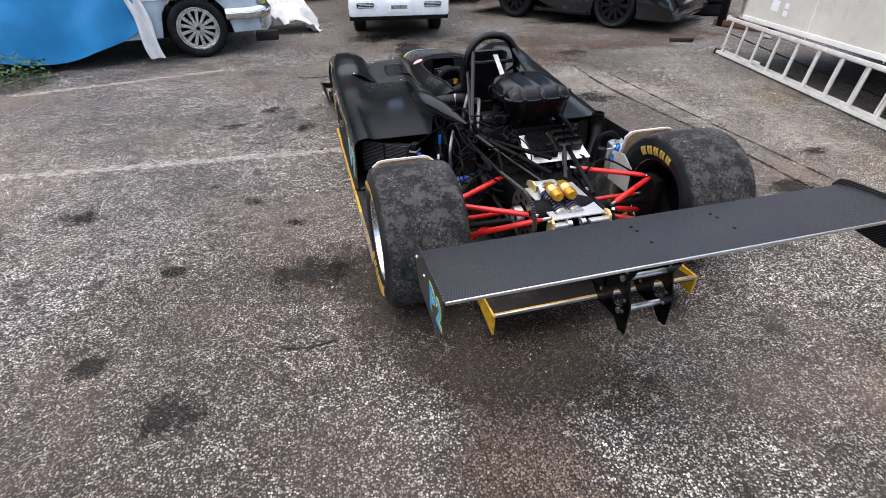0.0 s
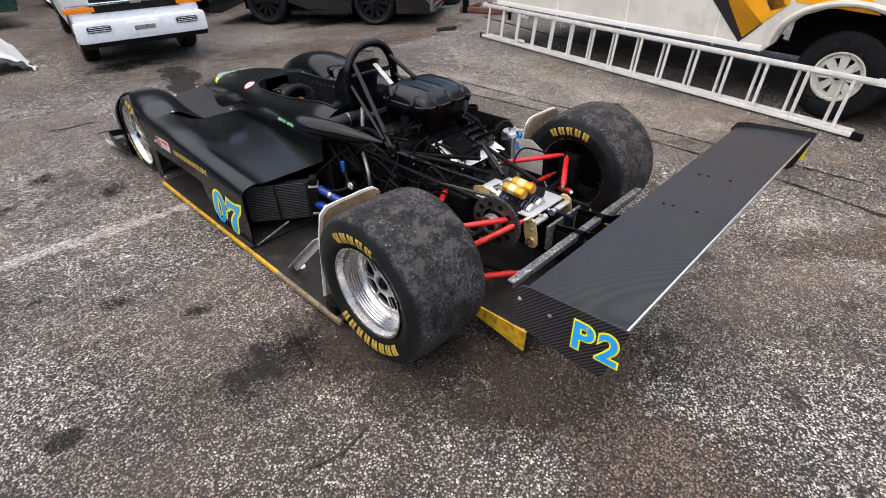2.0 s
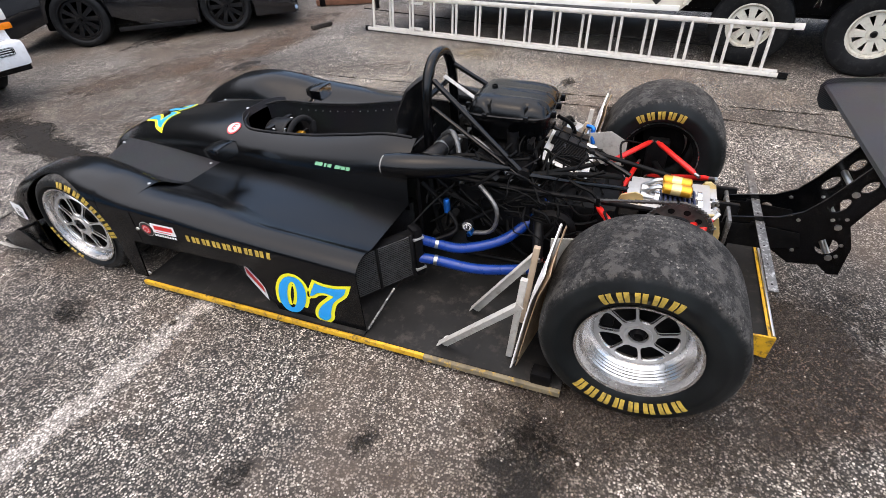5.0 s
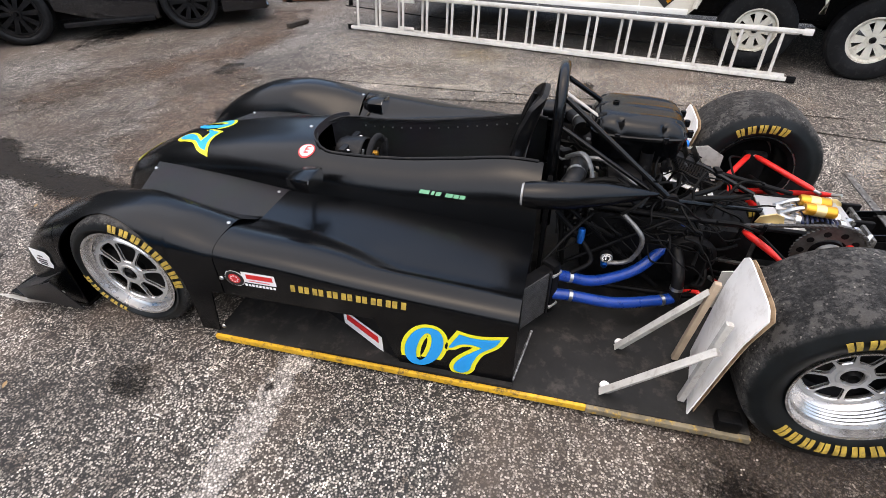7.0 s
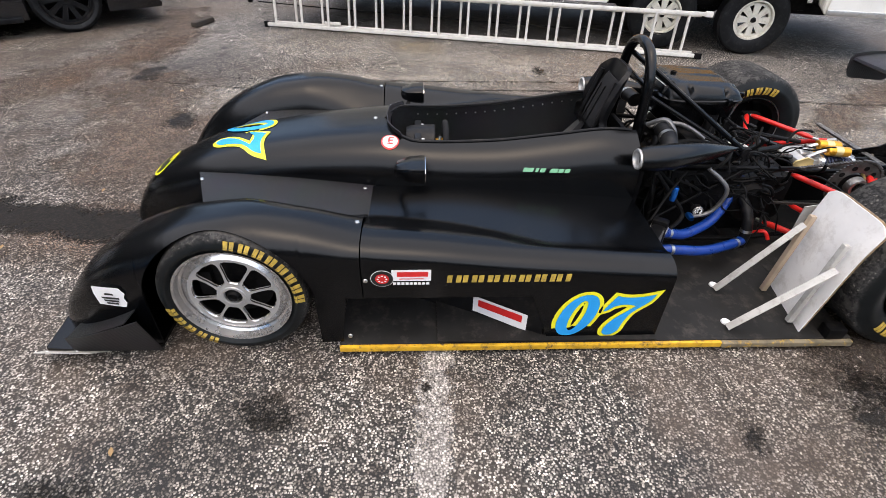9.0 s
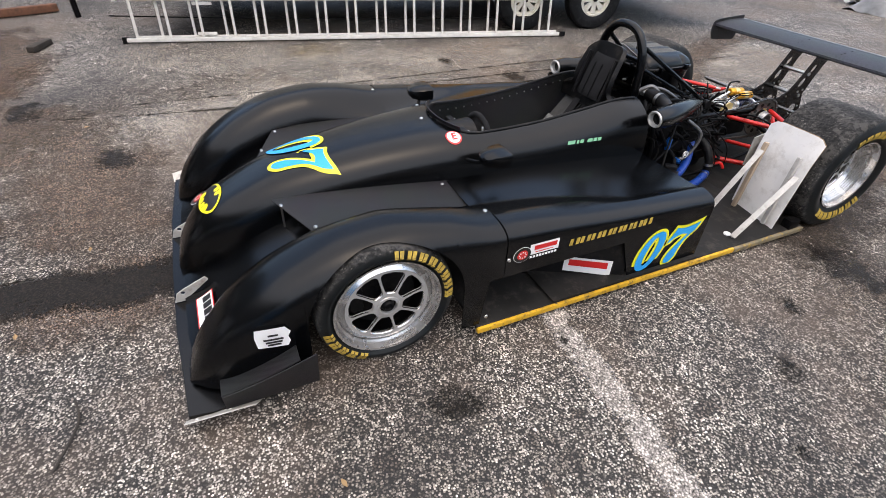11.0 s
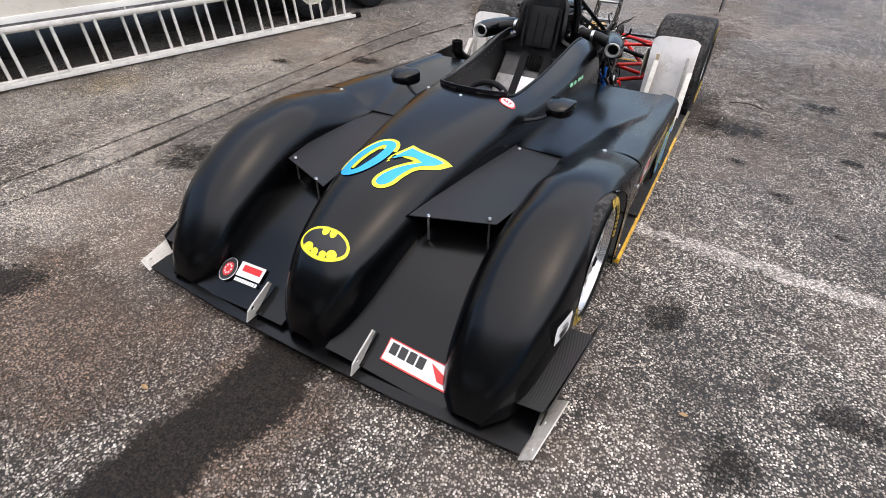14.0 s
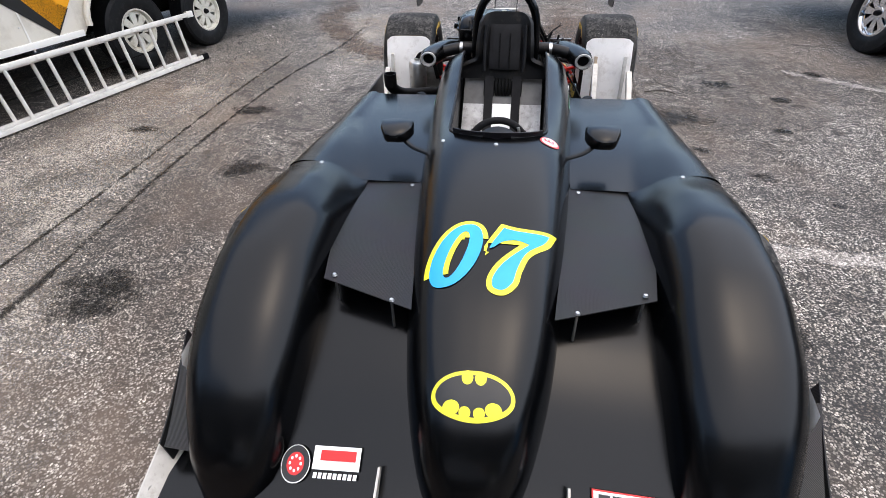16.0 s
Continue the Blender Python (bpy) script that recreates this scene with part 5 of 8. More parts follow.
# engine
part("engine_block", box((0.0, 2.78, 0.25), (0.4, 0.46, 0.28), 0.03), M_DARK, car)
part("cylinder_head", box((0.02, 2.86, 0.46), (0.42, 0.22, 0.16), 0.025), M_DARK, car)
part("cam_cover", box((0.03, 2.9, 0.555), (0.4, 0.13, 0.05), 0.02), M_BLACK, car)
part("gearcase", box((0.02, 2.5, 0.25), (0.34, 0.24, 0.24), 0.04), M_DARK, car)
part("clutch_cover", lathe([(0.0, 0.0), (0.0, 0.09), (-0.03, 0.1), (-0.05, 0.085), (-0.055, 0.0)], 28, (-0.2, 2.62, 0.28)), M_DARK, car)
part("engine_plate", box((-0.235, 2.86, 0.36), (0.012, 0.3, 0.18), 0.004), M_DARK, car)
for k in range(4):
    u = -0.1 + 0.085 * k
    part("throttle_body", lathe([(0.54, 0.0), (0.54, 0.028), (0.58, 0.03), (0.6, 0.024), (0.66, 0.024)], 16, (u + 0.02, 2.83, 0), "z"), M_DARK, car)
    part("injector", box((u + 0.02, 2.755, 0.6), (0.018, 0.03, 0.05), 0.004), M_BLACK, car)
part("fuel_rail", tube([(-0.13, 2.75, 0.62), (0.2, 2.75, 0.62)], 0.009, 10, 1, True), M_DARK, car)

# airbox: a moulded lid on a deeper base
AX, AY = 0.1, 2.87


def airbox_ring(w, d, z, n=40, p=0.42):
    out = []
    for k in range(n):
        t = 2 * math.pi * k / n
        c, q = math.cos(t), math.sin(t)
        out.append((AX + w * math.copysign(abs(c) ** p, c), AY + d * math.copysign(abs(q) ** p, q), z))
    return out


def lid(a, b):
    """The lid's top: broad and nearly flat, with small notches along its rounded edge."""
    a, b = 2 * a - 1, 2 * b - 1
    dome = max(0.0, (1 - abs(a) ** 6) * (1 - abs(b) ** 6))
    along = min((abs(a - k) for k in (-0.62, -0.02, 0.58))) if abs(b) > abs(a) else min((abs(b - k) for k in (-0.5, 0.45)))
    edge = max(abs(a), abs(b))
    notch = math.exp(-(along / 0.05) ** 2) * max(0.0, min(1.0, (edge - 0.74) / 0.1))
    crease = 0.005 * max(0.0, math.cos(a * 11.0)) ** 2 * max(0.0, min(1.0, 0.6 - 1.4 * b)) * dome
    return (AX + 0.176 * a * (1 - 0.1 * b * b), AY + 0.174 * b * (1 - 0.1 * a * a), 0.715 + (0.062 + 0.01 * b) * dome ** 0.5 * (1 - 0.5 * notch) + crease)


ab = part("airbox", add_rings(bmesh.new(), [airbox_ring(0.13, 0.13, 0.59), airbox_ring(0.162, 0.162, 0.602), airbox_ring(0.178, 0.176, 0.7), airbox_ring(0.183, 0.181, 0.702), airbox_ring(0.183, 0.181, 0.713), airbox_ring(0.178, 0.176, 0.717)]), M_BODY, car, "black moulded airbox", sharp=40)
part("airbox_lid", sheet(lid, np.linspace(0, 1, 71), np.linspace(0, 1, 33), 0.004), M_BODY, ab, "black airbox lid with notched edge")
for u, y in ((-0.184, -0.09), (-0.184, 0.08), (0.184, -0.09), (0.184, 0.08), (-0.1, -0.184), (0.0, -0.186), (0.1, -0.184), (-0.08, 0.184), (0.08, 0.184)):
    part("airbox_clip", box((AX + u, AY + y, 0.713), (0.02, 0.02, 0.03), 0.005), M_BODY, ab)
part("airbox_vent", lathe([(0.785, 0.0), (0.785, 0.008), (0.79, 0.008), (0.79, 0.012), (0.78, 0.013)], 16, (AX - 0.0, AY + 0.09, 0), "z"), M_RUBBER, ab)

# battery and regulator on an aluminium plate behind the engine
tiltx = Matrix.Rotation(radians(20), 4, "X")
part("battery_plate", box((0.15, 2.63, 0.462), (0.32, 0.22, 0.004), 0.001, tiltx), M_WHITE, car, "white sheet battery plate")
bat = part("battery", box((0.215, 2.64, 0.497), (0.13, 0.15, 0.05), 0.006, tiltx), M_BLACK, car, "black ribbed battery pack")
for k in range(3):
    part("battery_seam", box((0.215, 2.595 + 0.045 * k, 0.508 + 0.016 * k), (0.134, 0.004, 0.05), 0.001, tiltx), M_RUBBER, bat)
part("battery_tie", tube([(0.21, 2.72, 0.552), (0.215, 2.64, 0.525), (0.22, 2.56, 0.5)], 0.004, 6), M_RUBBER, bat)
reg = part("regulator", box((0.07, 2.62, 0.487), (0.11, 0.15, 0.03), 0.004, tiltx), M_DARK, car, "finned black regulator")
for k in range(9):
    part("fin", box((0.022 + 0.012 * k, 2.62, 0.507), (0.004, 0.14, 0.02), 0.0, tiltx), M_DARK, reg)

# final drive: sprocket, chain, differential
spr = bmesh.new()
teeth = 48
ring = []
for k in range(teeth * 2):
    a = math.pi * k / teeth
    r = 0.118 if k % 2 else 0.112
    ring.append((r * math.cos(a), r * math.sin(a)))
inner = [(0.062 * math.cos(math.pi * k / teeth), 0.062 * math.sin(math.pi * k / teeth)) for k in range(teeth * 2)]
n2 = teeth * 2
vo = [[spr.verts.new((x, 2.17 + a, 0.362 + b)) for a, b in ring] for x in (-0.205, -0.198)]
vi = [[spr.verts.new((x, 2.17 + a, 0.362 + b)) for a, b in inner] for x in (-0.205, -0.198)]
for k in range(n2):
    j = (k + 1) % n2
    spr.faces.new((vo[0][k], vo[0][j], vo[1][j], vo[1][k]))
    spr.faces.new((vi[0][j], vi[0][k], vi[1][k], vi[1][j]))
    spr.faces.new((vo[0][j], vo[0][k], vi[0][k], vi[0][j]))
    spr.faces.new((vo[1][k], vo[1][j], vi[1][j], vi[1][k]))
sprocket = part("sprocket", spr, M_SPROCKET, car, "black drilled rear sprocket", smooth=False)
for k in range(10):
    a = 2 * math.pi * k / 10
    part("sprocket_hole", lathe([(-0.2065, 0.0), (-0.2065, 0.012), (-0.2055, 0.0125)], 14, (0, 2.17 + 0.087 * math.cos(a), 0.362 + 0.087 * math.sin(a))), M_RUBBER, sprocket)
link = bmesh.new()
path = []
for k in range(60):
    a = math.pi / 2 - math.pi * k / 59
    path.append((2.17 - 0.122 * math.cos(a - 0), 0.362 + 0.122 * math.sin(a)))
top_run = [(2.62 - 0.013 * k, 0.42 + 0.064 * k / 34) for k in range(34)]
bot_run = [(2.17 + 0.013 * k, 0.24 + 0.03 * k / 34) for k in range(34)]
for i, (y, z) in enumerate(top_run + path[::2] + bot_run):
    add_box(link, (-0.2015, y, z), (0.016 if i % 2 else 0.012, 0.013, 0.009), 0.0)
part("drive_chain", link, M_SPROCKET, car, "greasy steel drive chain", smooth=False)
part("differential", lathe([(-0.197, 0.0), (-0.197, 0.06), (-0.1, 0.07), (0.06, 0.07), (0.12, 0.05), (0.12, 0.0)], 32, (0, 2.17, 0.35)), M_DARK, car)
part("bearing_ring", lathe([(-0.245, 0.03), (-0.245, 0.042), (-0.212, 0.046), (-0.212, 0.03)], 28, (0, 2.17, 0.362), closed=True), M_STEEL, car)
part("diff_carrier", box((0.02, 2.12, 0.26), (0.02, 0.36, 0.24), 0.006), M_DARK, car)
part("diff_carrier", box((0.15, 2.12, 0.26), (0.02, 0.36, 0.24), 0.006), M_DARK, car)
part("rear_plate", box((0.03, 1.98, 0.31), (0.26, 0.014, 0.12), 0.006), M_SCUFFBAR, car)
part("top_plate", box((0.0, 2.2, 0.39), (0.24, 0.3, 0.008), 0.003), M_CAST, car, "machined aluminium top plate")

# suspension, both sides
for s in (-1, 1):
    hub_u = s * 0.5
    up = part("upright", box((hub_u, 2.26, 0.285), (0.05, 0.1, 0.26), 0.015), M_DARK, car)
    part("drive_shaft", tube([(s * 0.16, 2.18, 0.33), (s * 0.48, 2.26, 0.285)], 0.014, 12, 1, True), M_DARK, car)
    part("shaft_boot", lathe([(s * 0.16, 0.0), (s * 0.16, 0.04), (s * 0.2, 0.036), (s * 0.23, 0.02), (s * 0.24, 0.0)], 20, (0, 2.18, 0.33)), M_RUBBER, car)
    for a, b, r in (((s * 0.5, 2.28, 0.405), (s * 0.17, 2.47, 0.41), 0.013), ((s * 0.5, 2.28, 0.405), (s * 0.17, 2.09, 0.4), 0.013), ((s * 0.5, 2.25, 0.165), (s * 0.17, 2.5, 0.15), 0.014), ((s * 0.5, 2.25, 0.165), (s * 0.17, 2.03, 0.15), 0.014), ((s * 0.49, 2.3, 0.2), (s * 0.14, 2.03, 0.42), 0.013), ((s * 0.5, 2.33, 0.28), (s * 0.17, 2.4, 0.24), 0.011)):
        arm = part("suspension_arm", tube([Vector(a).lerp(Vector(b), 0.06), Vector(a).lerp(Vector(b), 0.14), Vector(a).lerp(Vector(b), 0.86), Vector(a).lerp(Vector(b), 0.94)], [r * 0.5, r, r, r * 0.5], 12, 1, True), M_RED, car, "red tubular suspension arm")
        for t0, t1 in ((0.0, 0.08), (0.92, 1.0)):
            part("rod_end", tube([Vector(a).lerp(Vector(b), t0), Vector(a).lerp(Vector(b), t1)], r * 0.6, 8, 1, True), M_STEEL, arm)
    rk = [(2.075, 0.385), (2.066, 0.402), (2.045, 0.405), (2.024, 0.39), (2.008, 0.325), (2.004, 0.275), (2.014, 0.26), (2.036, 0.257), (2.056, 0.272), (2.068, 0.32)]
    ro = part("rocker", plate(rk, lambda a, b, d: (s * 0.13 - 0.006 + d, a, b), 0.012), M_PALEGOLD, car, "drilled alloy bell crank")
    part("rocker_bearing", lathe([(-0.016, 0.006), (-0.016, 0.017), (0.012, 0.017), (0.012, 0.006)], 18, (s * 0.13, 2.03, 0.29), "x", True), M_STEEL, ro)
    for y, z in ((2.052, 0.385), (2.03, 0.35), (2.05, 0.275)):
        part("rocker_bolt", lathe([(-0.014, 0.0), (-0.014, 0.006), (0.012, 0.006), (0.012, 0.0)], 10, (s * 0.13, y, z)), M_STEEL, ro)
    part("rocker_link", box((s * 0.085, 2.035, 0.37), (0.09, 0.03, 0.014), 0.004), M_CAST, ro)
    # brakes and lines by the upright
    part("brake_line", tube([(s * 0.2, 2.4, 0.4), (s * 0.32, 2.42, 0.46), (s * 0.45, 2.32, 0.4)], 0.005, 6), M_RUBBER, car)

# twin coil-over dampers lying along the car
for u in (-0.062, 0.0):
    a, b = Vector((u, 2.31, 0.41)), Vector((u + 0.005, 2.03, 0.375))
    d = part("damper", tube([a, a.lerp(b, 0.25), a.lerp(b, 0.26), a.lerp(b, 0.8), a.lerp(b, 0.82), b], [0.02, 0.02, 0.018, 0.016, 0.008, 0.008], 14, 1, True), M_STEEL, car, "silver coil-over damper")
    part("spring", tube([a.lerp(b, 0.25 + 0.5 * k / 96) + 0.03 * Vector((math.cos(2 * math.pi * k / 12), 0, math.sin(2 * math.pi * k / 12))) for k in range(97)], 0.0055, 6, 1, True), M_SPRING, d, "dark blue coil spring")
    for t in (0.22, 0.78):
        p = a.lerp(b, t)
        part("spring_seat", lathe([(-0.008, 0.0), (-0.008, 0.036), (0.008, 0.036), (0.008, 0.0)], 24, tuple(p), "y"), M_ALLOY, d)
    part("rod_eye", lathe([(-0.01, 0.006), (-0.01, 0.016), (0.01, 0.016), (0.01, 0.006)], 16, tuple(b), "x", True), M_ALLOY, d)
    r0 = Vector((u, 2.235, 0.462))
    part("reservoir", tube([r0, r0 + Vector((0, -0.006, 0)), r0 + Vector((0, -0.1, -0.008)), r0 + Vector((0, -0.106, -0.008))], [0.02, 0.025, 0.025, 0.02], 20, 1, True), M_GOLD, d, "gold damper reservoir")
    part("reservoir_band", tube([r0 + Vector((0, -0.03, -0.002)), r0 + Vector((0, -0.065, -0.005))], 0.0256, 20, 1, True), M_PALEGOLD, d)
part("damper_clevis", plate([(2.29, 0.39), (2.3, 0.43), (2.33, 0.44), (2.38, 0.42), (2.39, 0.39)], lambda a, b, d: (-0.095 + d, a, b), 0.007), M_PALEGOLD, car, "pale gold damper clevis")
part("damper_clevis", box((-0.03, 2.335, 0.405), (0.12, 0.05, 0.03), 0.006), M_CAST, car)
for u in (-0.062, 0.0):
    part("canister_arm", tube([(u + 0.01, 2.3, 0.42), (u, 2.26, 0.455), (u, 2.238, 0.461)], 0.01, 10, 3), M_STEEL, car)

# radiator in the open back of each side pod, hoses, exhaust
for s in (-1, 1):
    turn = Matrix.Rotation(radians(s * 36), 4, "Z")
    along, back = Vector((s * math.cos(radians(36)), math.sin(radians(36)), 0)), Vector((s * math.sin(radians(36)), -math.cos(radians(36)), 0))
    mid = Vector((s * 0.615, 3.23, 0.235))
    rd = part("radiator", box(mid, (0.34, 0.045, 0.2), 0.006, turn), M_DARK, car, "black finned radiator core")
    for k in range(22):
        part("fin", box(mid + back * 0.0235 + Vector((0, 0, -0.0945 + 0.009 * k)), (0.31, 0.006, 0.0032), 0.0, turn), M_FIN, rd)
    for k in range(3):
        part("core_post", box(mid + back * 0.026 + along * (0.15 * (k - 1)), (0.012, 0.01, 0.2), 0.001, turn), M_BLACK, rd)
    part("end_tank", box(mid - along * 0.185, (0.04, 0.06, 0.235), 0.012, turn), M_DARK, rd)
    for z in (0.155, 0.305):
        part("tank_rib", box(mid - along * 0.185 + Vector((0, 0, z - 0.235)), (0.048, 0.066, 0.012), 0.003, turn), M_CAST, rd)
    part("pod_stay", tube([(s * 0.79, 3.2, 0.06), (s * 0.62, 3.16, 0.14)], 0.005, 8, 1, True), M_SCUFFBAR, car)
    part("pod_floor_panel", box((s * 0.55, 3.6, 0.062), (0.55, 0.8, 0.006), 0.0), M_TRAY, car)
    part("pod_inner_wall", box((s * 0.3, 3.7, 0.2), (0.008, 1.0, 0.3), 0.002), M_CARBON, car)
    part("inlet_panel", sheet(lambda a, b: (s * (0.798 - 0.3 * (1 - b)), 3.62 + 0.62 * (1 - b), 0.05 + 0.24 * a), np.linspace(0, 1, 4), np.linspace(0, 1, 8), 0.004), M_BLACK, car)
for pts in ([(-0.45, 3.11, 0.28), (-0.42, 3.05, 0.25), (-0.385, 2.95, 0.222), (-0.3, 2.8, 0.24), (-0.2, 2.69, 0.32), (-0.16, 2.65, 0.38)], [(-0.47, 3.11, 0.2), (-0.46, 3.04, 0.195), (-0.43, 2.87, 0.166), (-0.36, 2.7, 0.152), (-0.33, 2.65, 0.15)]):
    part("coolant_hose", tube(pts, 0.021, 16), M_HOSE, car, "bright blue silicone coolant hose")
    for k in (1, -2):
        v = Vector(pts[k])
        part("hose_clamp", tube([v + (Vector(pts[k + 1]) - v).normalized() * 0.007, v - (Vector(pts[k + 1]) - v).normalized() * 0.007], 0.0225, 18, 1, True), M_STEEL, car)
part("water_pipe", tube([(-0.33, 2.65, 0.12), (-0.33, 2.65, 0.2), (-0.29, 2.66, 0.28), (-0.2, 2.68, 0.34)], 0.022, 16), M_BLACK, car, "black rubber water pipe")
part("hose_clamp", tube([(-0.33, 2.65, 0.19), (-0.328, 2.65, 0.203)], 0.0245, 18, 1, True), M_STEEL, car)
part("oil_line", tube([(-0.3, 2.62, 0.16), (-0.34, 2.58, 0.2), (-0.36, 2.56, 0.17)], 0.008, 8), M_RED, car)
part("exhaust_pipe", tube([(0.24, 2.72, 0.24), (0.36, 2.72, 0.22), (0.47, 2.8, 0.24), (0.6, 2.95, 0.28), (0.655, 3.04, 0.35), (0.66, 3.06, 0.42)], 0.034, 18), M_DARK, car, "heat-stained dark exhaust pipe")
part("exhaust_tip", lathe([(0.37, 0.036), (0.45, 0.036), (0.45, 0.031), (0.38, 0.03)], 24, (0.66, 3.06, 0), "z"), M_DARK, car)
part("pod_back_panel", box((0.76, 3.02, 0.25), (0.008, 0.34, 0.26), 0.002), M_BLACK, car)
can = part("catch_can", lathe([(0.2, 0.0), (0.2, 0.05), (0.21, 0.056), (0.4, 0.056), (0.412, 0.05), (0.415, 0.02), (0.435, 0.02), (0.435, 0.0)], 32, (0.565, 2.68, 0), "z"), M_BRUSHED, car, "brushed aluminium catch tank")
part("can_fitting", tube([(0.51, 2.6, 0.44), (0.49, 2.57, 0.44), (0.48, 2.57, 0.4), (0.47, 2.56, 0.36)], 0.011, 12), M_BLUEAN, can, "blue anodised hose fitting")
part("can_hose", tube([(0.565, 2.68, 0.43), (0.53, 2.7, 0.47), (0.47, 2.71, 0.45), (0.45, 2.71, 0.4), (0.43, 2.7, 0.3)], 0.013, 12), M_RUBBER, can)
part("fuel_pump", lathe([(0.3, 0.0), (0.3, 0.022), (0.42, 0.022), (0.42, 0.0)], 18, (0.43, 2.62, 0), "z"), M_BLACK, car)
part("can_bracket", box((0.5, 2.59, 0.3), (0.12, 0.01, 0.26), 0.002), M_BRUSHED, car)

# filler neck, pressure gauge, braided lines
part("filler_neck", tube([(-0.2, 3.09, 0.36), (-0.19, 3.08, 0.5), (-0.15, 3.07, 0.58)], 0.028, 16), M_BLACK, car)
part("filler_cap", lathe([(0.0, 0.0), (0.0, 0.03), (0.02, 0.03), (0.022, 0.0)], 6, (-0.13, 3.06, 0.6), "z"), M_STEEL, car)
gauge = part("pressure_gauge", lathe([(-0.02, 0.0), (-0.02, 0.022), (0.004, 0.022), (0.004, 0.0)], 24, (-0.355, 2.93, 0.33)), M_DARK, car, "small round pressure gauge")
part("gauge_face", lathe([(-0.0215, 0.0), (-0.0215, 0.017)], 20, (-0.355, 2.93, 0.33)), M_DECAL_K, gauge)
part("gauge_bezel", lathe([(-0.02, 0.0165), (-0.0235, 0.018), (-0.0235, 0.021), (-0.02, 0.0225)], 24, (-0.355, 2.93, 0.33)), M_STEEL, gauge, "bright gauge bezel")
for k in range(9):
    a = radians(-40 + 32.5 * k)
    part("tick", box((-0.3768, 2.93 + 0.0135 * math.cos(a), 0.33 + 0.0135 * math.sin(a)), (0.0008, 0.003, 0.003)), M_DECAL_W, gauge)
part("needle", box((-0.3772, 2.932, 0.333), (0.0008, 0.002, 0.017)), M_DECAL_W, gauge)
for pts, r, m in (([(-0.34, 3.13, 0.5), (-0.33, 3.05, 0.4), (-0.36, 2.98, 0.3), (-0.42, 3.05, 0.27)], 0.009, M_DARK), ([(-0.3, 2.9, 0.5), (-0.34, 2.82, 0.42), (-0.33, 2.84, 0.3), (-0.33, 2.92, 0.27)], 0.009, M_BRAID),
                  ([(-0.1, 3.1, 0.6), (-0.13, 2.99, 0.63), (-0.17, 2.88, 0.57), (-0.2, 2.8, 0.48)], 0.01, M_BRAID), ([(-0.12, 3.12, 0.62), (-0.16, 3.06, 0.66), (-0.2, 3.02, 0.58), (-0.23, 3.0, 0.38)], 0.011, M_BRAID),
                  ([(-0.44, 3.15, 0.33), (-0.38, 3.08, 0.42), (-0.32, 3.0, 0.5)], 0.005, M_RUBBER), ([(-0.28, 3.12, 0.52), (-0.3, 3.1, 0.36), (-0.28, 3.08, 0.2)], 0.01, M_RUBBER)):
    part("fluid_line", tube(pts, r, 10), m, car)
part("line_fitting", lathe([(0.36, 0.012), (0.38, 0.014), (0.42, 0.014), (0.43, 0.01)], 10, (-0.335, 3.03, 0), "z"), M_BLUEAN, car, "blue anodised fitting")
part("line_fitting", lathe([(-0.36, 0.009), (-0.35, 0.013), (-0.325, 0.013), (-0.315, 0.009)], 10, (0, 2.93, 0.275)), M_BLUEAN, car, "blue anodised fitting")

# loom: many thin wires over the engine
rng = random.Random(7)
for k in range(150):
    a = Vector((rng.uniform(-0.3, 0.24), rng.uniform(2.55, 3.1), rng.uniform(0.3, 0.58)))
    if a.x > -0.12 and a.z < 0.42:
        a.x = -rng.uniform(0.15, 0.28)
    if a.x > -0.03 and a.y < 2.78:
        a.z = min(a.z, 0.42)
    pts = [a]
    d = Vector((rng.uniform(-1, 1), rng.uniform(-1.3, 1.0), rng.uniform(-0.8, 0.6))).normalized()
    for q in range(4):
        d = (d + 0.8 * Vector((rng.uniform(-1, 1), rng.uniform(-1, 1), rng.uniform(-1, 1)))).normalized()
        p = pts[-1] + 0.075 * d
        p.x = min(0.27, max(-0.33, p.x))
        p.y = min(3.12, max(2.45, p.y))
        p.z = min(0.62, max(0.16, p.z))
        if p.x > -0.03 and p.y < 2.78:
            p.z = min(p.z, 0.43)
        pts.append(p)
    part("wire", tube(pts, rng.choice((0.003, 0.004, 0.005, 0.007)), 6, 5), M_BRAID if k % 29 == 3 else (M_RUBBER if k % 45 == 5 else (M_DARK if k % 4 == 1 else M_RUBBER)), car)
for k in range(26):
    a = Vector((rng.uniform(-0.27, 0.2), rng.uniform(2.5, 3.08), rng.uniform(0.3, 0.55)))
    part("connector", box(tuple(a), (rng.uniform(0.015, 0.04), rng.uniform(0.02, 0.05), rng.uniform(0.015, 0.04)), 0.004, Euler((rng.uniform(0, 3), rng.uniform(0, 3), rng.uniform(0, 3))).to_matrix().to_4x4()), rng.choice((M_DARK, M_DARK, M_BLACK, M_BLACK, M_BLACK, M_STEEL)), car)
for pts, r in (([(-0.24, 3.12, 0.56), (-0.2, 2.95, 0.58), (-0.22, 2.75, 0.54), (-0.1, 2.5, 0.5), (0.03, 2.4, 0.43)], 0.012), ([(-0.22, 3.12, 0.5), (-0.24, 2.9, 0.5), (-0.18, 2.7, 0.52), (-0.05, 2.56, 0.5), (0.08, 2.5, 0.46)], 0.011), ([(0.2, 2.7, 0.62), (0.24, 2.64, 0.56), (0.26, 2.62, 0.44), (0.24, 2.64, 0.32)], 0.01)):
    part("loom", tube(pts, r, 10), M_RUBBER, car)


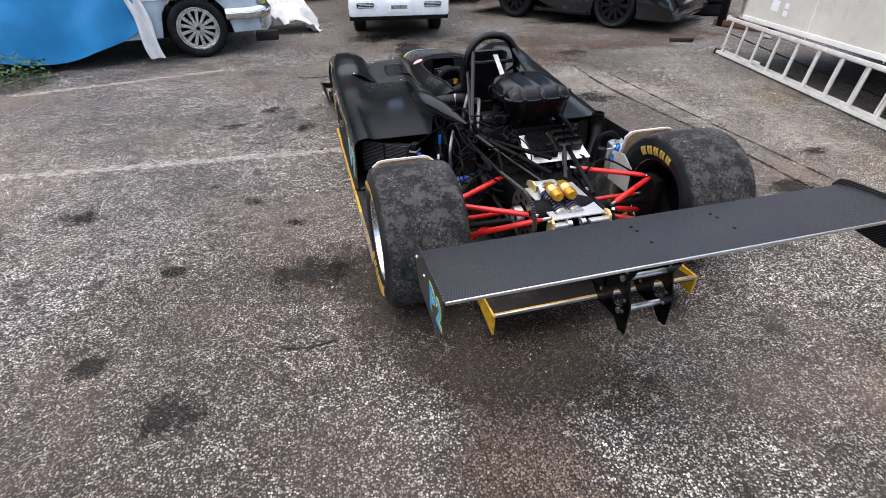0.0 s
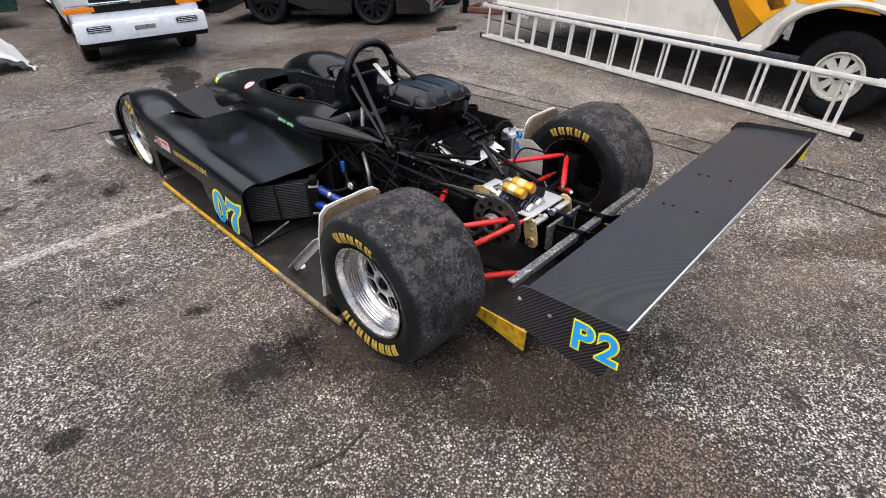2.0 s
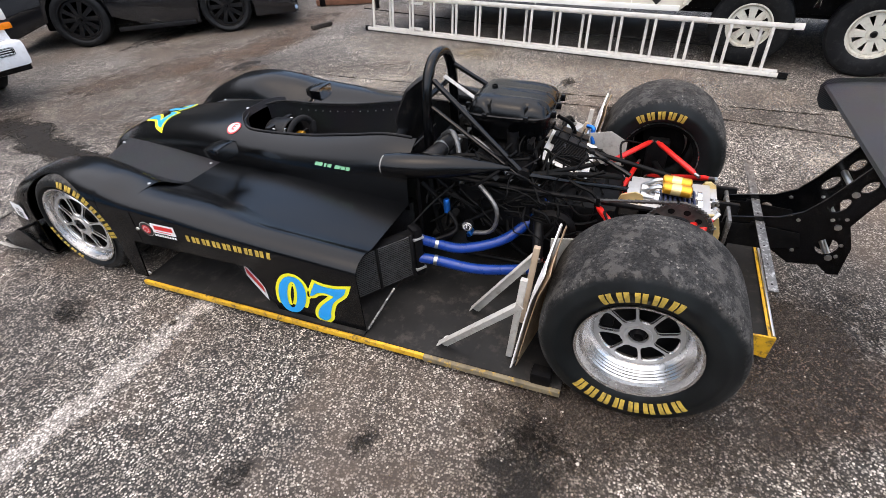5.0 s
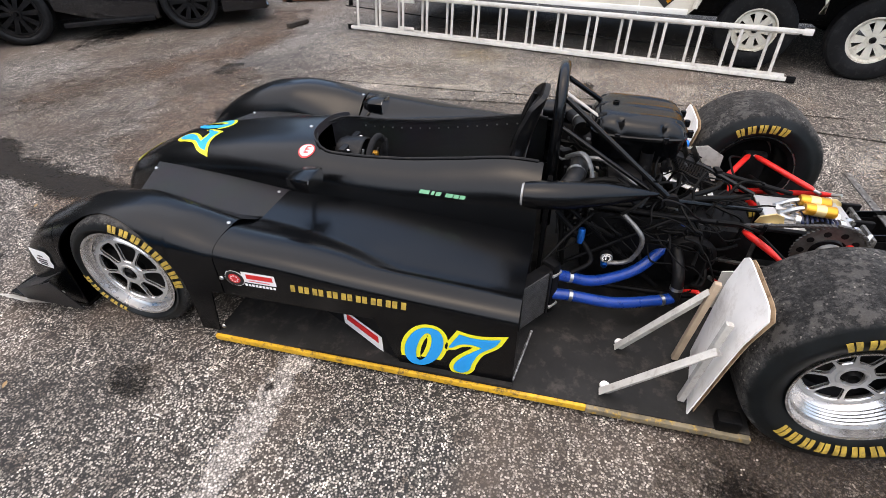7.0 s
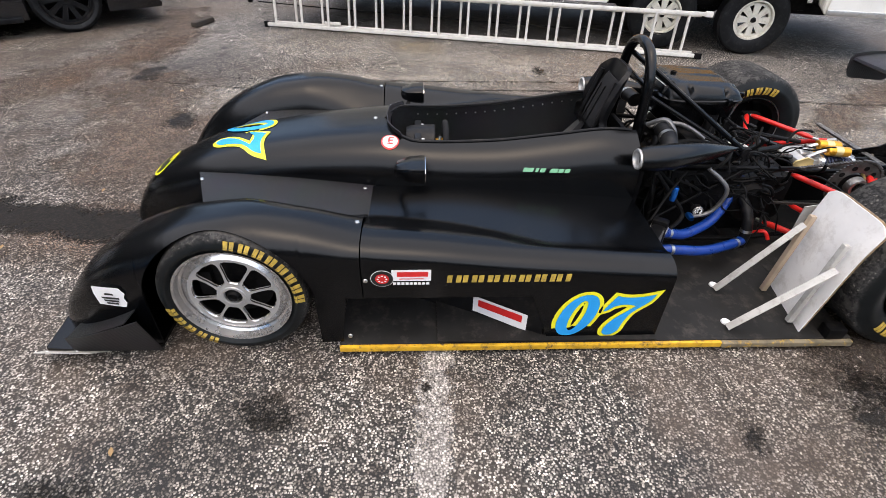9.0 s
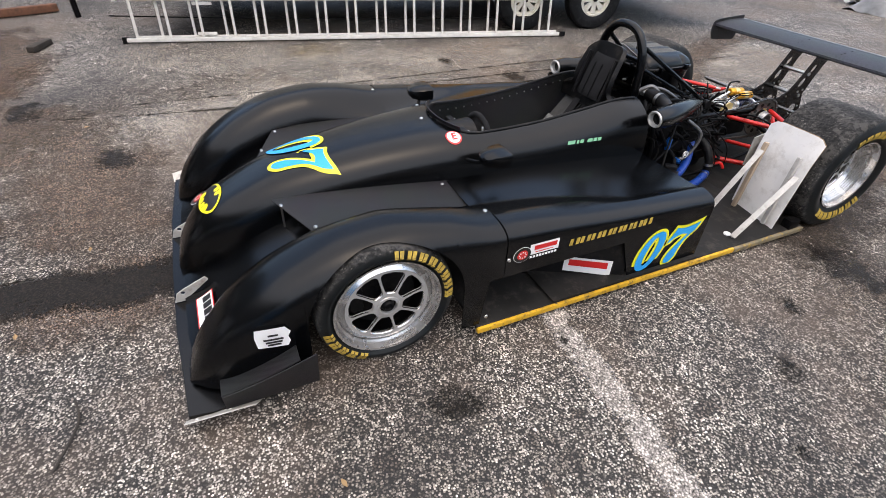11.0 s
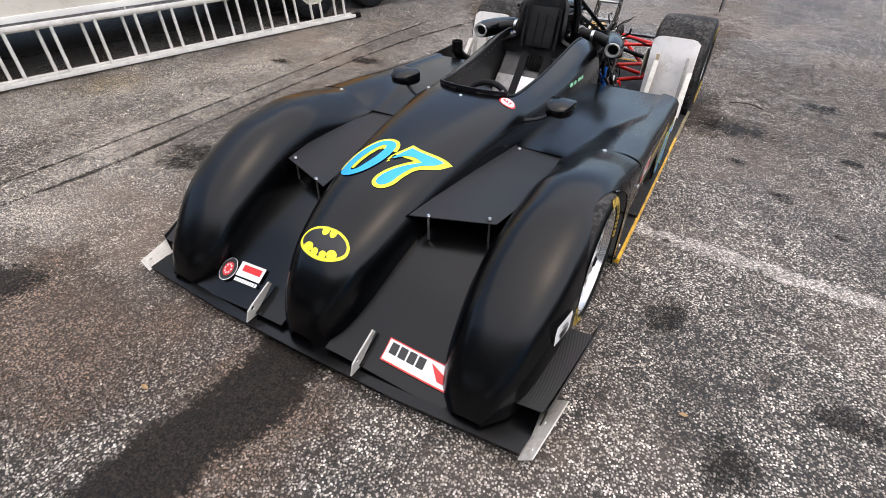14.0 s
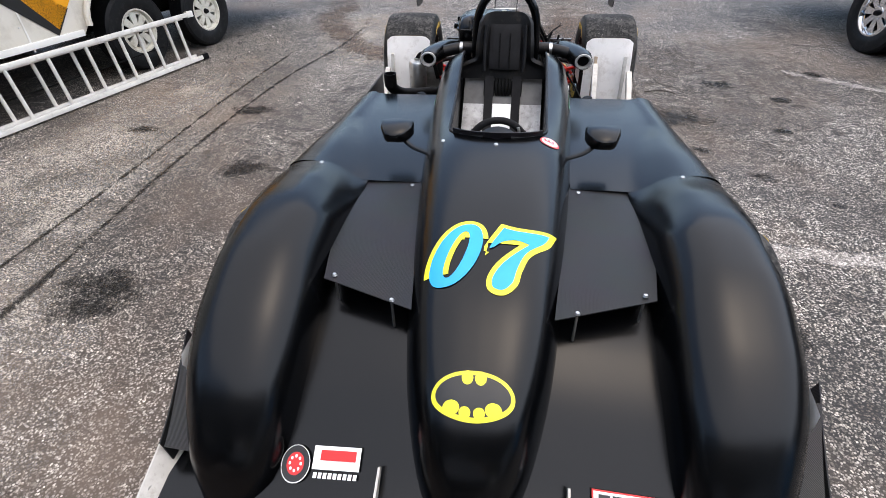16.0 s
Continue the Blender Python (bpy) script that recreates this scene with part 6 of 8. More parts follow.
# ---- race numbers and decals ----
def on_side(s, y, z, off=0.0015):
    """Lays flat shapes on the outer side wall; x runs towards the back on the left side."""
    def fn(a, b):
        yy = y - a if s < 0 else y + a
        zz = z + b
        zt, r = crest(yy), 0.065
        u = u_out(yy)
        if yy <= 4.25 and zz > zt - r:
            q = min(1.0, (zz - (zt - r)) / r)
            u -= r * (1 - math.sqrt(max(0.0, 1 - q * q))) * 0.8
        return Vector((s * (u + off), yy, zz))
    return fn


def flat_side(s, y, z):
    """The side wall with what is laid on it pressed a little flatter."""
    base = on_side(s, y, z)
    return lambda a, b: base(a, 0.86 * b)


def on_inlet(s, y, z, off=0.006):
    """Lays flat shapes on the slanting panel under the side pod."""
    def fn(a, b):
        yy = y - 0.9 * a if s < 0 else y + 0.9 * a
        return Vector((s * (0.798 - 0.3 / 0.62 * (yy - 3.62) + off), yy, z + b))
    return fn


def on_nose(u0, y0, off=0.0025):
    """Lays flat shapes on the cowl, read from the front."""
    def fn(a, b):
        u, y = u0 - a, y0 - b
        return Vector((u, y, cowl_z(u, y) + off))
    return fn


def decal(name, bm, fn, material, label=""):
    laid(bm, fn)
    return part(name, bm, material, car, label)


def lift(fn, d):
    def g(a, b):
        v = fn(a, b)
        w = fn(a + 1e-3, b) - v
        h = fn(a, b + 1e-3) - v
        nn = w.cross(h).normalized()
        if nn.z < -0.2 or nn.dot(Vector((v.x, 0, 0.01))) < 0 and abs(nn.x) > 0.6:
            nn = -nn
        return v + nn * d
    return g


for s in (-1, 1):
    fn = flat_side(s, 3.425, 0.17)
    decal("race_number", number_bm(0.235, 0.012), fn, M_DECAL_Y, "yellow outline of race number 07")
    decal("race_number", number_bm(0.235, -0.003), lift(fn, 0.0015), M_DECAL_B, "blue race number 07")
    for k in range(16):
        y = 3.965 - 0.026 * k - (0.004 if k % 2 else 0.0)
        z = 0.35
        decal("sponsor_block", flat_poly([(-0.01, -0.017), (0.007, -0.017), (0.01, 0.017), (-0.007, 0.017)], 0.03), on_side(s, y, z), M_LETTER, "plain yellow sponsor block")
    card = [(-0.064, -0.012), (0.064, -0.012), (0.064, 0.04), (-0.064, 0.04)]
    for k in range(9):
        decal("caption_bar", flat_poly([(-0.06 + 0.0135 * k, -0.03), (-0.05 + 0.0135 * k, -0.03), (-0.05 + 0.0135 * k, -0.018), (-0.06 + 0.0135 * k, -0.018)]), on_side(s, 4.09, 0.355), M_DECAL_W)
    decal("sponsor_sticker", flat_poly(card), on_side(s, 4.09, 0.355), M_DECAL_W, "white and red sponsor sticker")
    for a, b, w, h in ((0.004, 0.018, 0.1, 0.022), (0.0, -0.003, 0.08, 0.004)):
        decal("sticker_bar", flat_poly([(a - w / 2, b - h / 2), (a + w / 2, b - h / 2), (a + w / 2, b + h / 2), (a - w / 2, b + h / 2)]), lift(on_side(s, 4.09, 0.357), 0.0015), M_DECAL_R)
    decal("round_sticker", flat_poly(ellipse(0.038, 0.038, 24)), on_side(s, 4.185, 0.355), M_DECAL_W)
    decal("sticker_ring", flat_poly(ellipse(0.036, 0.036, 24)), on_side(s, 4.185, 0.355, 0.0025), M_DECAL_K)
    decal("sticker_wheel", flat_poly(ellipse(0.023, 0.023, 24)), on_side(s, 4.185, 0.355, 0.0035), M_DECAL_R)
    for q in range(8):
        ca, sa = math.cos(q * math.pi / 4), math.sin(q * math.pi / 4)
        decal("wheel_gap", flat_poly(ellipse(0.0035, 0.0035, 10, 0.014 * ca, 0.014 * sa)), on_side(s, 4.185, 0.355, 0.0045), M_DECAL_W)
    skew = [(-0.105, -0.03), (-0.105, 0.045), (0.105, 0.03), (0.105, -0.05)]
    decal("sponsor_sticker", flat_poly(skew), on_inlet(s, 3.77, 0.112), M_DECAL_W, "white and red sponsor sticker")
    decal("sticker_bar", flat_poly([(-0.085, 0.0), (-0.085, 0.032), (0.085, 0.02), (0.085, -0.014)]), on_inlet(s, 3.77, 0.112, 0.0075), M_DECAL_R)
    shield = [(-0.05, -0.035), (0.04, -0.04), (0.05, -0.02), (0.045, 0.0), (0.055, 0.02), (0.04, 0.045), (-0.05, 0.045), (-0.055, 0.01)]
    decal("series_sticker", flat_poly(shield), on_side(s, 5.075, 0.27, 0.004), M_DECAL_W, "white shield-shaped series sticker")
    for b, w in ((0.015, 0.03), (-0.002, 0.06), (-0.014, 0.05), (-0.025, 0.04)):
        decal("sticker_bar", flat_poly([(-w / 2, b - 0.004), (w / 2, b - 0.004), (w / 2, b + 0.004), (-w / 2, b + 0.004)]), on_side(s, 5.075, 0.27, 0.006), M_DECAL_K)
    # name on the cowl's flank, as plain bars
    for k, w in enumerate((0.04, 0.012, 0.02, 0.03, 0.02, 0.02)):
        y = 3.635 - (0.0, 0.034, 0.056, 0.1, 0.128, 0.152)[k]
        u = cw(y) * 0.985
        bmn = flat_poly([(-w / 2 - 0.003, -0.008), (w / 2 - 0.003, -0.008), (w / 2 + 0.003, 0.008), (-w / 2 + 0.003, 0.008)])
        laid(bmn, lambda a, b: Vector((s * (cw(y - a) * (1 - ((0.5 + b - cb(y)) / (ct(y) - cb(y))) ** CN) ** (1 / CN) + 0.002), y - a, 0.5 + b)))
        part("name_bar", bmn, M_DECAL_G, car, "pale green script bar")

fn = on_nose(-0.002, 4.815)
decal("race_number", number_bm(0.235, 0.011, 0.24, 0.02), fn, M_DECAL_Y, "yellow outline of race number 07")
decal("race_number", number_bm(0.235, -0.004, 0.24, 0.02), on_nose(-0.002, 4.815, 0.0045), M_DECAL_B, "blue race number 07")
fe = on_nose(0.005, 5.185)
decal("oval_emblem", flat_poly(ellipse(0.1, 0.05), 0.02), fe, M_DECAL_Y, "yellow and black oval emblem")
decal("oval_emblem", flat_poly(ellipse(0.09, 0.041), 0.02), on_nose(0.005, 5.185, 0.0038), M_DECAL_K)
for cx, cy, a, b in ((-0.016, 0.034, 0.014, 0.015), (0.016, 0.034, 0.014, 0.015), (-0.05, -0.026, 0.02, 0.014), (0.05, -0.026, 0.02, 0.014), (-0.017, -0.034, 0.014, 0.011), (0.017, -0.034, 0.014, 0.011)):
    decal("emblem_lobe", flat_poly(ellipse(a, b, 16, cx, cy), 0.02), on_nose(0.005, 5.185, 0.005), M_DECAL_Y)
fb = on_nose(-0.195, 4.18)
decal("round_badge", flat_poly(ellipse(0.036, 0.036, 28), 0.02), fb, M_DECAL_R, "white badge with red E in a red ring")
decal("round_badge", flat_poly(ellipse(0.03, 0.03, 28), 0.02), on_nose(-0.195, 4.18, 0.004), M_DECAL_W)
decal("badge_letter", text_bm("E", 0.05, 0.0016, 0.12, 1, 0.02), lambda a, b: Vector((b - 0.195, 4.18 - a, cowl_z(b - 0.195, 4.18 - a) + 0.0055)), M_DECAL_R)


def on_duct(u0, y0, off):
    def fn(a, b):
        u, y = u0 - a, y0 - b
        v = min(1.0, max(0.0, (abs(u) - 0.1) / 0.46))
        return Vector((u, y, channel(y) + 0.012 * math.cos(3 * v) + off))
    return fn


decal("sticker_border", flat_poly([(-0.134, -0.034), (0.134, -0.034), (0.134, 0.034), (-0.134, 0.034)]), on_duct(-0.43, 5.285, 0.0105), M_DECAL_R)
decal("sponsor_sticker", flat_poly([(-0.13, -0.03), (0.13, -0.03), (0.13, 0.03), (-0.13, 0.03)]), on_duct(-0.43, 5.285, 0.012), M_DECAL_W, "white sponsor sticker with black and red marks")
for k in range(4):
    decal("sticker_block", flat_poly([(-0.118 + 0.034 * k, -0.008), (-0.09 + 0.034 * k, -0.008), (-0.09 + 0.034 * k, 0.024), (-0.118 + 0.034 * k, 0.024)]), on_duct(-0.43, 5.285, 0.014), M_DECAL_K)
decal("sticker_wedge", flat_poly([(0.03, 0.022), (0.12, -0.006), (0.12, -0.02), (0.07, -0.018)]), on_duct(-0.43, 5.285, 0.014), M_DECAL_R)
decal("round_sticker", flat_poly(ellipse(0.04, 0.04, 24)), on_duct(0.462, 5.265, 0.012), M_DECAL_W, "round black, red and white sticker")
decal("sticker_ring", flat_poly(ellipse(0.038, 0.038, 24)), on_duct(0.462, 5.265, 0.0135), M_DECAL_K)
decal("sticker_wheel", flat_poly(ellipse(0.024, 0.024, 24)), on_duct(0.462, 5.265, 0.015), M_DECAL_R)
for q in range(8):
    decal("wheel_gap", flat_poly(ellipse(0.0036, 0.0036, 10, 0.015 * math.cos(q * math.pi / 4), 0.015 * math.sin(q * math.pi / 4))), on_duct(0.462, 5.265, 0.0165), M_DECAL_W)
decal("sponsor_sticker", flat_poly([(-0.064, -0.012), (0.064, -0.012), (0.064, 0.036), (-0.064, 0.036)]), on_duct(0.352, 5.26, 0.012), M_DECAL_W, "white and red sponsor sticker")
decal("sticker_bar", flat_poly([(-0.044, 0.006), (0.052, 0.006), (0.052, 0.027), (-0.044, 0.027)]), on_duct(0.352, 5.26, 0.014), M_DECAL_R)
for k in range(9):
    decal("caption_bar", flat_poly([(-0.058 + 0.0135 * k, -0.03), (-0.048 + 0.0135 * k, -0.03), (-0.048 + 0.0135 * k, -0.018), (-0.058 + 0.0135 * k, -0.018)]), on_duct(0.352, 5.26, 0.012), M_DECAL_W)
for s in (-1, 1):
    def on_end(a, b):
        return Vector((s * 0.7645 - 0.021, 1.41 + 0.86 * s * a, 0.628 + b - 0.06 * s * a))

    def on_end2(a, b):
        return Vector((s * 0.766 - 0.021, 1.41 + 0.86 * s * a, 0.628 + b - 0.06 * s * a))
    decal("class_letters", text_bm("P2", 0.126, 0.008, 0.0, 1.2, 0.02), on_end, M_DECAL_Y, "yellow outline of class letters P2")
    decal("class_letters", text_bm("P2", 0.126, 0.0027, 0.0, 1.2, 0.02), on_end2, M_DECAL_B, "blue class letters P2")


# ---- enclosed trailer ----
def small_wheel(parent, c, s, r, w, lip, spokes, mat, tyre=M_TYRE):
    """A road wheel as a part: c is the hub, s the outer side along x."""
    hub = new("wheel")
    hub.parent = parent
    hub.location = c
    o = s * w / 2

    def sub(name, bm, m, label=""):
        ob = new(name, finish(bm, name, m))
        ob.parent = hub
        if label:
            ob["label"] = label
    prof = [(o * 0.8, lip - 0.01), (o * 0.95, lip + 0.01), (o, (lip + r) / 2), (o * 0.94, r - 0.02), (o * 0.75, r), (0, r), (-o * 0.75, r), (-o * 0.94, r - 0.02), (-o, (lip + r) / 2), (-o * 0.9, lip)]
    sub("tyre", lathe(prof, 48), tyre, "black road tyre")
    x1 = o * 0.6
    sub("rim", lathe([(o * 0.9, lip), (o * 0.9, lip - 0.012), (o * 0.75, lip - 0.02), (x1, lip - 0.025), (x1, lip - 0.045), (x1 - s * 0.02, lip - 0.045), (-o * 0.8, lip - 0.02)], 40), mat)
    sp = bmesh.new()
    for q in range(spokes):
        a = 2 * math.pi * q / spokes
        ca, sa = math.cos(a), math.sin(a)
        add_rings(sp, [[(x1 + dx * 0.008, rr * ca - t * hw * sa, rr * sa + t * hw * ca) for dx, t in ((1, -1), (1, 1), (-1, 1), (-1, -1))] for rr, hw in ((0.03, 0.02), (0.07, 0.65 / spokes * 0.3), (lip - 0.035, 0.65 / spokes * 0.42))])
    add_lathe(sp, [(x1 + s * 0.012, 0.0), (x1 + s * 0.012, 0.05), (x1 - s * 0.01, 0.065), (x1 - s * 0.012, 0.0)], 24)
    sub("spokes", sp, mat)
    sub("hub_cap", lathe([(x1 + s * 0.04, 0.0), (x1 + s * 0.038, 0.018), (x1 + s * 0.01, 0.026)], 16), M_DARK)
    return hub


def trailer():
    """Local: x away from the yard, y forward along the side, origin on the ground below the tandem axle."""
    ang = -math.degrees(math.atan2(0.2, 0.98))
    t = thing("enclosed_trailer", pose(4.14, 1.24, 0, 0, 0, ang), "cream enclosed trailer with orange and black graphics", "trailer")
    L0, L1, zb, zt, dep = -2.15, 4.45, 0.42, 2.35, 2.1
    arch = [(L0, zb), (L0, zt), (L1, zt), (L1, zb), (1.0, zb)]
    for k in range(9):
        a = math.pi * k / 8
        arch.append((0.45 + 0.47 * math.cos(a), zb + 0.08 + 0.3 * math.sin(a)))
    for k in range(9):
        a = math.pi * k / 8
        arch.append((-0.45 + 0.47 * math.cos(a), zb + 0.08 + 0.3 * math.sin(a)))
    arch.append((-1.0, zb))
    part("side_skin", plate(arch, lambda a, b, d: (d, a, b), 0.03), M_TRAILER, t, "aged cream riveted side skin")
    part("rear_skin_panel", plate([(L0 + 0.01, zb + 0.01), (L0 + 0.01, zt), (-1.05, zt), (-1.0, zb + 0.01)], lambda a, b, d: (-0.006 + d, a, b), 0.005), M_TRAILER_W, t, "white side panel")
    part("roof", box((dep / 2, (L0 + L1) / 2, zt + 0.02), (dep, L1 - L0, 0.04), 0.01), M_TRAILER_W, t)
    part("front_wall", box((dep / 2, L1 - 0.015, (zb + zt) / 2), (dep - 0.06, 0.03, zt - zb - 0.01), 0.005), M_TRAILER, t)
    part("rear_door", box((dep / 2, L0 + 0.015, (zb + zt) / 2), (dep - 0.06, 0.03, zt - zb - 0.01), 0.005), M_TRAILER_W, t)
    part("far_skin", box((dep - 0.015, (L0 + L1) / 2, (zb + zt) / 2), (0.03, L1 - L0, zt - zb), 0.004), M_TRAILER, t)
    part("floor_deck", box((dep / 2 + 0.2, (L0 + L1) / 2, zb + 0.42), (dep - 0.5, L1 - L0 - 0.1, 0.04), 0.004), M_DARK, t)
    part("inner_wheel_box", box((0.45, 0, 0.62), (0.04, 2.0, 0.5), 0.004), M_DARK, t)
    for y in (1.1, -1.1):
        part("skirt", box((0.3, (y + (L1 if y > 0 else L0)) / 2, zb + 0.02), (0.5, abs((L1 if y > 0 else L0) - y), 0.05), 0.004), M_DARK, t)
    part("bottom_rail", box((0.0, (L1 + 1.0) / 2, zb + 0.02), (0.024, L1 - 1.0, 0.045), 0.004), M_TRAILER_W, t)
    part("bottom_rail", box((-0.008, (L0 - 1.0) / 2, zb + 0.02), (0.024, -1.0 - L0, 0.045), 0.004), M_BRUSHED, t)
    part("corner_post", box((-0.004, L1 - 0.03, (zb + zt) / 2), (0.03, 0.06, zt - zb), 0.006), M_BRUSHED, t)
    part("corner_post", box((-0.01, L0 + 0.03, (zb + zt) / 2), (0.03, 0.06, zt - zb), 0.006), M_BRUSHED, t)
    # fender flare over both wheels
    fl = []
    for k in range(19):
        a = math.pi * k / 18
        fl.append((-0.03, 0.45 + 0.5 * math.cos(a), zb + 0.06 + 0.35 * math.sin(a)))
    part("fender_flare", tube(fl[:13], 0.022, 8, 1, True), M_TRAILER, t)
    fl2 = [(-0.03, -0.45 - (p[1] - 0.45), p[2]) for p in fl[:13]]
    part("fender_flare", tube(fl2, 0.022, 8, 1, True), M_TRAILER, t)
    part("fender_flare", tube([fl[12], (-0.03, 0.0, zb + 0.26), fl2[12]], 0.022, 8), M_TRAILER, t)
    for y in (0.43, -0.43):
        small_wheel(t, (0.16, y, 0.32), -1, 0.32, 0.19, 0.18, 8, M_STEELW)
    # graphics: slanted orange blades edged in black
    for pts, m in (([(1.75, 1.15), (1.95, 1.15), (1.2, 0.46), (1.05, 0.62)], M_DECAL_K), ([(1.55, 1.3), (1.8, 1.3), (1.18, 0.5), (0.9, 0.78), (0.9, 0.9)], M_ORANGE), ([(0.85, 1.5), (1.35, 1.5), (0.86, 0.8), (0.3, 0.77), (0.35, 0.82)], M_ORANGE), ([(1.35, 1.3), (1.5, 1.3), (1.02, 0.72), (0.92, 0.76)], M_DECAL_K), ([(-0.6, 1.5), (0.5, 1.5), (0.2, 0.8), (-0.3, 0.8)], M_ORANGE)):
        bmg = plate(pts, lambda a, b, d: (-0.003 - d, a, b), 0.002)
        part("graphic_blade", bmg, m, t)
    rivet_mesh = finish(lathe([(0.0, 0.007), (-0.004, 0.005), (-0.005, 0.0)], 6), "rivet", M_BRUSHED)
    for y in (4.3, 3.35, 2.4, 1.45):
        for k in range(16):
            rv = new("rivet", rivet_mesh)
            rv.parent = t
            rv.location = (0.0, y, 0.45 + 0.12 * k)
    for y, z, w, h in ((3.9, 0.62, 0.12, 0.1), (3.72, 0.64, 0.06, 0.05), (3.72, 0.57, 0.07, 0.05)):
        part("notice_label", box((-0.002, y, z), (0.003, w, h), 0.0), M_DECAL_W, t, "small white notice label")
    for y in (3.35, 2.4, 1.45):
        part("panel_seam", box((-0.001, y - 0.03, 1.35), (0.006, 0.012, 1.9), 0.0), M_TRAILER_W, t)
    part("marker_lamp", box((-0.014, L0 + 0.35, 0.62), (0.02, 0.1, 0.05), 0.006), M_CHROME, t)
    part("chassis_rail", box((0.5, (L0 + L1) / 2, zb - 0.04), (0.06, L1 - L0 - 0.2, 0.1), 0.004), M_DARK, t)
    part("axle", tube([(0.2, 0.43, 0.335), (1.9, 0.43, 0.335)], 0.03, 10, 1, True), M_DARK, t)
    part("axle", tube([(0.2, -0.43, 0.335), (1.9, -0.43, 0.335)], 0.03, 10, 1, True), M_DARK, t)
    for y in (0.43, -0.43):
        small_wheel(t, (1.94, y, 0.32), 1, 0.32, 0.19, 0.18, 8, M_STEELW)
    part("tongue", tube([(0.9, L1, 0.45), (1.05, L1 + 1.0, 0.45)], 0.04, 8, 1, True), M_DARK, t)
    part("tongue_jack", tube([(1.05, L1 + 0.9, 0.55), (1.05, L1 + 0.9, 0.0)], 0.03, 10, 1, True), M_DARK, t)


trailer()


# ---- extension ladder on its edge against the trailer ----
def ladder():
    a, b = Vector((3.95, 1.38, 0)), Vector((4.96, 5.74, 0))
    L = (b - a).length
    ang = math.degrees(math.atan2(-(b.x - a.x), b.y - a.y))
    t = thing("extension_ladder", pose(a.x, a.y, 0.0, 0, 7, ang), "aluminium extension ladder standing on its long edge", "ladder")
    W = 0.4
    for off, x, w0 in ((0.0, 0.0, 0.0), (0.085, 0.055, 0.03)):
        for z in (0.03 + w0 * 0.6, W - w0 * 0.6):
            part("side_rail", box((x, L / 2 + (0.0 if not off else -0.03), z), (0.03, L - (0.1 if off else 0.0), 0.034 if not off else 0.03), 0.004), M_LADDER, t)
        for k in range(16):
            y = 0.14 + off + 0.302 * k
            if y < L - 0.06:
                part("rung", tube([(x, y, 0.04), (x, y, W - 0.01)], 0.0135, 10, 1, True), M_LADDER, t)
    part("rope", tube([(0.09, 0.3, 0.2), (0.085, 1.4, 0.19), (0.09, 2.6, 0.2), (0.085, 3.8, 0.22), (0.09, 4.6, 0.24)], 0.006, 6), M_RUBBER, t)
    for z in (0.03, W):
        part("foot", box((0, -0.03, z), (0.035, 0.07, 0.05), 0.004), M_DARK if z < 0.1 else M_LADDER, t)
        part("rail_cap", box((0, L + 0.01, z), (0.036, 0.04, 0.06), 0.004), M_DARK if z < 0.1 else M_LADDER, t)
    for z in (0.08, W - 0.05):
        part("rung_lock", box((0.02, L - 0.75, z), (0.02, 0.18, 0.03), 0.006), M_LADDER, t)


ladder()


# ---- parked vehicles ----
def car_shell(t, prof, half, name, mat, sill=0.2, taper=0.92, arches=(), seg=None):
    """A body from its side profile (y, z) with rounded, tapering flanks and cut wheel arches."""
    ys = sorted({round(y, 4) for y, _ in prof} | {a + d * r for a, r in arches for d in np.linspace(-1, 1, 17)})
    tops = curve(prof)
    bm = bmesh.new()
    rings = []
    for y in ys:
        zt = tops(y)
        lo = sill
        for a, r in arches:
            if abs(y - a) < r:
                lo = max(lo, 0.32 + math.sqrt(r * r - (y - a) ** 2) - 0.0)
        lo = min(lo, zt - 0.05)
        ring = []
        for s in (1, -1):
            side = [(half * 0.97, lo), (half, lo + 0.25 * (zt - lo)), (half, lo + 0.6 * (zt - lo)), (half * 0.98, lo + 0.85 * (zt - lo)), (half * taper, zt - 0.02), (half * taper * 0.8, zt), (half * 0.3, zt + 0.015)]
            pts = [(s * u, y, z) for u, z in side]
            ring += pts if s > 0 else pts[::-1]
        rings.append(ring)
    add_rings(bm, rings)
    return part(name, bm, mat, t, sharp=32)


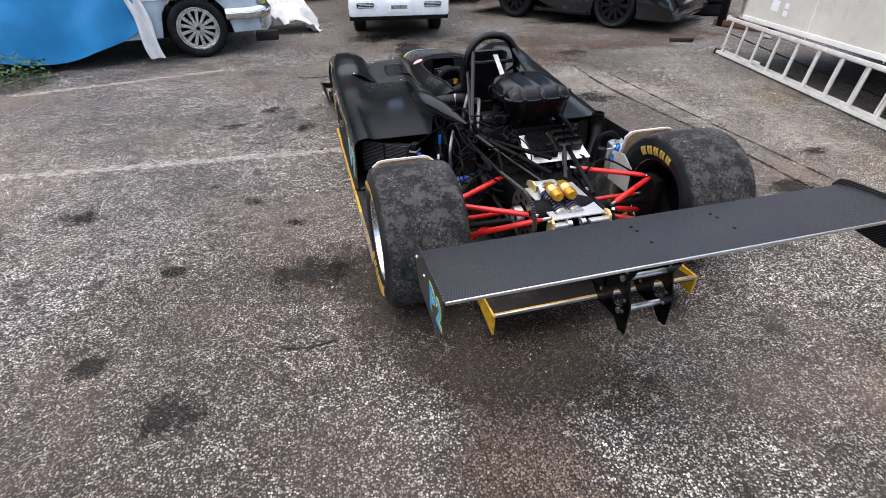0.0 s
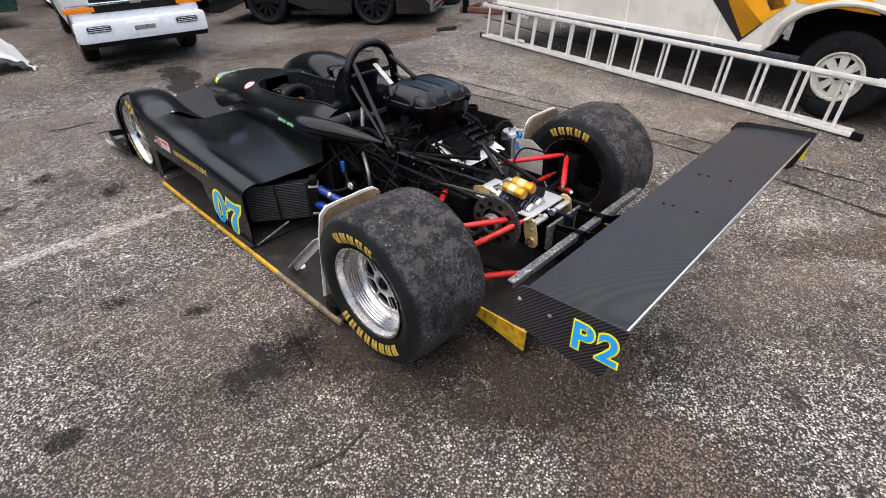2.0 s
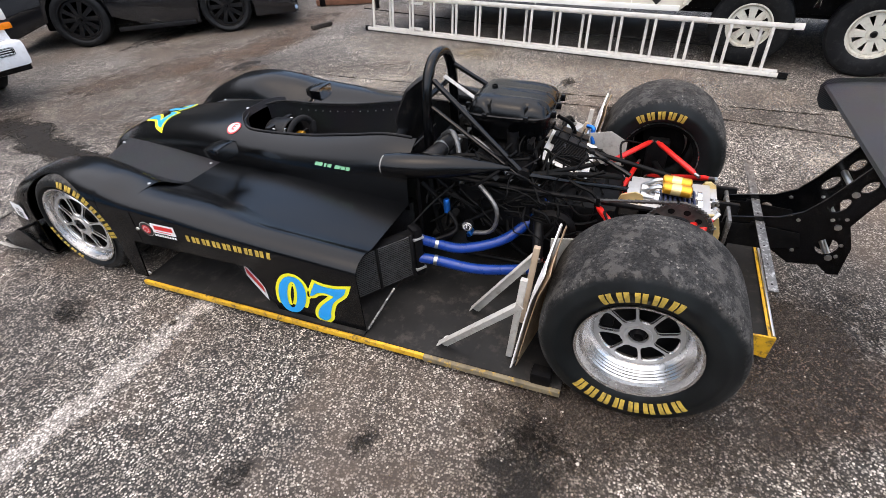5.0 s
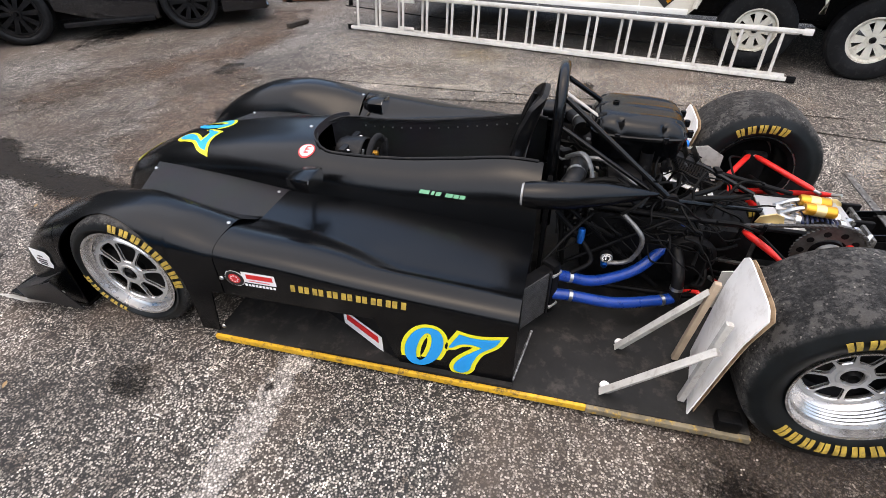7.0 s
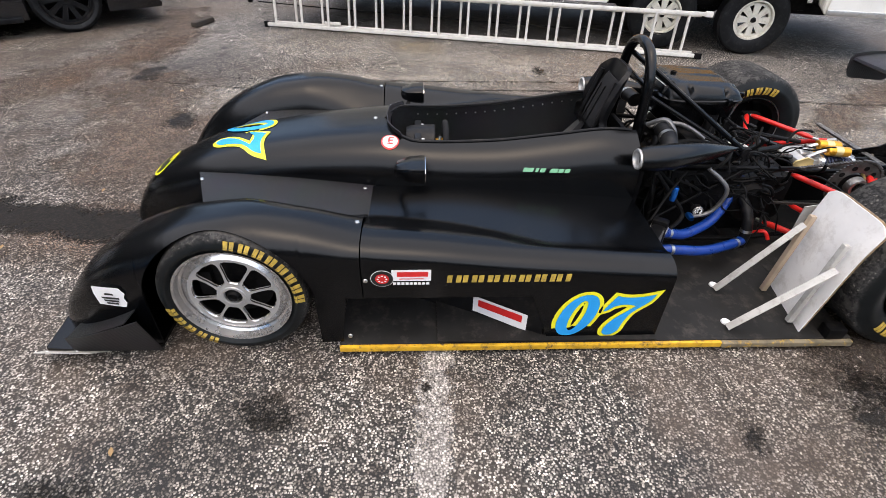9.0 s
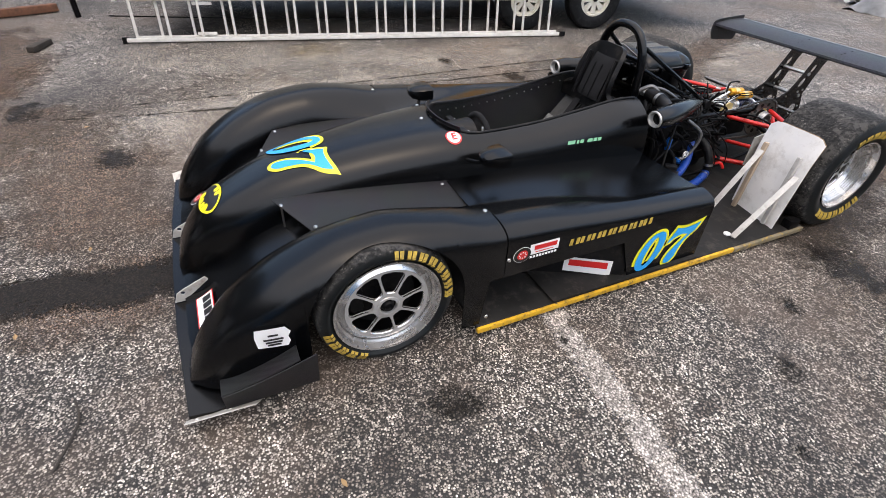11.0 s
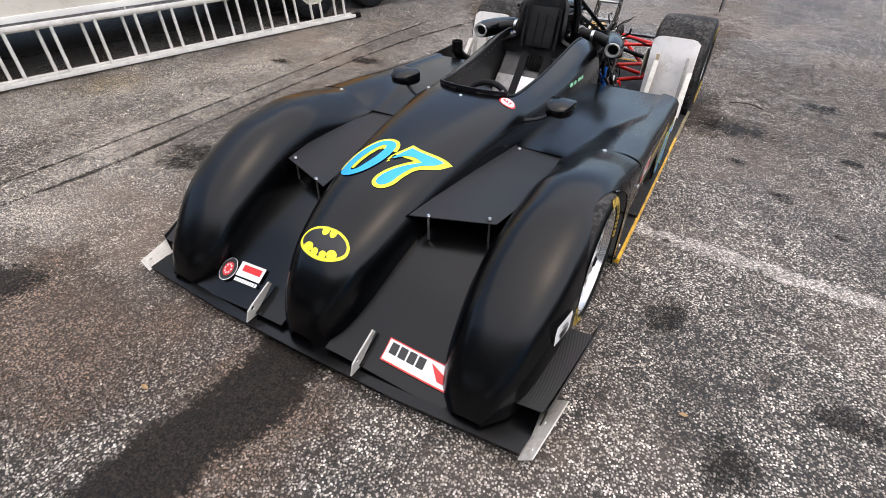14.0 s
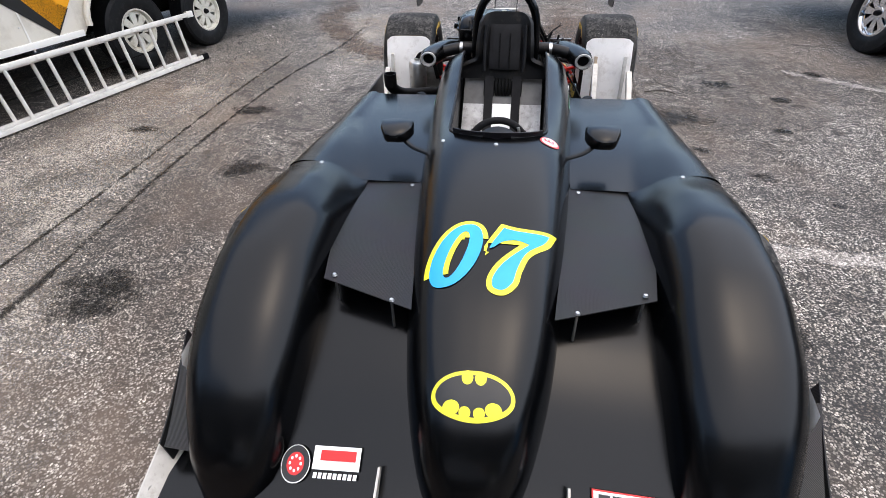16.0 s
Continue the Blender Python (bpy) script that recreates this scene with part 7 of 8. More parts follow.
def vintage_car():
    """Local: y forward. Light blue saloon under a blue tarpaulin."""
    f, r = Vector((-1.1, 7.58)), Vector((-3.2, 7.25))
    d = (f - r).normalized()
    ang = math.degrees(math.atan2(-d.x, d.y))
    wb = (f - r).length
    side = Vector((-d.y, d.x)) * 0.78
    t = thing("vintage_car", pose(f.x + side.x, f.y + side.y, 0, 0, 0, ang), "pale blue vintage saloon half covered by a blue tarpaulin", "car")
    half = 0.93
    car_shell(t, [(-wb - 1.1, 0.7), (-wb - 0.6, 0.9), (-wb, 0.93), (-wb * 0.5, 0.95), (0.0, 0.93), (0.5, 0.9), (0.66, 0.82), (0.72, 0.62)], half, "body", M_PALEBLUE, 0.26, 0.95, ((0, 0.4), (-wb, 0.38)))
    part("cabin", add_rings(bmesh.new(), [[(u * w, y, z) for u, y in ((-1, -wb + 0.1), (1, -wb + 0.1), (1, -0.6), (-1, -0.6))] for w, z in ((0.85, 0.9), (0.68, 1.35))]), M_GLASS, t)
    part("front_bumper", tube([(-0.9, 0.35, 0.47), (-0.93, 0.68, 0.47), (-0.7, 0.84, 0.47), (0, 0.87, 0.47), (0.7, 0.84, 0.47), (0.93, 0.68, 0.47), (0.9, 0.35, 0.47)], 0.075, 12), M_CHROME, t, "chrome wrap-round front bumper")
    part("grille", box((0, 0.735, 0.68), (1.2, 0.03, 0.16), 0.01), M_CHROME, t)
    for k in range(20):
        part("grille_bar", box((-0.57 + 0.06 * k, 0.755, 0.68), (0.012, 0.012, 0.15), 0.002), M_DARK, t)
    for s in (-1, 1):
        for q in (0.72, 0.53):
            part("headlamp", lathe([(0.72, 0.0), (0.77, 0.06), (0.765, 0.085), (0.71, 0.09)], 20, (s * q, 0, 0.69), "y"), M_LENS, t)
        part("side_trim", box((s * (half + 0.004), -wb * 0.5, 0.72), (0.012, wb + 1.2, 0.03), 0.004), M_CHROME, t)
        part("side_trim", box((s * (half + 0.004), -wb * 0.5, 0.66), (0.01, wb + 1.2, 0.012), 0.002), M_CHROME, t)
        part("door_gap", box((s * (half + 0.001), -0.75, 0.6), (0.006, 0.01, 0.55), 0.0), M_DARK, t)
        for y in (0, -wb):
            small_wheel(t, (s * 0.81, y, 0.33), s, 0.33, 0.22, 0.235, 13, M_ALLOY)
    part("underbody", box((0, -wb / 2, 0.32), (1.4, wb + 1.2, 0.2), 0.02), M_DARK, t)
    return f, d, ang, wb, side


f, d, ang, wb, side = vintage_car()
local = pose(f.x + side.x, f.y + side.y, 0, 0, 0, ang)


def tarp_point(a, b):
    """a along the car, b from the far roof edge over the side and down."""
    y = -wb - 0.35 + (wb - 0.25) * a
    fold = 0.035 * math.sin(15 * a + 3 * b) * b + 0.03 * noise.noise((6 * a, 5 * b, 1.7))
    sag = 0.58 + 0.3 * math.sin(math.pi * min(1.0, max(0.0, 0.06 + 0.94 * a))) ** 0.8
    drop = max(0.0, b - 0.42) / 0.58
    x = -0.6 + 1.58 * min(1.0, b / 0.42)
    z = 1.4 - 0.42 * min(1.0, b / 0.42) ** 3
    z -= drop * sag
    return (x + fold * (0.3 + drop), y, z + fold * 0.4)


bm = sheet(tarp_point, np.linspace(0, 1, 50), np.linspace(0, 1, 30), 0.004)
solo("tarpaulin", bm, M_TARP, local, "bright blue creased tarpaulin draped over the car", "tarpaulin")
bm = sheet(lambda a, b: ((0.3 + 0.66 * min(1, b / 0.3)) + 0.03 * math.sin(9 * a) + 0.05 * max(0, b - 0.3), -0.72 + 0.16 * (a - 0.5) + 0.22 * b + 0.02 * math.sin(12 * b), 0.99 - 0.93 * max(0.0, (b - 0.3) / 0.7)), np.linspace(0, 1, 12), np.linspace(0, 1, 24), 0.004)
solo("cloth", bm, M_CLOTHW, local, "off-white sheet hanging from the car to the ground", "cloth")


def pickup():
    """Facing the camera: local -y is its front."""
    t = thing("pickup_truck", pose(1.55, 8.55, 0, 0, 0, -8) @ Matrix.Scale(0.9, 4), "white pickup truck with amber indicators facing the yard", "truck")
    half = 0.72
    car_shell(t, [(-0.78, 0.72), (-0.74, 0.86), (-0.6, 0.93), (0.0, 0.99), (0.75, 1.04), (0.8, 1.05), (3.2, 1.05)], half, "body", M_TRUCK, 0.36, 0.94, ((0.0, 0.38), (2.6, 0.38)))
    part("cabin", add_rings(bmesh.new(), [[(-w, 0.75 + sh, z), (w, 0.75 + sh, z), (w, 2.2 - sh * 0.5, z), (-w, 2.2 - sh * 0.5, z)] for w, sh, z in ((0.8, 0.0, 1.02), (0.66, 0.55, 1.52))]), M_GLASS, t)
    part("cab_roof", box((0, 1.7, 1.55), (1.35, 0.9, 0.06), 0.02), M_TRUCK, t)
    part("bumper", box((0, -0.86, 0.46), (1.5, 0.2, 0.24), 0.05), M_TRUCK, t, "white moulded bumper")
    part("air_dam", box((0, -0.82, 0.33), (1.5, 0.1, 0.1), 0.02), M_BLACK, t)
    part("number_plate", box((0, -0.963, 0.47), (0.34, 0.01, 0.14), 0.004), M_DECAL_W, t)
    part("plate_bar", box((0, -0.97, 0.47), (0.24, 0.004, 0.05), 0.0), M_SILVER, t)
    part("grille", box((0, -0.79, 0.75), (1.0, 0.03, 0.2), 0.01), M_BLACK, t)
    part("grille_bar", box((0, -0.81, 0.75), (1.02, 0.03, 0.035), 0.008), M_CHROME, t)
    part("emblem", box((0, -0.832, 0.75), (0.13, 0.02, 0.05), 0.01), M_STEEL, t)
    for s in (-1, 1):
        part("headlamp", box((s * 0.62, -0.775, 0.8), (0.3, 0.06, 0.11), 0.02), M_LENS, t, "clear headlamp")
        part("indicator", box((s * 0.62, -0.785, 0.695), (0.32, 0.06, 0.06), 0.015), M_AMBER, t, "amber indicator")
        fl = part("fog_recess", box((s * 0.5, -0.958, 0.5), (0.26, 0.012, 0.07), 0.02), M_BLACK, t)
        for k in range(3):
            part("fog_slat", box((s * 0.5, -0.966, 0.48 + 0.02 * k), (0.22, 0.006, 0.006), 0.0), M_TRUCK, fl)
        for y in (0.0, 2.6):
            small_wheel(t, (s * 0.62, y, 0.33), s, 0.33, 0.2, 0.19, 5, M_STEEL)
    part("underbody", box((0, 1.3, 0.42), (1.3, 3.8, 0.2), 0.02), M_DARK, t)


pickup()


def black_coupe():
    f2, r2 = Vector((4.7, 7.65)), Vector((3.7, 9.05))
    d2 = (f2 - r2).normalized()
    wb2 = (f2 - r2).length
    a2 = math.degrees(math.atan2(-d2.x, d2.y))
    side2 = Vector((-d2.y, d2.x)) * 0.76
    t = thing("sports_car", pose(f2.x + side2.x, f2.y + side2.y, 0, 0, 0, a2), "gloss black low sports coupe with black wheels", "car")
    half = 0.88
    car_shell(t, [(-wb2 - 0.95, 0.5), (-wb2 - 0.8, 0.72), (-wb2, 0.86), (-wb2 * 0.5, 0.84), (-0.5, 0.82), (0.0, 0.76), (0.5, 0.64), (0.78, 0.5), (0.86, 0.36)], half, "body", M_BLACKCAR, 0.16, 0.9, ((0, 0.35), (-wb2, 0.36)))
    part("cabin", add_rings(bmesh.new(), [[(-w, -wb2 - 0.2 + sh, z), (w, -wb2 - 0.2 + sh, z), (w, -0.4 - sh, z), (-w, -0.4 - sh, z)] for w, sh, z in ((0.76, 0.0, 0.8), (0.55, 0.5, 1.24))]), M_GLASS, t)
    for s in (-1, 1):
        part("headlamp", lathe([(0.0, 0.0), (0.02, 0.1), (0.0, 0.13), (-0.06, 0.13)], 20, (s * 0.6, 0.55, 0.6), "z"), M_LENS, t)
        part("side_sill", box((s * 0.87, -wb2 / 2, 0.17), (0.05, wb2 - 0.8, 0.05), 0.01), M_BLACK, t)
        for y, r3 in ((0, 0.31), (-wb2, 0.32)):
            small_wheel(t, (s * 0.76, y, r3), s, r3, 0.24, 0.24, 10, M_BLACK)
    part("front_intake", box((0, 0.83, 0.3), (1.3, 0.06, 0.14), 0.02), M_RUBBER, t)
    part("front_lip", box((0, 0.84, 0.17), (1.5, 0.1, 0.03), 0.01), M_BLACKCAR, t)
    part("underbody", box((0, -wb2 / 2, 0.25), (1.2, wb2 + 1.0, 0.14), 0.02), M_DARK, t)
    bmc = sheet(lambda a, b: (-0.35 + 0.7 * a, 0.15 + 0.45 * b, 0.79 - 0.16 * b + 0.02 * math.sin(9 * a) * b + 0.02 * noise.noise((5 * a, 4 * b, 0))), np.linspace(0, 1, 14), np.linspace(0, 1, 10), 0.005)
    m2 = pose(f2.x + side2.x, f2.y + side2.y, 0, 0, 0, a2)
    solo("cloth", bmc, M_CLOTHW, m2, "white rag lying on the black car's bonnet", "cloth")


black_coupe()


def silver_saloon():
    t = thing("saloon_car", pose(3.1, 11.6, 0, 0, 0, 192), "silver grey saloon parked behind the pickup", "car")
    half = 0.86
    car_shell(t, [(-3.6, 0.8), (-3.3, 0.95), (-2.6, 0.97), (-0.6, 0.95), (0.0, 0.88), (0.5, 0.8), (0.74, 0.7), (0.8, 0.5)], half, "body", M_SILVER, 0.24, 0.93, ((0, 0.36), (-2.6, 0.36)))
    part("cabin", add_rings(bmesh.new(), [[(-w, -3.0 + sh, z), (w, -3.0 + sh, z), (w, -0.5 - sh, z), (-w, -0.5 - sh, z)] for w, sh, z in ((0.78, 0.0, 0.92), (0.6, 0.6, 1.42))]), M_GLASS, t)
    part("bumper", box((0, 0.8, 0.42), (1.66, 0.16, 0.24), 0.05), M_SILVER, t)
    part("grille", box((0, 0.8, 0.64), (0.7, 0.04, 0.12), 0.01), M_BLACK, t)
    for k in range(4):
        part("grille_bar", box((0, 0.825, 0.595 + 0.03 * k), (0.68, 0.01, 0.008), 0.0), M_CHROME, t)
    part("plate_bar", box((0, 0.886, 0.42), (0.5, 0.01, 0.1), 0.003), M_DECAL_W, t)
    for s in (-1, 1):
        part("headlamp", box((s * 0.58, 0.74, 0.66), (0.36, 0.1, 0.13), 0.03), M_LENS, t)
        part("fog_recess", box((s * 0.6, 0.885, 0.36), (0.22, 0.02, 0.07), 0.01), M_BLACK, t)
        for y in (0, -2.6):
            small_wheel(t, (s * 0.74, y, 0.31), s, 0.31, 0.2, 0.21, 6, M_ALLOY)
    part("underbody", box((0, -1.3, 0.32), (1.3, 3.8, 0.18), 0.02), M_DARK, t)


silver_saloon()


def far_car(x, y, ang, mat, label):
    """A small saloon parked at the yard's far end; local y forward, origin at the front axle."""
    t = thing("parked_car", pose(x, y, 0, 0, 0, ang), label, "car")
    half = 0.84
    car_shell(t, [(-3.5, 0.78), (-3.2, 0.92), (-2.5, 0.95), (-0.6, 0.93), (0.0, 0.86), (0.45, 0.76), (0.66, 0.64), (0.72, 0.48)], half, "body", mat, 0.24, 0.9, ((0, 0.35), (-2.5, 0.35)))
    part("cabin", add_rings(bmesh.new(), [[(-w, -2.9 + sh, z), (w, -2.9 + sh, z), (w, -0.5 - sh, z), (-w, -0.5 - sh, z)] for w, sh, z in ((0.76, 0.0, 0.9), (0.58, 0.55, 1.36))]), M_GLASS, t)
    part("cabin_roof", box((0, -1.7, 1.37), (1.14, 1.25, 0.04), 0.02), mat, t)
    part("bumper", box((0, 0.7, 0.4), (1.6, 0.14, 0.2), 0.05), mat, t)
    for s in (-1, 1):
        part("headlamp", lathe([(0.0, 0.0), (0.03, 0.07), (0.02, 0.1), (-0.04, 0.11)], 18, (s * 0.6, 0.62, 0.62), "y"), M_LENS, t)
        part("indicator", box((s * 0.78, 0.62, 0.52), (0.08, 0.1, 0.06), 0.01), M_AMBER, t)
        for yy in (0, -2.5):
            small_wheel(t, (s * 0.72, yy, 0.3), s, 0.3, 0.19, 0.2, 7, M_STEEL)
    part("underbody", box((0, -1.25, 0.32), (1.25, 3.6, 0.18), 0.02), M_DARK, t)


far_car(0.15, 12.9, -84, M_GREENCAR, "dark green saloon parked at the far end")
far_car(0.2, 15.2, -80, M_BLUECAR, "blue saloon parked behind the green car")


def boat_trailer():
    t = thing("camper_trailer", pose(-2.25, 1.15, 0, 0, 0, 8), "pale blue and white trailer on tandem wheels", "trailer")
    part("body", box((-1.0, -0.6, 0.95), (1.9, 4.2, 0.9), 0.06), M_TRAILER_W, t)
    part("blue_band", box((-0.996, -0.6, 0.62), (1.9, 4.16, 0.2), 0.02), M_PALEBLUE, t)
    part("blue_stripe", box((-0.994, -0.6, 0.5), (1.9, 4.16, 0.03), 0.006), M_TARP, t)
    part("mudguard", tube([(0.02, 0.85, 0.45), (0.02, 0.75, 0.7), (0.02, 0.4, 0.74), (0.02, -0.5, 0.74), (0.02, -0.85, 0.7), (0.02, -0.95, 0.45)], 0.03, 8), M_PALEBLUE, t)
    for y in (0.4, -0.4):
        small_wheel(t, (0.02, y, 0.33), 1, 0.33, 0.2, 0.19, 8, M_CHROME)
        small_wheel(t, (-2.0, y, 0.33), -1, 0.33, 0.2, 0.19, 8, M_CHROME)
        part("axle", tube([(0.0, y, 0.33), (-2.0, y, 0.33)], 0.03, 10, 1, True), M_DARK, t)
    part("frame", box((-1.0, -0.6, 0.45), (1.7, 4.0, 0.08), 0.01), M_DARK, t)


boat_trailer()

# ---- odds and ends round the yard ----
bm = sheet(lambda a, b: (-0.5 + 0.9 * a + 0.1 * noise.noise((4 * a, 5 * b, 2)), 8.6 + 0.9 * b, 0.02 + 0.5 * (1 - (2 * a - 1) ** 2) * (0.4 + b) * 0.9 + 0.12 * noise.noise((5 * a, 4 * b, 9)) + 0.06 * noise.noise((17 * a, 13 * b, 4))), np.linspace(0, 1, 44), np.linspace(0, 1, 28), 0.006)
solo("sheet", bm, M_CLOTHW, Matrix(), "crumpled off-white sheet over a pile", "sheet")
solo("wood_block", box((-0.35, 8.35, 0.06), (0.3, 0.14, 0.12), 0.01), M_WOOD, Matrix(), "dark timber block on the ground", "block")
solo("fence_post", box((0.25, 9.9, 0.5), (0.1, 0.1, 1.0), 0.008), M_RUST, Matrix(), "weathered brown timber post", "post")


def canister(name, x, y, r, h, mat, label):
    t = thing(name, pose(x, y, 0), label, "gas bottle")
    part("tank", lathe([(0.0, 0.0), (0.0, r * 0.9), (0.03, r), (h * 0.75, r), (h * 0.88, r * 0.8), (h * 0.93, r * 0.35), (h * 0.93, 0.0)], 28, axis="z"), mat, t)
    part("collar", lathe([(h * 0.9, r * 0.45), (h * 1.05, r * 0.5), (h * 1.05, r * 0.46), (h * 0.9, r * 0.41)], 24, axis="z"), mat, t)
    part("valve", lathe([(h * 0.93, 0.0), (h * 0.93, 0.02), (h * 1.02, 0.02), (h * 1.02, 0.0)], 10, axis="z"), M_STEEL, t)


canister("gas_bottle", 8.7, 8.9, 0.16, 0.5, M_RED, "red gas bottle on the ground")
canister("gas_bottle", 8.75, 8.3, 0.18, 0.56, M_BRUSHED, "grey metal gas bottle on the ground")
t = thing("tyre_stack", pose(6.85, 8.3, 0), "stack of three old black tyres", "tyre")
for k in range(3):
    part("tyre", lathe([(0.02 + 0.2 * k, 0.2), (0.0 + 0.2 * k, 0.26), (0.03 + 0.2 * k, 0.32), (0.16 + 0.2 * k, 0.32), (0.19 + 0.2 * k, 0.26), (0.17 + 0.2 * k, 0.2)], 32, axis="z", closed=True), M_TYRE, t)

# engine stand with tools beyond the ladder's far end
t = thing("engine_stand", pose(6.3, 7.25, 0, 0, 0, 20), "dark greasy engine stand with parts", "stand")
part("post", box((0, 0, 0.4), (0.09, 0.09, 0.8), 0.01), M_DARK, t)
part("base_leg", box((0, -0.35, 0.05), (0.08, 0.9, 0.08), 0.01), M_RUST, t)
part("base_leg", box((0.3, 0.0, 0.05), (0.6, 0.08, 0.08), 0.01), M_RUST, t)
part("head", box((0, 0.05, 0.85), (0.45, 0.35, 0.22), 0.04), M_DARK, t)
part("arm", tube([(-0.2, 0, 0.85), (-0.5, -0.1, 0.8)], 0.03, 8, 1, True), M_DARK, t)
solo("timber", box((5.0, 6.45, 0.03), (0.3, 0.07, 0.05), 0.01, Matrix.Rotation(radians(-20), 4, "Z")), M_WOOD, Matrix(), "short dark timber on the ground", "timber")

# scrap behind the wing: curved white panels, old fender, grey bag
for x, y, a, h in ((2.4, -3.9, 20, 0.9), (3.0, -4.4, -15, 1.0)):
    bm = sheet(lambda p, q: (0.5 * (p - 0.5), 0.12 * math.sin(math.pi * q), h * q * (0.7 + 0.3 * math.sin(math.pi * p))), np.linspace(0, 1, 10), np.linspace(0, 1, 12), 0.02)
    solo("body_panel", bm, M_WHITE, pose(x, y, 0, 12, 0, a), "white curved body panel leaning on scrap", "panel")
bm = sheet(lambda p, q: (0.9 * (p - 0.5), 0.7 * (q - 0.5), max(0.0, 0.45 * (1 - (2 * p - 1) ** 2) * (1 - (2 * q - 1) ** 2) + 0.1 * noise.noise((4 * p, 4 * q, 5)))), np.linspace(0, 1, 20), np.linspace(0, 1, 16), 0.006)
solo("plastic_bag", bm, M_GREYBAG, pose(3.6, -4.2, 0), "crumpled grey plastic sheeting in a heap", "bag")
for x, y in ((4.3, -4.5), (4.9, -4.1)):
    t = thing("scrap_wheel", pose(x, y, 0.34, 0, 0, 50), "white painted old wheel among scrap", "wheel")
    part("rim", lathe([(-0.09, 0.3), (-0.1, 0.34), (-0.02, 0.3), (0.02, 0.3), (0.1, 0.34), (0.09, 0.3)], 32), M_WHITE, t)
    part("disc", lathe([(0.0, 0.0), (0.0, 0.1), (0.03, 0.2), (0.0, 0.3)], 28), M_WHITE, t)

# square fan shroud, crate and bin
t = thing("fan_shroud", pose(0.5, -2.45, 0, 6, 0, -14), "square white fan shroud with a round opening", "fan shroud")
part("panel", plate_holes([(-0.45, 0.0), (0.45, 0.0), (0.45, 0.9), (-0.45, 0.9)], [disc(0, 0.47, 0.4, n=36)], lambda a, b, d: (a, -d, b), 0.01), M_WHITE, t, smooth=False)
part("ring", lathe([(0.01, 0.4), (0.01, 0.41), (-0.12, 0.41), (-0.12, 0.4)], 40, (0, 0, 0.47), "y", True), M_WHITE, t)
for a in (-0.12, 0.1):
    part("inner_rod", tube([(a, -0.08, 0.09), (a + 0.04, -0.08, 0.8)], 0.02, 8, 1, True), M_STRUT, t)
part("back_sheet", box((0, -0.16, 0.45), (0.86, 0.01, 0.86), 0.002), M_RUST, t)
solo("crate", box((-0.75, 10.6, 0.3), (0.7, 0.5, 0.6), 0.02), M_STRUT, Matrix(), "grey metal crate on the ground", "crate")
t = thing("waste_bin", pose(-0.6, 11.6, 0), "yellow green wheeled waste bin", "bin")
part("shell", add_rings(bmesh.new(), [[(a * w, b * w, z) for a, b in ((-0.26, -0.28), (0.26, -0.28), (0.28, 0.28), (-0.28, 0.28))] for w, z in ((0.8, 0.04), (1.0, 0.95))]), M_LIME, t)
part("lid", box((0, 0, 0.97), (0.6, 0.62, 0.05), 0.015), M_LIME, t)

# weeds at the yard's edge by the pale blue car
t = thing("weed_clump", pose(-3.05, 6.75, 0), "low green weeds at the asphalt's edge", "weeds", kind="stuff")
bm = bmesh.new()
rng = random.Random(3)
for k in range(900):
    a, r = rng.uniform(0, 6.28), 0.55 * math.sqrt(rng.random())
    x, y, z = r * math.cos(a), 0.8 * r * math.sin(a), rng.uniform(0.02, 0.34) * (1.15 - r)
    p, q, l = rng.uniform(0, 6.28), rng.uniform(-0.6, 0.8), rng.uniform(0.03, 0.07)
    d = Vector((math.cos(p) * math.cos(q), math.sin(p) * math.cos(q), math.sin(q)))
    w = Vector((-math.sin(p), math.cos(p), 0)) * l * 0.28
    c = Vector((x, y, z))
    bm.faces.new([bm.verts.new(v) for v in (c, c + d * l * 0.5 + w, c + d * l, c + d * l * 0.5 - w)])
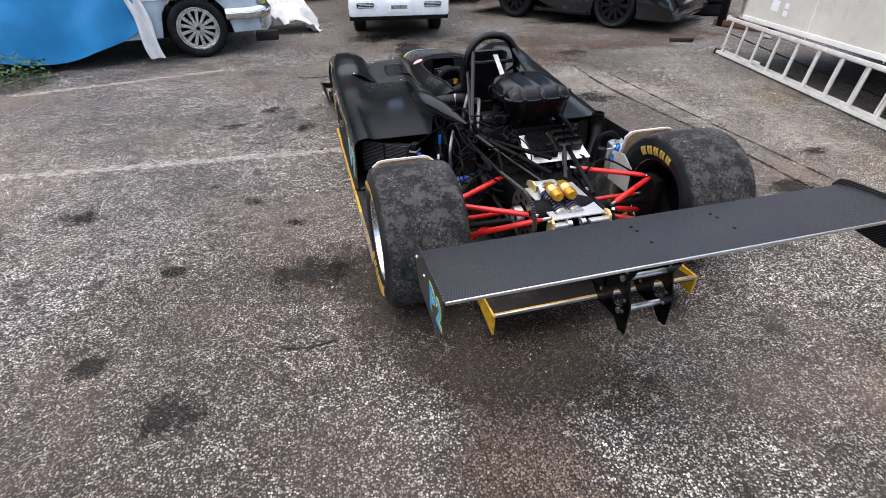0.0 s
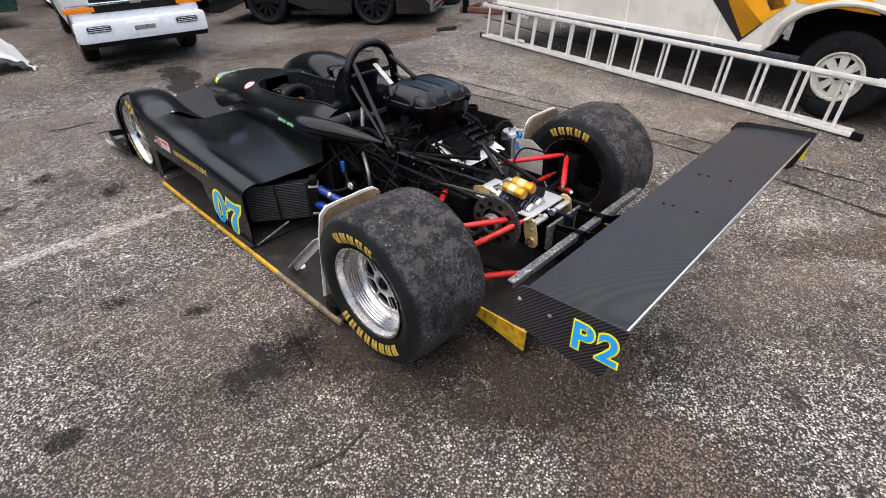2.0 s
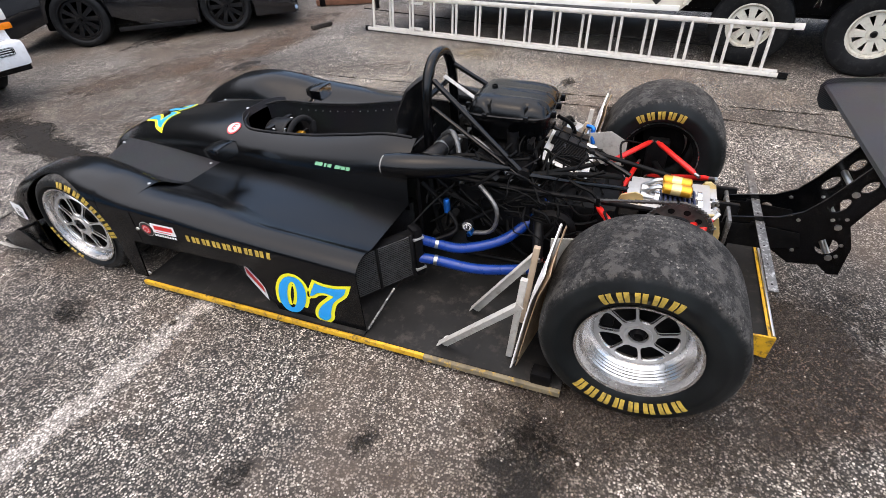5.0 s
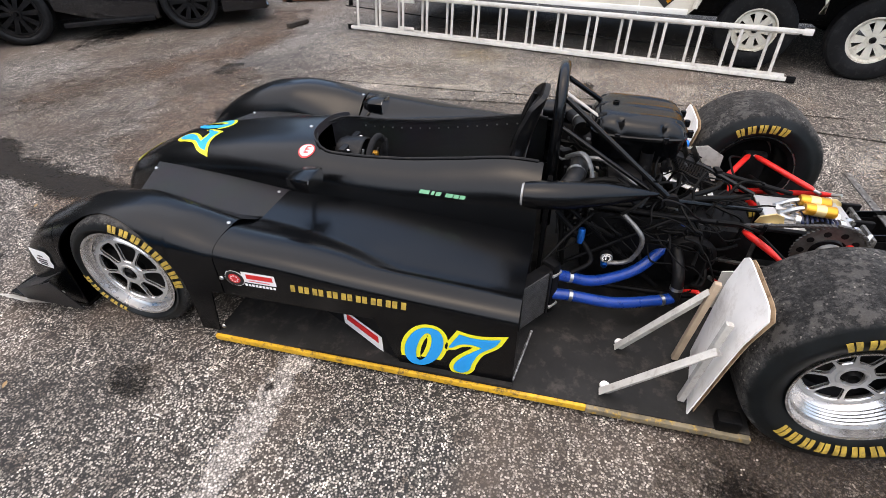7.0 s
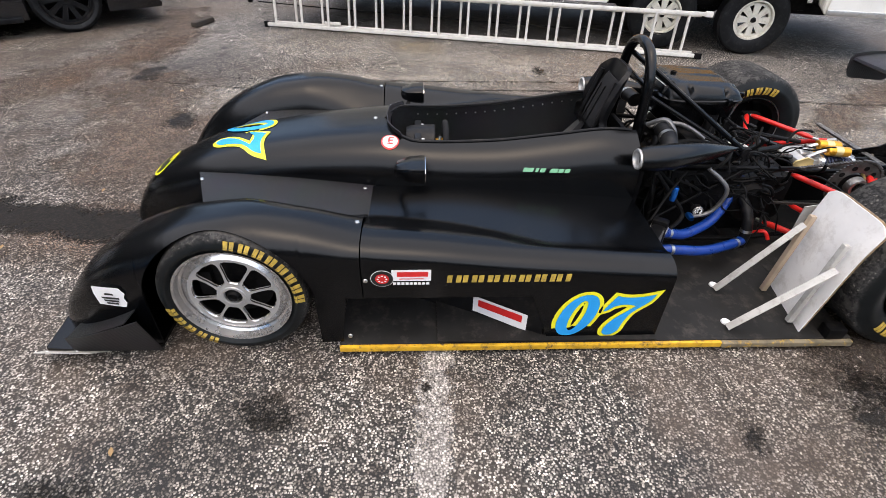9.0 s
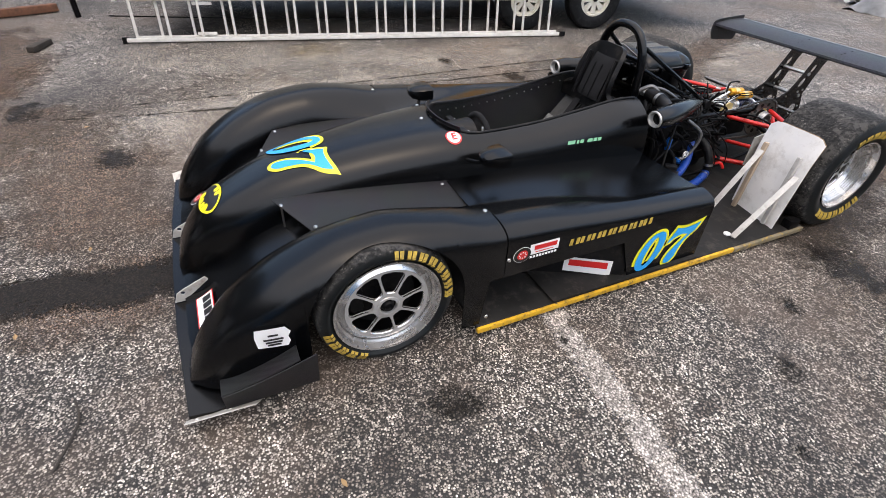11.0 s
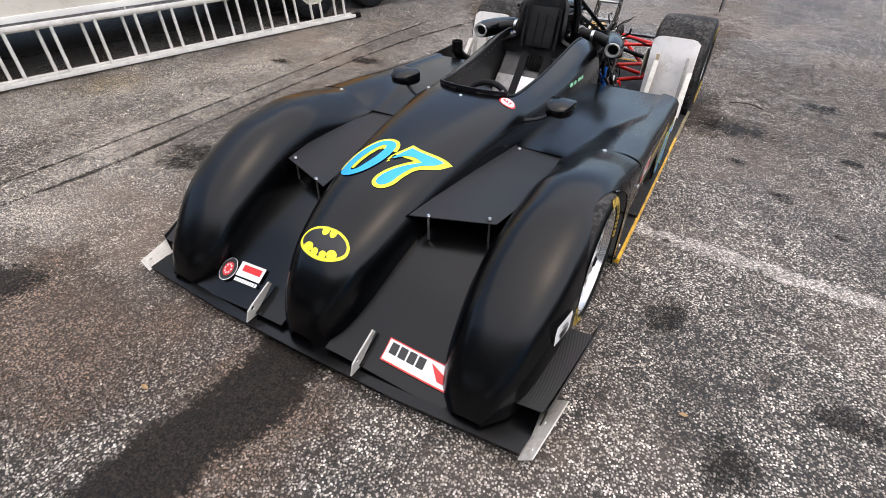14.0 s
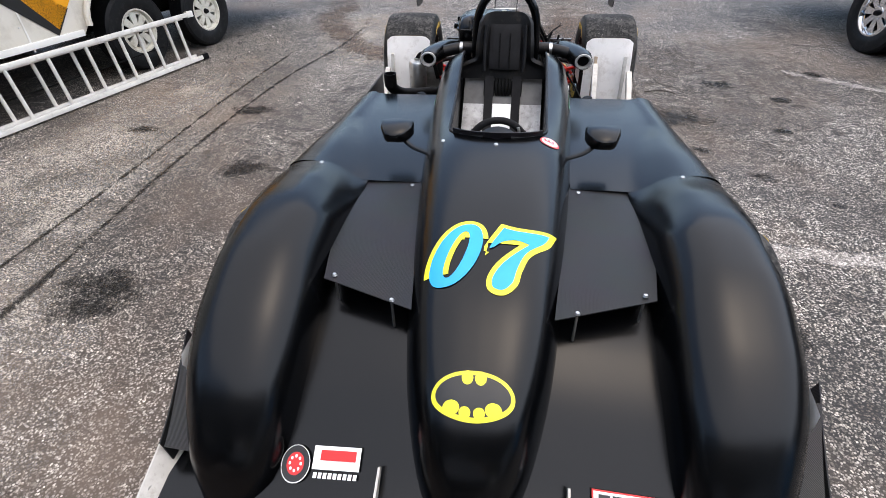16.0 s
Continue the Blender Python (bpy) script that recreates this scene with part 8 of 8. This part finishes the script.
part("leaves", bm, M_LEAF, t, smooth=False)

# leaves and twigs on the ground
for x, y, l, a in ((-0.12, 4.98, 0.03, 20), (0.5, 6.05, 0.035, 70), (0.9, 5.95, 0.03, 10), (-0.3, 5.3, 0.03, 50), (1.4, 5.75, 0.03, 0), (-1.2, 4.9, 0.03, 80), (2.9, 5.9, 0.03, 130)):
    bm = sheet(lambda p, q: (l * (p - 0.5), l * 0.5 * (q - 0.5) * math.sin(math.pi * min(0.98, max(0.02, p))), 0.006 + 0.006 * abs(q - 0.5) + 0.004 * p), np.linspace(0, 1, 7), np.linspace(0, 1, 5), 0.001)
    solo("fallen_leaf", bm, M_DRYLEAF, pose(x, y, 0.002, 0, 0, a), "small dry brown leaf on the asphalt", "leaf")
for pts in ([(0.0, 6.12, 0.006), (0.12, 6.05, 0.012), (0.3, 6.08, 0.006)], [(-0.2, 2.02, 0.006), (-0.1, 1.98, 0.012), (0.02, 2.0, 0.006)], [(0.25, 5.75, 0.006), (0.4, 5.7, 0.012), (0.5, 5.72, 0.006)]):
    solo("twig", tube(pts, 0.004, 6), M_WOOD, Matrix(), "thin dry twig on the asphalt", "twig")

# loose grit lying on the asphalt
bm = bmesh.new()
rng = random.Random(11)
for k in range(2200):
    x, y, r = rng.uniform(-2.2, 4.2), rng.uniform(0.2, 8.2), rng.uniform(0.0018, 0.0045) * (1.6 if k % 40 == 0 else 1.0)
    top = [bm.verts.new((x + r * rng.uniform(0.7, 1.2) * math.cos(q), y + r * rng.uniform(0.7, 1.2) * math.sin(q), 0.004 + r * 0.3)) for q in (0.3, 1.6, 2.9, 4.1, 5.3)]
    cap = bm.verts.new((x + 0.2 * r, y, 0.004 + r * 0.9))
    foot = bm.verts.new((x, y, 0.001))
    for i in range(5):
        bm.faces.new((top[i], top[(i + 1) % 5], cap))
        bm.faces.new((top[(i + 1) % 5], top[i], foot))
solo("loose_grit", bm, M_GRIT, Matrix(), "loose pale grit scattered over the asphalt", "grit", kind="stuff", smooth=False)
